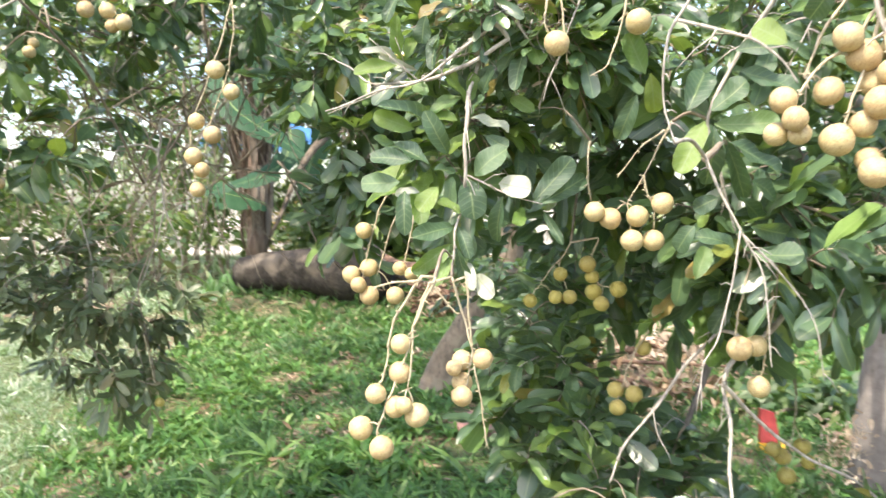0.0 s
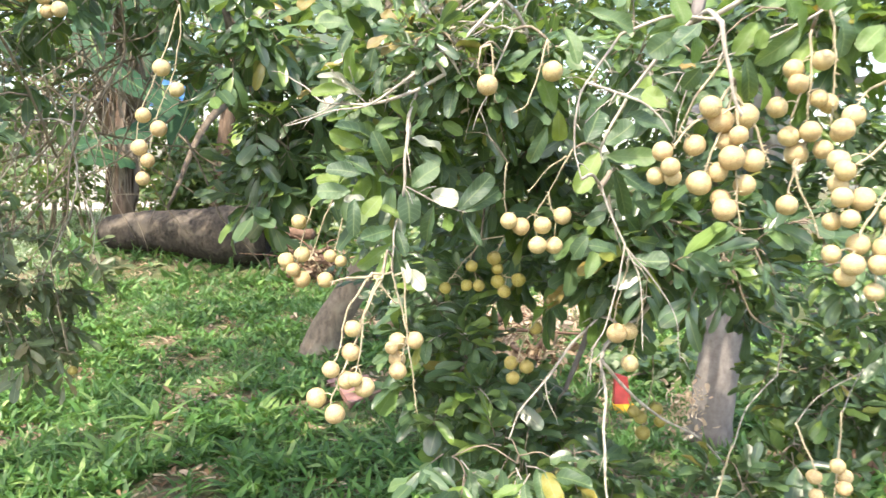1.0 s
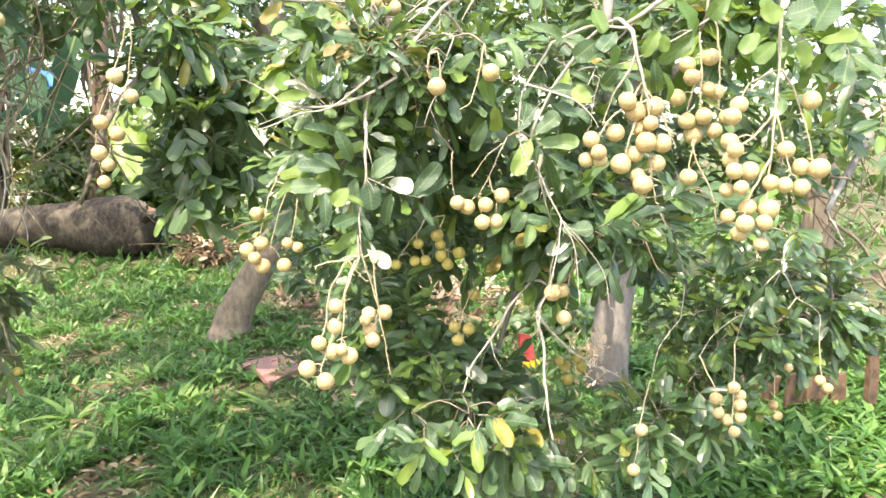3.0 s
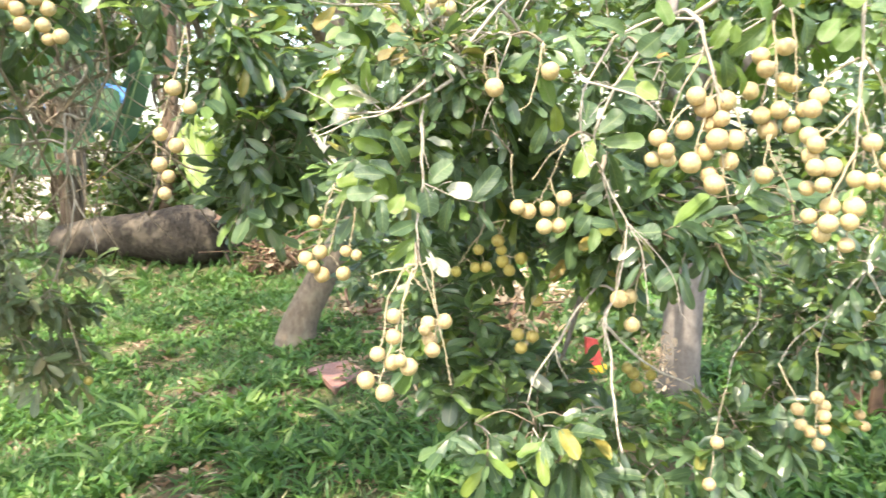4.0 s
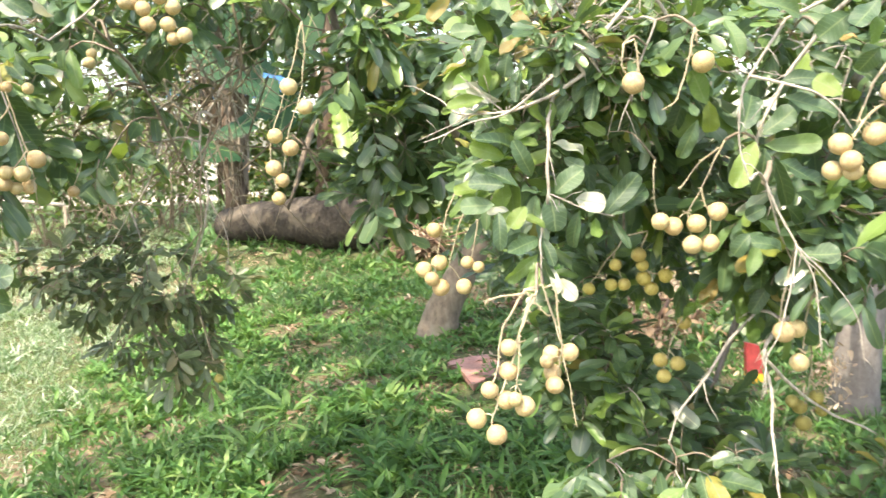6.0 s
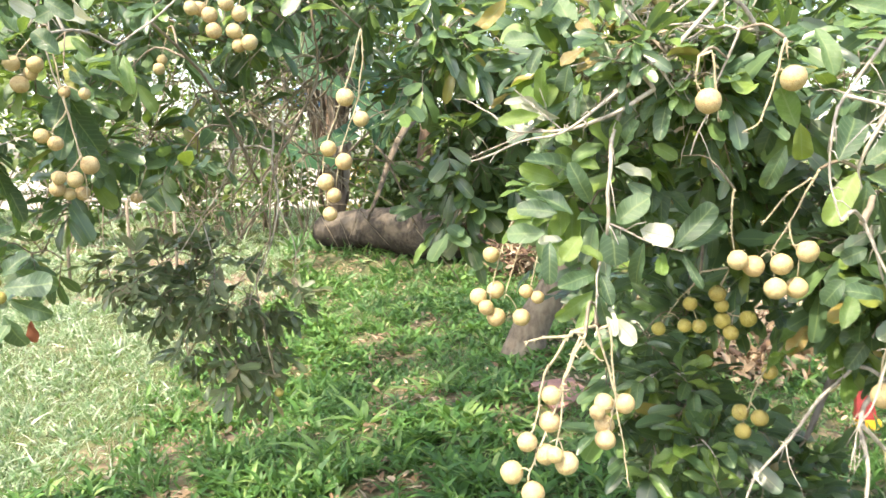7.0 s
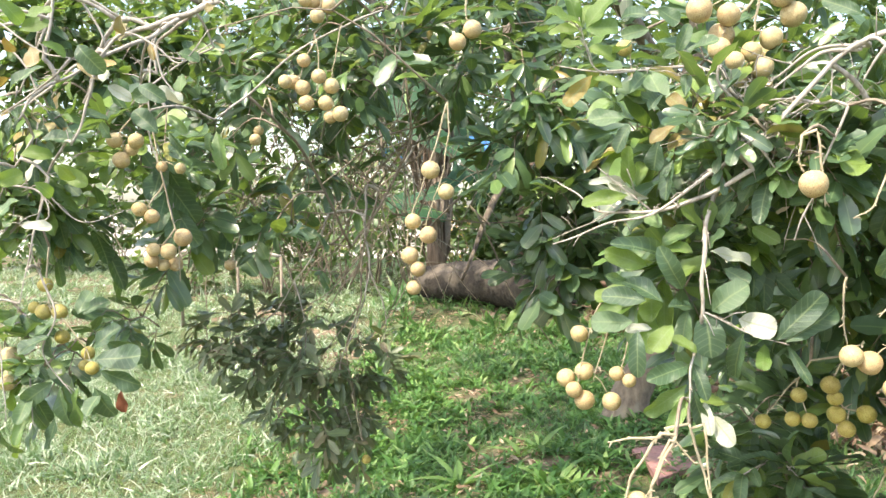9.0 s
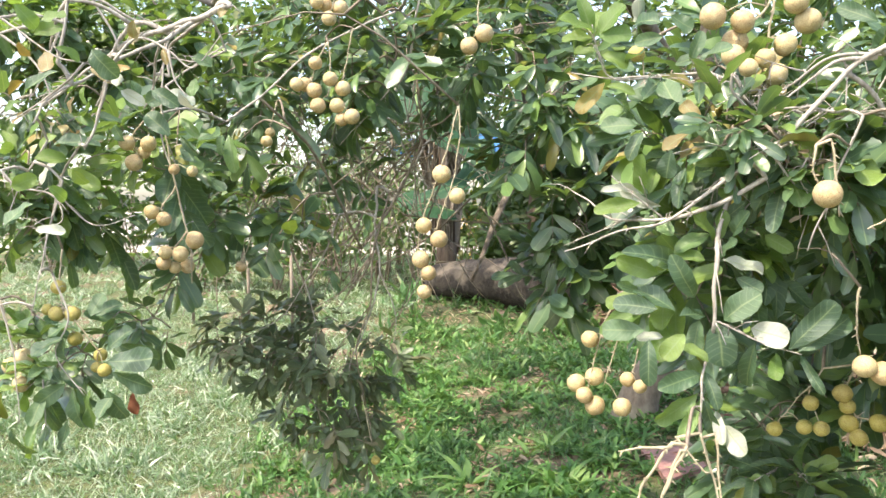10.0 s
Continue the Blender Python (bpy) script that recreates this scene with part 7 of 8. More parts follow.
bunch('F', [(0.550, 0.719, 1.355, 0.013), (0.531, 0.708, 1.338, 0.013), (0.645, 0.682, 1.360, 0.014), (0.533, 0.715, 1.302, 0.013), (0.529, 0.695, 1.290, 0.012), (0.533, 0.712, 1.274, 0.012), (0.614, 0.693, 1.289, 0.013), (0.527, 0.693, 1.259, 0.012), (0.558, 0.701, 1.258, 0.014), (0.585, 0.687, 1.241, 0.012), (0.607, 0.684, 1.237, 0.012), (0.639, 0.690, 1.263, 0.013), (0.637, 0.685, 1.233, 0.013), (0.653, 0.668, 1.261, 0.015), (0.555, 0.698, 1.205, 0.013), (0.585, 0.689, 1.202, 0.015), (0.529, 0.712, 1.230, 0.011), (0.535, 0.687, 1.235, 0.011), (0.528, 0.706, 1.192, 0.011), (0.538, 0.679, 1.183, 0.013), (0.567, 0.674, 1.184, 0.012), (0.540, 0.695, 1.167, 0.012), (0.572, 0.686, 1.151, 0.011)],
      [[(0.607, 0.705, 1.404), (0.596, 0.699, 1.339), (0.586, 0.691, 1.267), (0.578, 0.684, 1.211), (0.572, 0.681, 1.179)], [(0.607, 0.706, 1.412), (0.626, 0.696, 1.372), (0.641, 0.684, 1.316), (0.648, 0.675, 1.268)], [(0.596, 0.699, 1.343), (0.563, 0.702, 1.307), (0.543, 0.705, 1.290), (0.538, 0.702, 1.258)], [(0.599, 0.699, 1.348), (0.606, 0.690, 1.300), (0.613, 0.682, 1.252)], [(0.586, 0.692, 1.275), (0.557, 0.692, 1.226), (0.541, 0.690, 1.186)], [(0.599, 0.707, 1.404), (0.564, 0.714, 1.387), (0.548, 0.714, 1.362)]], 'large spreading bunch of tan longans', r=0.0028)
bunch('F', [(0.748, 0.975, 0.829, 0.012), (0.714, 0.982, 0.809, 0.012), (0.763, 0.976, 0.811, 0.012), (0.751, 0.958, 0.799, 0.012), (0.708, 0.964, 0.786, 0.011), (0.734, 0.974, 0.766, 0.011), (0.753, 0.958, 0.774, 0.011), (0.740, 0.958, 0.747, 0.011)],
      [[(0.752, 0.983, 0.916), (0.748, 0.976, 0.863), (0.743, 0.968, 0.799), (0.739, 0.963, 0.756)], [(0.684, 0.997, 0.893), (0.709, 0.981, 0.830), (0.724, 0.971, 0.788)]], 'low bunch of small cream longans')
bunch('F', [(0.563, 0.998, 0.756, 0.012), (0.544, 0.992, 0.681, 0.012)],
      [[(0.590, 1.015, 0.849), (0.568, 1.009, 0.774), (0.551, 1.001, 0.688)]], 'two small longans low on a twig')
bunch('F', [(1.059, 1.099, 0.779, 0.012), (1.064, 1.081, 0.766, 0.012), (0.957, 1.120, 0.727, 0.011), (0.956, 1.104, 0.708, 0.011), (0.988, 1.116, 0.809, 0.011)],
      [[(1.060, 1.107, 0.877), (1.056, 1.097, 0.805), (1.064, 1.091, 0.775)], [(0.965, 1.129, 0.863), (0.958, 1.120, 0.791), (0.954, 1.111, 0.718)]], 'scattered small longans under the leaves')
for key in NETS:
    finish_tree(key)

# ---- fallen log ----


def fallen_log(a, b, r0, r1):
    a, b = np.array(a), np.array(b)
    ob = empty("fallen_log", a, "thick dark grey fallen log with rough bark lying in grass", "log")
    rings, sides = 170, 36
    d = (b - a) / np.linalg.norm(b - a)
    s = np.cross(d, (0, 0, 1))
    s /= np.linalg.norm(s)
    u = np.cross(s, d)
    v, f = [], []
    for i in range(rings):
        k = i / (rings - 1)
        c = a + (b - a) * k + np.array((0, 0, 0.05 * math.sin(3 * k)))
        r = float(np.interp(k, (0, 0.05, 0.35, 0.6, 0.75, 0.87, 0.95, 1.0), (0.85 * r0, 0.95 * r0, 1.12 * r0, 0.84 * r1, r1, 0.95 * r1, 0.72 * r1, 0.35 * r1)))
        for j in range(sides):
            w = 2 * math.pi * j / sides
            q = Vector((4 * k, math.cos(w) * 1.5, math.sin(w) * 1.5))
            rr = r * (1 + 0.10 * noise.noise(q) + 0.05 * noise.noise(q * 4) + 0.045 * abs(math.sin(118 * k + 5 * noise.noise(q * 1.5))) * (0.6 + noise.noise(q * 3)))
            v.append(tuple(c - a + rr * (math.cos(w) * s + math.sin(w) * u)))
    for i in range(rings - 1):
        for j in range(sides):
            j2 = (j + 1) % sides
            f.append((i * sides + j, i * sides + j2, (i + 1) * sides + j2, (i + 1) * sides + j))
    f.append(tuple(range(sides)))
    f.append(tuple((rings - 1) * sides + j for j in range(sides))[::-1])
    link_mesh("bark", v, f, M_LOG, ob)
    rng = random.Random(4)
    for k in range(9):
        q = b - d * 0.12 + s * rng.uniform(-0.2, 0.2) + u * rng.uniform(-0.2, 0.15)
        e = q + d * rng.uniform(0.15, 0.45) + np.array((rng.uniform(-0.2, 0.2), rng.uniform(-0.3, 0.1), rng.uniform(-0.3, 0.2)))
        Tubes().add(smooth_line([q, 0.5 * (q + e) + np.array((0, 0, rng.uniform(-0.08, 0.08))), e], 4), rng.uniform(0.02, 0.05), 0.008, 7, 0.15, rng).link("root", M_LOG, ob, "", a)


def brush_pile(at, rad, twigs, leaves, seed, label, mat=M_DRY):
    """Dead twigs, roots and leaves heaped on the ground."""
    rng = random.Random(seed)
    at = np.array(at)
    ob = empty("brush_pile", (at[0], at[1], ground_z(at[0], at[1])), label, "brush pile")
    o = np.array(ob.location)
    tb, frames = Tubes(), []
    for k in range(twigs):
        p = at + np.array([rng.uniform(-0.9, 0.9) * q for q in rad])
        e = p + np.array((rng.gauss(0, 0.9) * rad[0], rng.gauss(0, 0.5) * rad[1], rng.gauss(-0.3, 0.8) * rad[2]))
        m = 0.5 * (p + e) + np.array([rng.gauss(0, 0.05) for _ in range(3)])
        r = rng.uniform(0.006, 0.028)
        tb.add(smooth_line([p, m, e], 3), r, 0.4 * r, 5, 0.15, rng)
    tb.link("twig_tangle", M_RUST, ob, "red-brown rotten twigs", o)["kind"] = "stuff"
    for k in range(leaves):
        p = at + np.array([rng.gauss(0, 0.5) * q for q in rad])
        p[2] = max(p[2], ground_z(p[0], p[1]) + 0.01)
        frames.append((p - o, leaf_frame([rng.gauss(0, 1) for _ in range(3)], (rng.gauss(0, 0.6), rng.gauss(-0.2, 0.6), 1)), rng.uniform(0.04, 0.11), rng.uniform(0.6, 1.0)))
    mass("dead_leaves", LEAF_SMALL, frames, mat, ob, "dry leaves with sunlight put into their colour" if mat is not M_DRY else "brown dead leaves")


def stick(pts, r, label, name="fallen_stick", category="stick", mat=None):
    tb = Tubes().add(smooth_line(pts, 4), r, r * 0.6, 7, 0.1, random.Random(2))
    ob = tb.link(name, mat or M_TWIG, None, "", pts[0])
    ob.location = pts[0]
    return tagged(ob, label, category)


# ---- banana plants ----


def banana_leaf(parent, base, mid, tip, width, mat, at, seed, label=""):
    rng = random.Random(seed)
    line = smooth_line([base, mid, tip], 12)
    n = len(line)
    v, f, acr = [], [], []
    cols = 9
    for i, q in enumerate(line):
        d = line[min(i + 1, n - 1)] - line[max(i - 1, 0)]
        d /= np.linalg.norm(d)
        s = np.cross(d, (0, -0.55, 0.85))
        s /= np.linalg.norm(s)
        u = np.cross(s, d)
        k = i / (n - 1)
        w = width * min(1, 4.0 * k + 0.25) * min(1, 3.5 * (1 - k) + 0.08) * 0.5
        for c in range(cols):
            e = c / (cols - 1) * 2 - 1
            jag = 1 + (rng.uniform(-0.08, 0.05) if abs(e) == 1 else 0)
            v.append(tuple(q - at + s * e * w * jag + u * (0.25 * w * abs(e) - 0.35 * w * e * e + 0.02 * width * math.sin(1.9 * i) * abs(e))))
            acr.append(abs(e) * 2.0)
    for i in range(n - 1):
        for c in range(cols - 1):
            if rng.random() < 0.05 and c in (0, 1, 6, 7):
                continue
            a = i * cols + c
            f.append((a, a + 1, a + cols + 1, a + cols))
    blade = link_mesh("leaf", v, f, mat, parent, label, attr=acr)
    Tubes().add([q - at + np.array((0, 0, -0.01)) for q in line], 0.022, 0.006, 6).link("midrib", mat, blade)


def banana(base, top, r, leaves, dead, label):
    base, top = np.array(base), np.array(top)
    ob = empty("banana_plant", base, label, "banana plant", "banana plants")
    rng = random.Random(int(r * 1000) + len(leaves))
    tb = Tubes().add(smooth_line([base, 0.5 * (base + top) + np.array((0.03, 0, 0)), top], 6), r, r * 0.7, 16, 0.06, rng)
    tb.link("stem", M_BANANA_STEM, ob, "", base)
    for k, (mid, tip, w, mat, *start) in enumerate(leaves):
        banana_leaf(ob, np.array(start[0]) if start else top, np.array(mid), np.array(tip), w, mat, base, k + 1)
    # crown of broad leaves overhead, unseen, added to cast shade
    for k in range(6 if r > 0.125 else 4):
        w = 0.5 + k * 6.28 / (6 if r > 0.125 else 4)
        out = np.array((math.cos(w), math.sin(w), 0))
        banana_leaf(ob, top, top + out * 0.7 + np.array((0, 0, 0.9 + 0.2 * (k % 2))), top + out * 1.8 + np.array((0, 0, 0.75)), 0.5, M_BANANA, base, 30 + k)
    # dead sheaths hanging against the stem
    frames = []
    for k in range(dead):
        w = rng.uniform(0, 6.28)
        z = rng.uniform(0.2, 1.0)
        q = base + (top - base) * z + np.array((math.cos(w), math.sin(w), 0)) * r * (0.95 + (0.9 * rng.random() if z > 0.5 else 0))
        frames.append((q - base, leaf_frame((0.25 * math.cos(w), 0.25 * math.sin(w), -1), (math.cos(w), math.sin(w), 0.2)), rng.uniform(0.4, 1.0), rng.uniform(0.08, 0.25)))
    mass("dead_leaves", LEAF_FAR, frames, M_SHEATH, ob, "brown dead leaf sheaths")


M_SHEATH = leaf_material("dead_sheath", [(0.0, (0.10, 0.075, 0.06)), (0.5, (0.22, 0.175, 0.145)), (1.0, (0.40, 0.34, 0.28))], per="island", rough=0.85, thin=0.1, glow=(0.3, 0.22, 0.14), vein=False, spec=0.2)
# shade put into the dark banana green, sunlight into the lime copy
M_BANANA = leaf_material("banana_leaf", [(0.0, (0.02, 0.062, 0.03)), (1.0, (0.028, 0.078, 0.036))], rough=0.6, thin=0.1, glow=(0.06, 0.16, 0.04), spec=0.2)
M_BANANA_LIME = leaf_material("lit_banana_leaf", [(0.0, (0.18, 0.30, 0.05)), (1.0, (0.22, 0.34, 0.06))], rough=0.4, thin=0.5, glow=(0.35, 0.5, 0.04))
M_BANANA_DEAD = leaf_material("yellow_banana_leaf", [(0.0, (0.55, 0.38, 0.10)), (1.0, (0.62, 0.45, 0.14))], rough=0.6, thin=0.4, glow=(0.6, 0.42, 0.08))

# ---- distance ----


def shrub(name, at, rad, n, size, label, seed, mat=None, hollow=0.3, category="shrub"):
    rng = random.Random(seed)
    at = np.array(at)
    ob = empty(name, (at[0], at[1], ground_z(at[0], at[1])), label, category)
    o = np.array(ob.location)
    tb, frames = Tubes(), []
    for k in range(5):
        e = at + np.array([rng.uniform(-0.7, 0.7) * q for q in rad])
        tb.add(smooth_line([o + (rng.uniform(-0.1, 0.1), rng.uniform(-0.1, 0.1), -0.05), 0.5 * (o + e) + (rng.uniform(-0.2, 0.2), 0, 0.1), e], 4), 0.016, 0.004, 6)
    tb.link("stem_tangle", M_TWIG_SHADE, ob, "", o)
    while len(frames) < n:
        c = np.array([rng.gauss(0, 0.45) for _ in range(3)])
        if c @ c > 1:
            continue
        c[2] *= 1.7 if c[2] < 0 and category == "shrub" else 1.0
        p = at + c * rad
        if p[2] < o[2] + 0.03:
            continue
        if noise.noise(Vector(p * 1.6)) < hollow - 0.5:
            continue
        for _ in range(5):
            q = p + np.array([rng.gauss(0, 0.07) for _ in range(3)])
            frames.append((q - o, leaf_frame((rng.gauss(0, 1), rng.gauss(0, 1), rng.gauss(-0.3, 0.5)), (rng.gauss(0, 0.5), rng.gauss(-0.3, 0.5), 1)), size * rng.uniform(0.6, 1.3), rng.uniform(0.7, 1.1)))
    mass("foliage", LEAF_FAR, frames, mat or M_FAR_LEAF, ob)
    return ob


def slab(name, corners, thick, mat, label, category, kind=""):
    """A quadrilateral sheet with thickness, gently creased."""
    a, b, c, d = [Vector(q) for q in corners]
    nrm = (b - a).cross(d - a).normalized()
    bm = bmesh.new()
    n = 10
    grid = {}
    for i in range(n + 1):
        for j in range(n + 1):
            s, t = i / n, j / n
            p = (a * (1 - s) + b * s) * (1 - t) + (d * (1 - s) + c * s) * t
            p += nrm * 0.06 * thick / 0.02 * 0.3 * noise.noise(p * 4)
            grid[i, j] = (bm.verts.new(p - a + nrm * thick / 2), bm.verts.new(p - a - nrm * thick / 2))
    for i in range(n):
        for j in range(n):
            for k in (0, 1):
                q = [grid[i, j][k], grid[i + 1, j][k], grid[i + 1, j + 1][k], grid[i, j + 1][k]]
                bm.faces.new(q if k == 0 else q[::-1])
    rim = [(i, 0) for i in range(n)] + [(n, j) for j in range(n)] + [(i, n) for i in range(n, 0, -1)] + [(0, j) for j in range(n, 0, -1)]
    for p, q in zip(rim, rim[1:] + rim[:1]):
        bm.faces.new((grid[p][0], grid[p][1], grid[q][1], grid[q][0]))
    me = bpy.data.meshes.new(name)
    bm.to_mesh(me)
    bm.free()
    me.materials.append(mat)
    ob = new(name, me)
    ob.location = a
    return tagged(ob, label, category, kind=kind)


def shelter(a, b, depth, low, high):
    """A blue tarpaulin stretched over four thin posts."""
    a, b = Vector(a), Vector(b)
    ob = empty("tarpaulin_shelter", (a.x, a.y, ground_z(a.x, a.y)), "blue tarpaulin shelter on thin posts behind the bananas", "shelter")
    o = Vector(ob.location)
    for q, h in ((a, low), (b, low), (a + Vector((0, depth, 0)), high), (b + Vector((0, depth, 0)), high)):
        g = ground_z(q.x, q.y)
        Tubes().add([(q.x, q.y, g - 0.1), (q.x, q.y, h)], 0.035, 0.03, 8).link("post", M_TRUNK_BROWN, ob, "", o)
    v, f, n = [], [], 24
    for k in (0, 1):
        for i in range(n + 1):
            for j in range(n + 1):
                u, w = i / n, j / n
                p = a.lerp(b, u) + Vector((0, depth * w, 0))
                z = low + (high - low) * w - 0.12 * math.sin(math.pi * u) * math.sin(math.pi * w) + 0.05 * noise.noise(Vector((p.x * 3, p.y * 3, 0)))
                v.append(tuple(Vector((p.x, p.y, z + 0.02 - 0.006 * k)) - o))
    m = (n + 1) ** 2
    for i in range(n):
        for j in range(n):
            q = (i * (n + 1) + j, (i + 1) * (n + 1) + j, (i + 1) * (n + 1) + j + 1, i * (n + 1) + j + 1)
            f += [q, tuple(m + k for k in q[::-1])]
    link_mesh("tarpaulin", v, f, M_BLUE, ob, "crumpled bright blue sheet")


def rail_fence(pts, r):
    ob = empty("rail_fence", (pts[0][0], pts[0][1], ground_z(pts[0][0], pts[0][1])), "low grey rail on short stakes in the grass", "fence")
    o = Vector(ob.location)
    Tubes().add(smooth_line(pts, 4), r, r, 7, 0.1, random.Random(2)).link("rail", M_TWIG, ob, "", o)
    for q in pts:
        Tubes().add([(q[0], q[1], ground_z(q[0], q[1]) - 0.05), (q[0], q[1], q[2])], r, r * 0.9, 7).link("stake", M_TWIG_SHADE, ob, "", o)


def plank_edging(a, b, n, high):
    """Short weathered boards set upright in the soil."""
    a, b = Vector(a), Vector(b)
    rng = random.Random(6)
    ob = empty("plank_edging", a, "row of rotten red-brown boards standing in the soil", "edging")
    for k in range(n):
        p = a.lerp(b, (k + 0.5) / n) + Vector((rng.uniform(-0.02, 0.02), rng.uniform(-0.05, 0.05), 0))
        bm = bmesh.new()
        bmesh.ops.create_cube(bm, size=1)
        w, h = (b - a).length / n * rng.uniform(0.7, 1.0), high * rng.uniform(0.6, 1.15)
        bmesh.ops.scale(bm, vec=(w, 0.022, h), verts=bm.verts)
        bmesh.ops.subdivide_edges(bm, edges=bm.edges, cuts=2)
        for v in bm.verts:
            v.co += Vector((0, 0.01, 0.03)) * noise.noise(v.co * 9 + Vector((k, 0, 0)))
            v.co.z += h / 2 - 0.06
        bm.transform(Euler((rng.uniform(-0.2, 0.2), rng.uniform(-0.12, 0.12), rng.uniform(-0.3, 0.3))).to_matrix().to_4x4())
        me = bpy.data.meshes.new("plank")
        bm.to_mesh(me)
        bm.free()
        me.materials.append(M_RUST)
        o = new("plank", me)
        o.parent, o.location = ob, Vector((p.x, p.y, ground_z(p.x, p.y))) - a


def dry_tuft(key, at, rad, n, size, seed, label):
    """Withered flower sprays and dead leaves caught in the foliage."""
    rng = random.Random(seed)
    net = NETS[key]
    frames = []
    for _ in range(n):
        p = np.array(at) + np.array([rng.gauss(0, 0.5) * q for q in rad])
        frames.append((p - net["base"], leaf_frame([rng.gauss(0, 1) for _ in range(3)], [rng.gauss(0, 1) for _ in range(3)]), size * rng.uniform(0.6, 1.3), rng.uniform(0.6, 1.1)))
    mass("withered_leaves", LEAF_SMALL, frames, M_DRY_PALE, net["ob"], label)


def weed_plant(at, size, seed):
    """A broad-bladed weed: a loose rosette of arching leaves."""
    rng = random.Random(seed + 40)
    x, y = at
    ob = empty("weed_plant", (x, y, ground_z(x, y)), "light green broad-bladed weed in the grass", "weed", "broad-bladed weeds")
    for k in range(11):
        w = k * 2.4 + rng.uniform(-0.3, 0.3)
        up = rng.uniform(0.3, 1.6)
        out = np.array((math.cos(w), math.sin(w), up))
        key = ("blade", k % 3)
        if key not in leaf_meshes:
            v, f, a = leaf_arrays(LANCE, 0.17, 0.5, (0.5, 0.8, 0.3)[k % 3], 0.02, k, 1)
            me = bpy.data.meshes.new("blade")
            me.from_pydata([tuple(q) for q in v], [], f)
            me.polygons.foreach_set("use_smooth", [True] * len(me.polygons))
            me.materials.append(M_WEED)
            leaf_meshes[key] = me
        o = new("blade", leaf_meshes[key])
        o.parent = ob
        m = leaf_frame(out, (-math.cos(w) * up, -math.sin(w) * up, 1.2))
        o.matrix_basis = Matrix.LocRotScale(Vector((0, 0, -0.01)), Matrix(m.tolist()).to_quaternion(), Vector((1, 1, 1)) * size * rng.uniform(0.7, 1.3))


M_WEED = leaf_material("weed_blade", [(0.0, (0.10, 0.20, 0.045)), (1.0, (0.17, 0.28, 0.07))], rough=0.45, thin=0.35, glow=(0.25, 0.45, 0.06), vein=False)
fallen_log((-2.705, 9.105, 0.457), (-0.856, 8.533, 0.453), 0.2, 0.33)
stick([(-0.992, 8.581, 0.633), (-0.752, 8.407, 0.575), (-0.373, 8.102, 0.578)], 0.09, 'broken red-brown root stump at the end of the log', 'broken_root', 'root', M_RUST)
brush_pile((-0.352, 8.149, 0.226), (0.3, 0.2, 0.2), 60, 420, 61, 'heap of red-brown roots and dead leaves beside the log')
brush_pile((0.719, 5.772, 0.098), (0.55, 0.3, 0.1), 14, 420, 62, 'low heap of dry twigs and leaves under the trees')
brush_pile((1.009, 4.685, 0.12), (0.5, 0.3, 0.1), 10, 360, 63, 'scattered dead branches and leaves in deep shade')
# sunlit litter, its brightness given by the lighter leaf colour
brush_pile((1.62, 6.4, 0.09), (0.5, 0.7, 0.12), 6, 700, 64, 'spread of dry leaves with sunlight in their pale colour under the trees', M_DRY_PALE)
banana((-2.806, 10.123, 0.507), (-2.905, 10.532, 3.848), 0.135, [((-2.856, 9.104, 2.554), (-1.862, 8.912, 1.782), 0.42, M_BANANA), ((-2.162, 9.359, 1.943), (-2.954, 8.697, 1.333), 0.36, M_BANANA), ((-2.432, 9.362, 3.398), (-2.507, 9.205, 2.386), 0.38, M_BANANA), ((-2.958, 9.741, 1.366), (-3.331, 9.595, 1.465), 0.62, M_BANANA, (-2.682, 10.102, 1.273))], 150, 'banana plant with shaggy brown sheaths and broad hanging leaves')
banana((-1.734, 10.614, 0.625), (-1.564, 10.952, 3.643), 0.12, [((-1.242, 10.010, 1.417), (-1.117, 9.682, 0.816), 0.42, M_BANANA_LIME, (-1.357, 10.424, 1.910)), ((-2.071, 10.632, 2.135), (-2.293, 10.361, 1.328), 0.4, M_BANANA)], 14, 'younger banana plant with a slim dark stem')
shrub('shrub', (-1.684, 11.562, 0.971), (1.3, 0.8, 0.9), 1400, 0.12, 'dark leafy shrub behind the banana plants', 21)
shrub('shrub', (-5.801, 13.038, 1.748), (1.6, 0.8, 1.0), 1200, 0.12, 'dense dark shrub at the orchard edge', 22)
shrub('shrub', (-5.651, 10.859, 2.157), (1.4, 0.8, 1.0), 495, 0.12, 'loose shrub with gaps of bright light', 23, hollow=0.5)
shrub('shrub', (-12.172, 13.432, 2.228), (2.2, 1.0, 1.3), 1300, 0.13, 'tall thick shrub in shade', 24)
shrub('shrub', (3.091, 9.167, 0.378), (2.2, 1.0, 1.2), 1800, 0.13, 'dark shrub behind the grey trunk', 25)
shrub('shrub', (5.405, 6.036, 0.841), (2.2, 1.0, 1.6), 1800, 0.13, 'tangled shrub with dry twigs', 26)
# two shrubs in the lit lime colour, for sunlit growth behind
shrub('shrub', (-2.042, 11.999, 1.500), (0.8, 0.4, 0.9), 420, 0.16, 'yellow-green shrub with sunlight put into its colour behind the banana stems', 92, M_BANANA_LIME, hollow=0.35)
shrub('shrub', (-1.213, 11.222, 1.201), (0.6, 0.4, 0.7), 260, 0.16, 'lime-green shrub with sunlight put into its colour behind the log', 93, M_BANANA_LIME, hollow=0.35)
shrub('far_tree', (-5.166, 25.186, 5.303), (4, 2, 3), 3500, 0.25, 'leafy trees beyond the orchard', 27, category='tree')
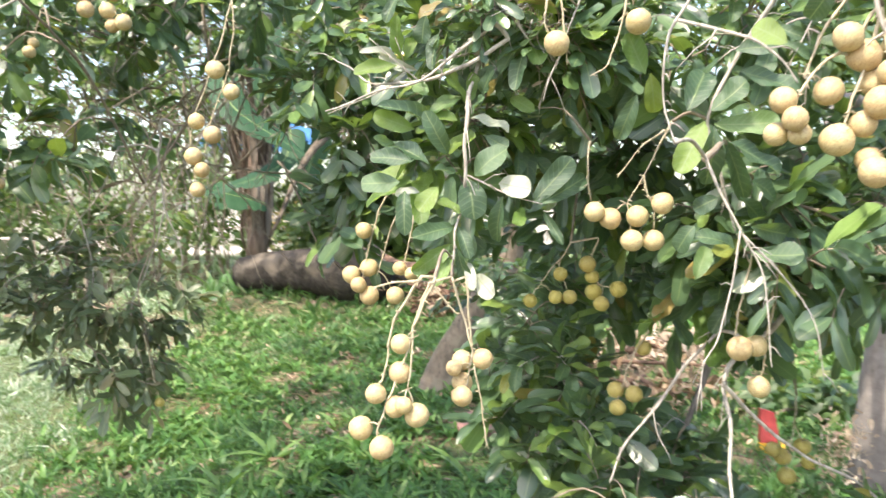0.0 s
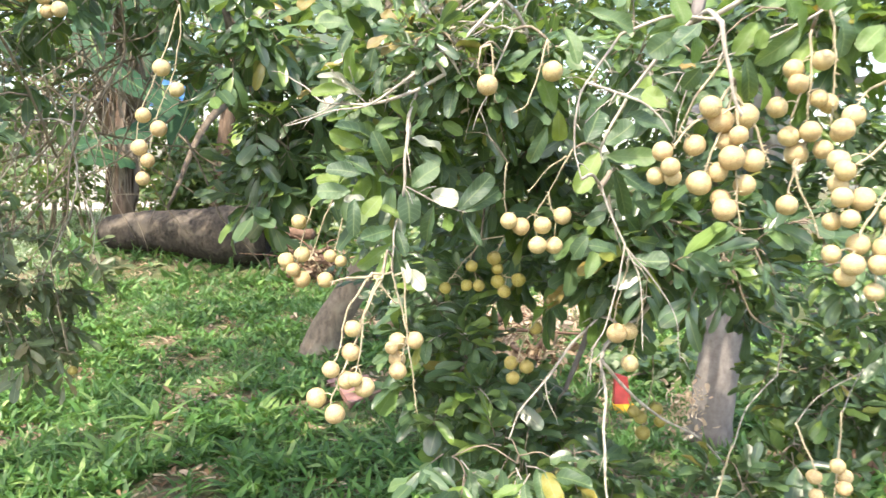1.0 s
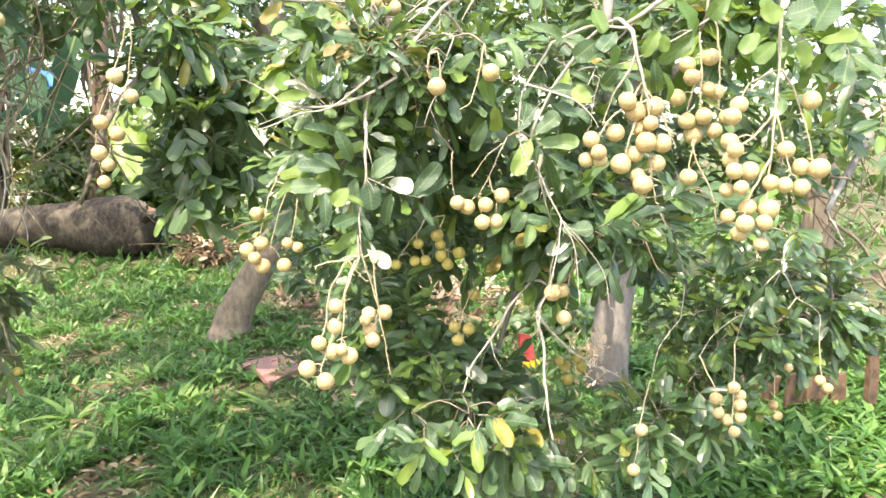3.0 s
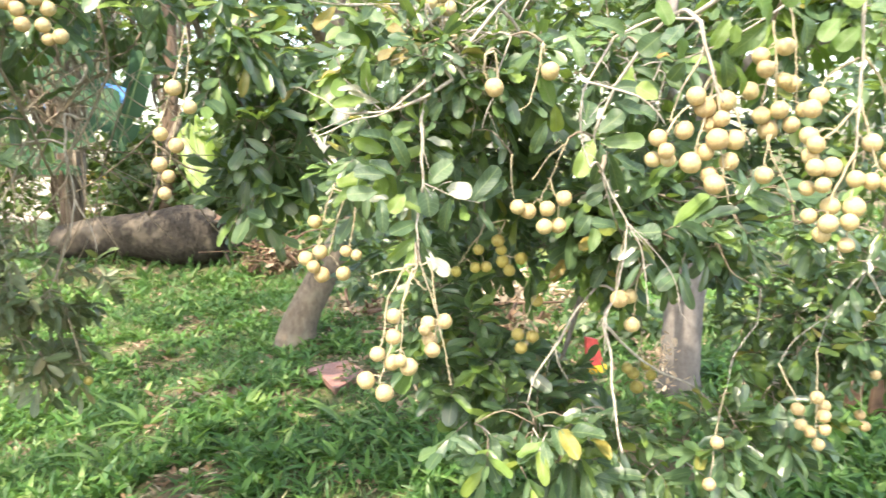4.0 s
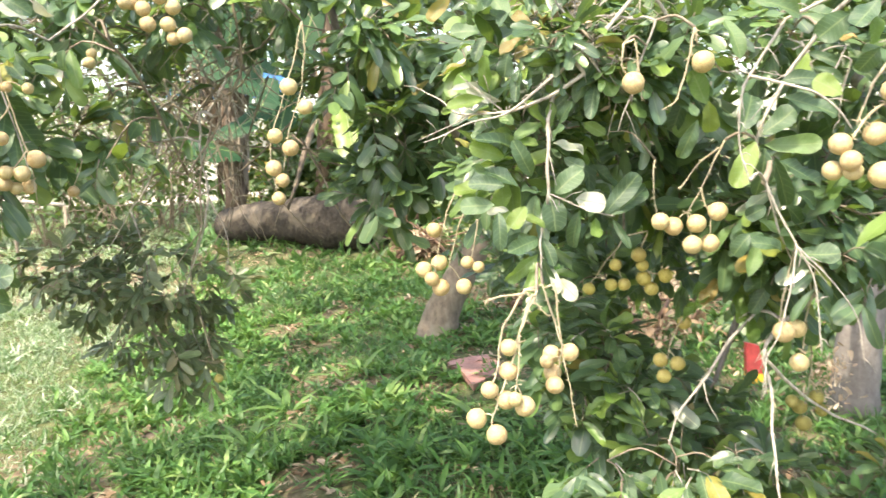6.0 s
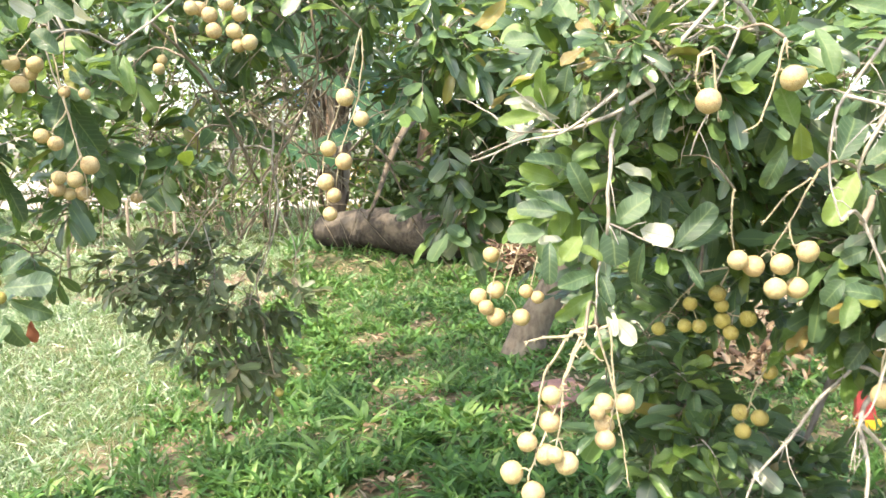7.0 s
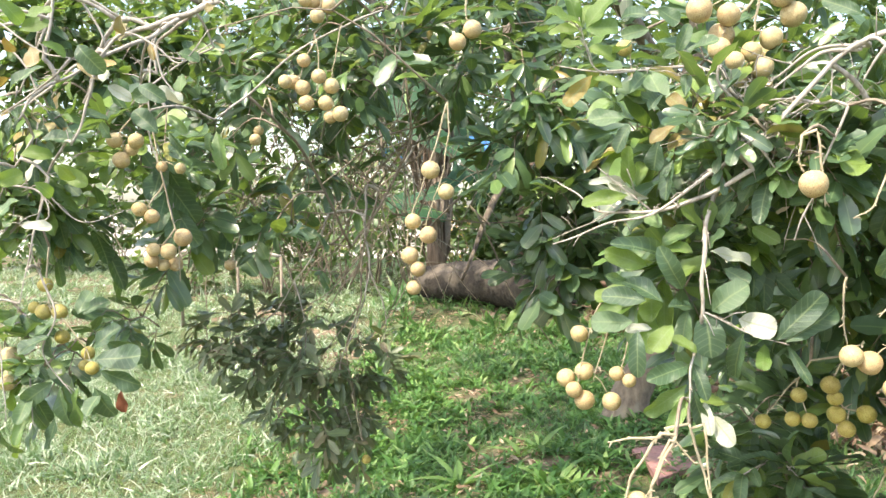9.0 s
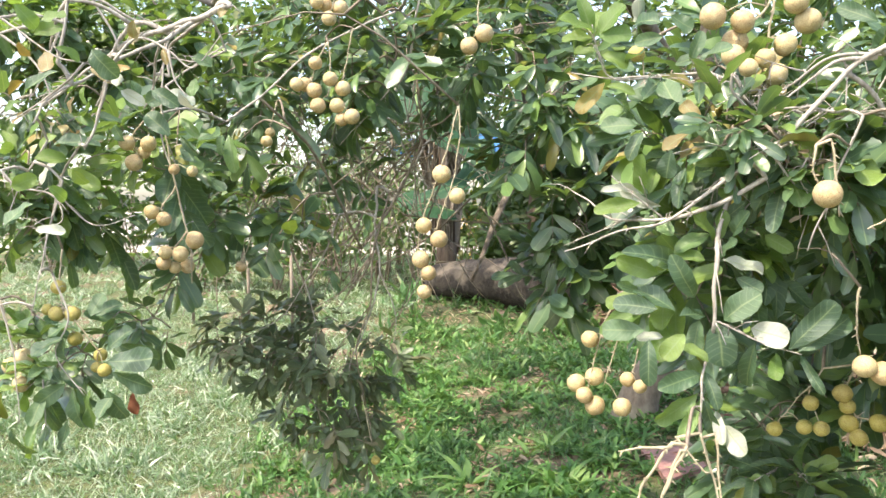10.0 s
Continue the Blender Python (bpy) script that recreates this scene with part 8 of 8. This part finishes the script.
shrub('far_tree', (-15.452, 23.227, 7.534), (5, 2, 3), 3500, 0.25, 'tall trees beyond the lawn', 28, category='tree')
shrub('far_tree', (9.410, 22.701, 4.198), (5, 2, 3), 3500, 0.25, 'row of trees in the distance', 29, category='tree')
slab('far_wall', [(-23.70, 19.0, -0.2), (4.89, 19.4, -0.2), (4.89, 19.4, 1.2), (-23.70, 19.0, 1.2)], 0.15, M_WALL, 'low sun-bleached plaster wall beyond the orchard', 'wall', 'structure')
slab('red_sack', [(1.405, 3.802, 0.081), (1.494, 3.792, 0.085), (1.473, 3.808, 0.222), (1.413, 3.817, 0.237)], 0.05, M_RED, 'small red plastic sack hanging in shade', 'sack')
slab('yellow_sack', [(1.388, 3.777, 0.009), (1.495, 3.764, 0.013), (1.505, 3.770, 0.085), (1.395, 3.783, 0.081)], 0.05, M_YELLOW, 'yellow plastic bag under the red sack', 'sack')
slab('blue_tarpaulin', [(-2.238, 9.498, 2.001), (-1.958, 9.511, 2.013), (-1.938, 9.519, 2.156), (-2.189, 9.512, 2.225)], 0.02, M_BLUE, 'scrap of blue tarpaulin hung behind the banana plants', 'tarpaulin')
slab('white_sheet', [(-4.634, 12.640, 1.941), (-4.146, 12.577, 1.917), (-4.179, 12.609, 2.199), (-4.581, 12.659, 2.200)], 0.02, M_WHITE, 'pale sheet hanging in bright light', 'sheet')
slab('broken_slab', [(-0.122, 4.383, 0.030), (0.116, 4.544, 0.030), (0.203, 4.184, 0.030), (0.009, 3.928, 0.030)], 0.03, M_PINK, 'faded red broken slab lying on the soil', 'slab')
shrub('shrub', (-5.268, 12.348, 1.565), (1.5, 0.6, 0.8), 248, 0.10, 'thin shrub with bright gaps', 31, hollow=0.6)
shrub('shrub', (-10.892, 15.708, 1.112), (1.5, 0.6, 0.7), 700, 0.10, 'thin shrub at the lawn edge', 32, hollow=0.55)
shrub('shrub', (-4.616, 11.256, 1.564), (1.5, 0.6, 0.7), 385, 0.10, 'sparse shrub under the boughs', 33, hollow=0.55)
rail_fence([(-5.451, 8.294, 0.881), (-4.721, 8.327, 0.884), (-4.173, 8.348, 0.820)], 0.02)
shelter((-5.18, 13.96, 0), (-2.69, 13.67, 0), 1.2, 2.19, 2.64)
shrub('shrub', (-13.380, 15.021, 1.306), (2.4, 0.7, 0.8), 2200, 0.16, 'dark hedge shrub at the edge of the lawn', 50, hollow=0.45)
shrub('shrub', (-9.403, 16.150, 1.483), (2.4, 0.7, 0.9), 2200, 0.16, 'deep green hedge shrub in shade', 51, hollow=0.45)
shrub('shrub', (-4.941, 14.315, 2.028), (1.0, 0.7, 0.9), 550, 0.16, 'thin twiggy shrub with bright gaps', 52, hollow=0.45)
shrub('shrub', (-6.992, 10.779, 1.770), (1.6, 0.7, 1.1), 1100, 0.16, 'broad dark shrub behind the rail', 53, hollow=0.42)
shrub('shrub', (-4.548, 12.441, 2.725), (1.3, 0.7, 1.0), 990, 0.16, 'leafy shrub beside the shelter', 54, hollow=0.40)
shrub('shrub', (-0.493, 10.427, 1.185), (1.2, 0.7, 1.0), 2800, 0.16, 'dark shrub behind the fallen log', 55, hollow=0.30)
shrub('shrub', (1.795, 9.026, 0.300), (2.0, 0.7, 0.9), 3200, 0.16, 'low dark shrub under the trees', 56, hollow=0.30)
plank_edging((1.93, 2.79, -0.05), (2.70, 2.59, -0.05), 9, 0.36)
dry_tuft('F', (1.522, 3.196, 0.243), (0.09, 0.09, 0.12), 170, 0.035, 73, 'heap of brown dead leaves by the trunk')
shrub('shrub', (-5.181, 10.819, 1.013), (1.6, 0.6, 0.5), 715, 0.15, 'low leafy shrub along the grass edge', 80, hollow=0.50)
shrub('shrub', (-3.765, 11.894, 1.201), (1.2, 0.6, 0.5), 495, 0.15, 'low shrub near the banana stems', 81, hollow=0.50)
shrub('shrub', (-12.047, 14.323, 0.781), (1.6, 0.6, 0.5), 1400, 0.15, 'low ragged shrub on the lawn edge', 82, hollow=0.45)
shrub('shrub', (-6.384, 13.838, 0.862), (1.4, 0.6, 0.5), 770, 0.15, 'low weedy shrub in dappled light', 83, hollow=0.45)
shrub('shrub', (-1.545, 11.025, 0.865), (1.0, 0.6, 0.5), 1800, 0.15, 'young leafy shrub behind the log', 84, hollow=0.35)
shrub('shrub', (-2.302, 11.717, 1.254), (1.0, 0.6, 0.7), 1800, 0.15, 'leafy shrub between the banana stems', 85, hollow=0.35)
shrub('orchard_tree', (-11.0, 14.5, 3.9), (2.4, 1.4, 2.2), 3200, 0.2, 'dark leafy orchard tree beyond the lawn', 120, hollow=0.3, category='tree')
shrub('orchard_tree', (-7.2, 15.1, 4.2), (2.4, 1.4, 2.2), 3200, 0.2, 'dense orchard tree behind the bananas', 121, hollow=0.3, category='tree')
shrub('orchard_tree', (-3.6, 14.5, 4.5), (2.4, 1.4, 2.2), 3200, 0.2, 'dark leafy orchard tree beyond the lawn', 122, hollow=0.3, category='tree')
shrub('orchard_tree', (0.2, 15.1, 3.9), (2.4, 1.4, 2.2), 3200, 0.2, 'dense orchard tree behind the bananas', 123, hollow=0.3, category='tree')
shrub('orchard_tree', (3.8, 14.5, 4.2), (2.4, 1.4, 2.2), 3200, 0.2, 'dark leafy orchard tree beyond the lawn', 124, hollow=0.3, category='tree')
shrub('orchard_tree', (7.4, 15.1, 4.5), (2.4, 1.4, 2.2), 3200, 0.2, 'dense orchard tree behind the bananas', 125, hollow=0.3, category='tree')
weed_plant((-0.74, 4.38), 0.20, 0)
weed_plant((-0.64, 4.50), 0.23, 1)
weed_plant((0.02, 3.43), 0.26, 2)
weed_plant((-1.31, 6.75), 0.20, 3)
weed_plant((-0.48, 3.87), 0.23, 4)
weed_plant((-1.07, 3.45), 0.26, 5)
weed_plant((-0.71, 3.39), 0.20, 6)
weed_plant((-0.96, 3.87), 0.23, 7)
dry_tuft('F', (0.119, 1.103, 1.463), (0.07, 0.04, 0.05), 50, 0.016, 75, 'small withered flower stubs')
dry_tuft('F', (0.125, 1.071, 1.423), (0.05, 0.03, 0.05), 30, 0.014, 76, 'small withered flower stubs')
# sunlit patches given as yellow leaf colour
shrub('shrub', (-2.962, 12.369, 0.994), (0.5, 0.4, 0.5), 160, 0.12, 'yellowing shrub with sunlight put into its leaf colour', 91, M_BANANA_DEAD, hollow=0.3)
# two added shrubs stand in for the shadow under the canopy
shrub('shrub', (1.910, 4.498, -0.110), (0.7, 0.3, 0.3), 420, 0.10, 'low shrub added as dark shade under the boughs by the grey trunk', 140, hollow=0.25)
shrub('shrub', (2.806, 4.572, -0.174), (0.6, 0.3, 0.3), 380, 0.10, 'low shrub added as dark shade behind the grey trunk', 141, hollow=0.25)
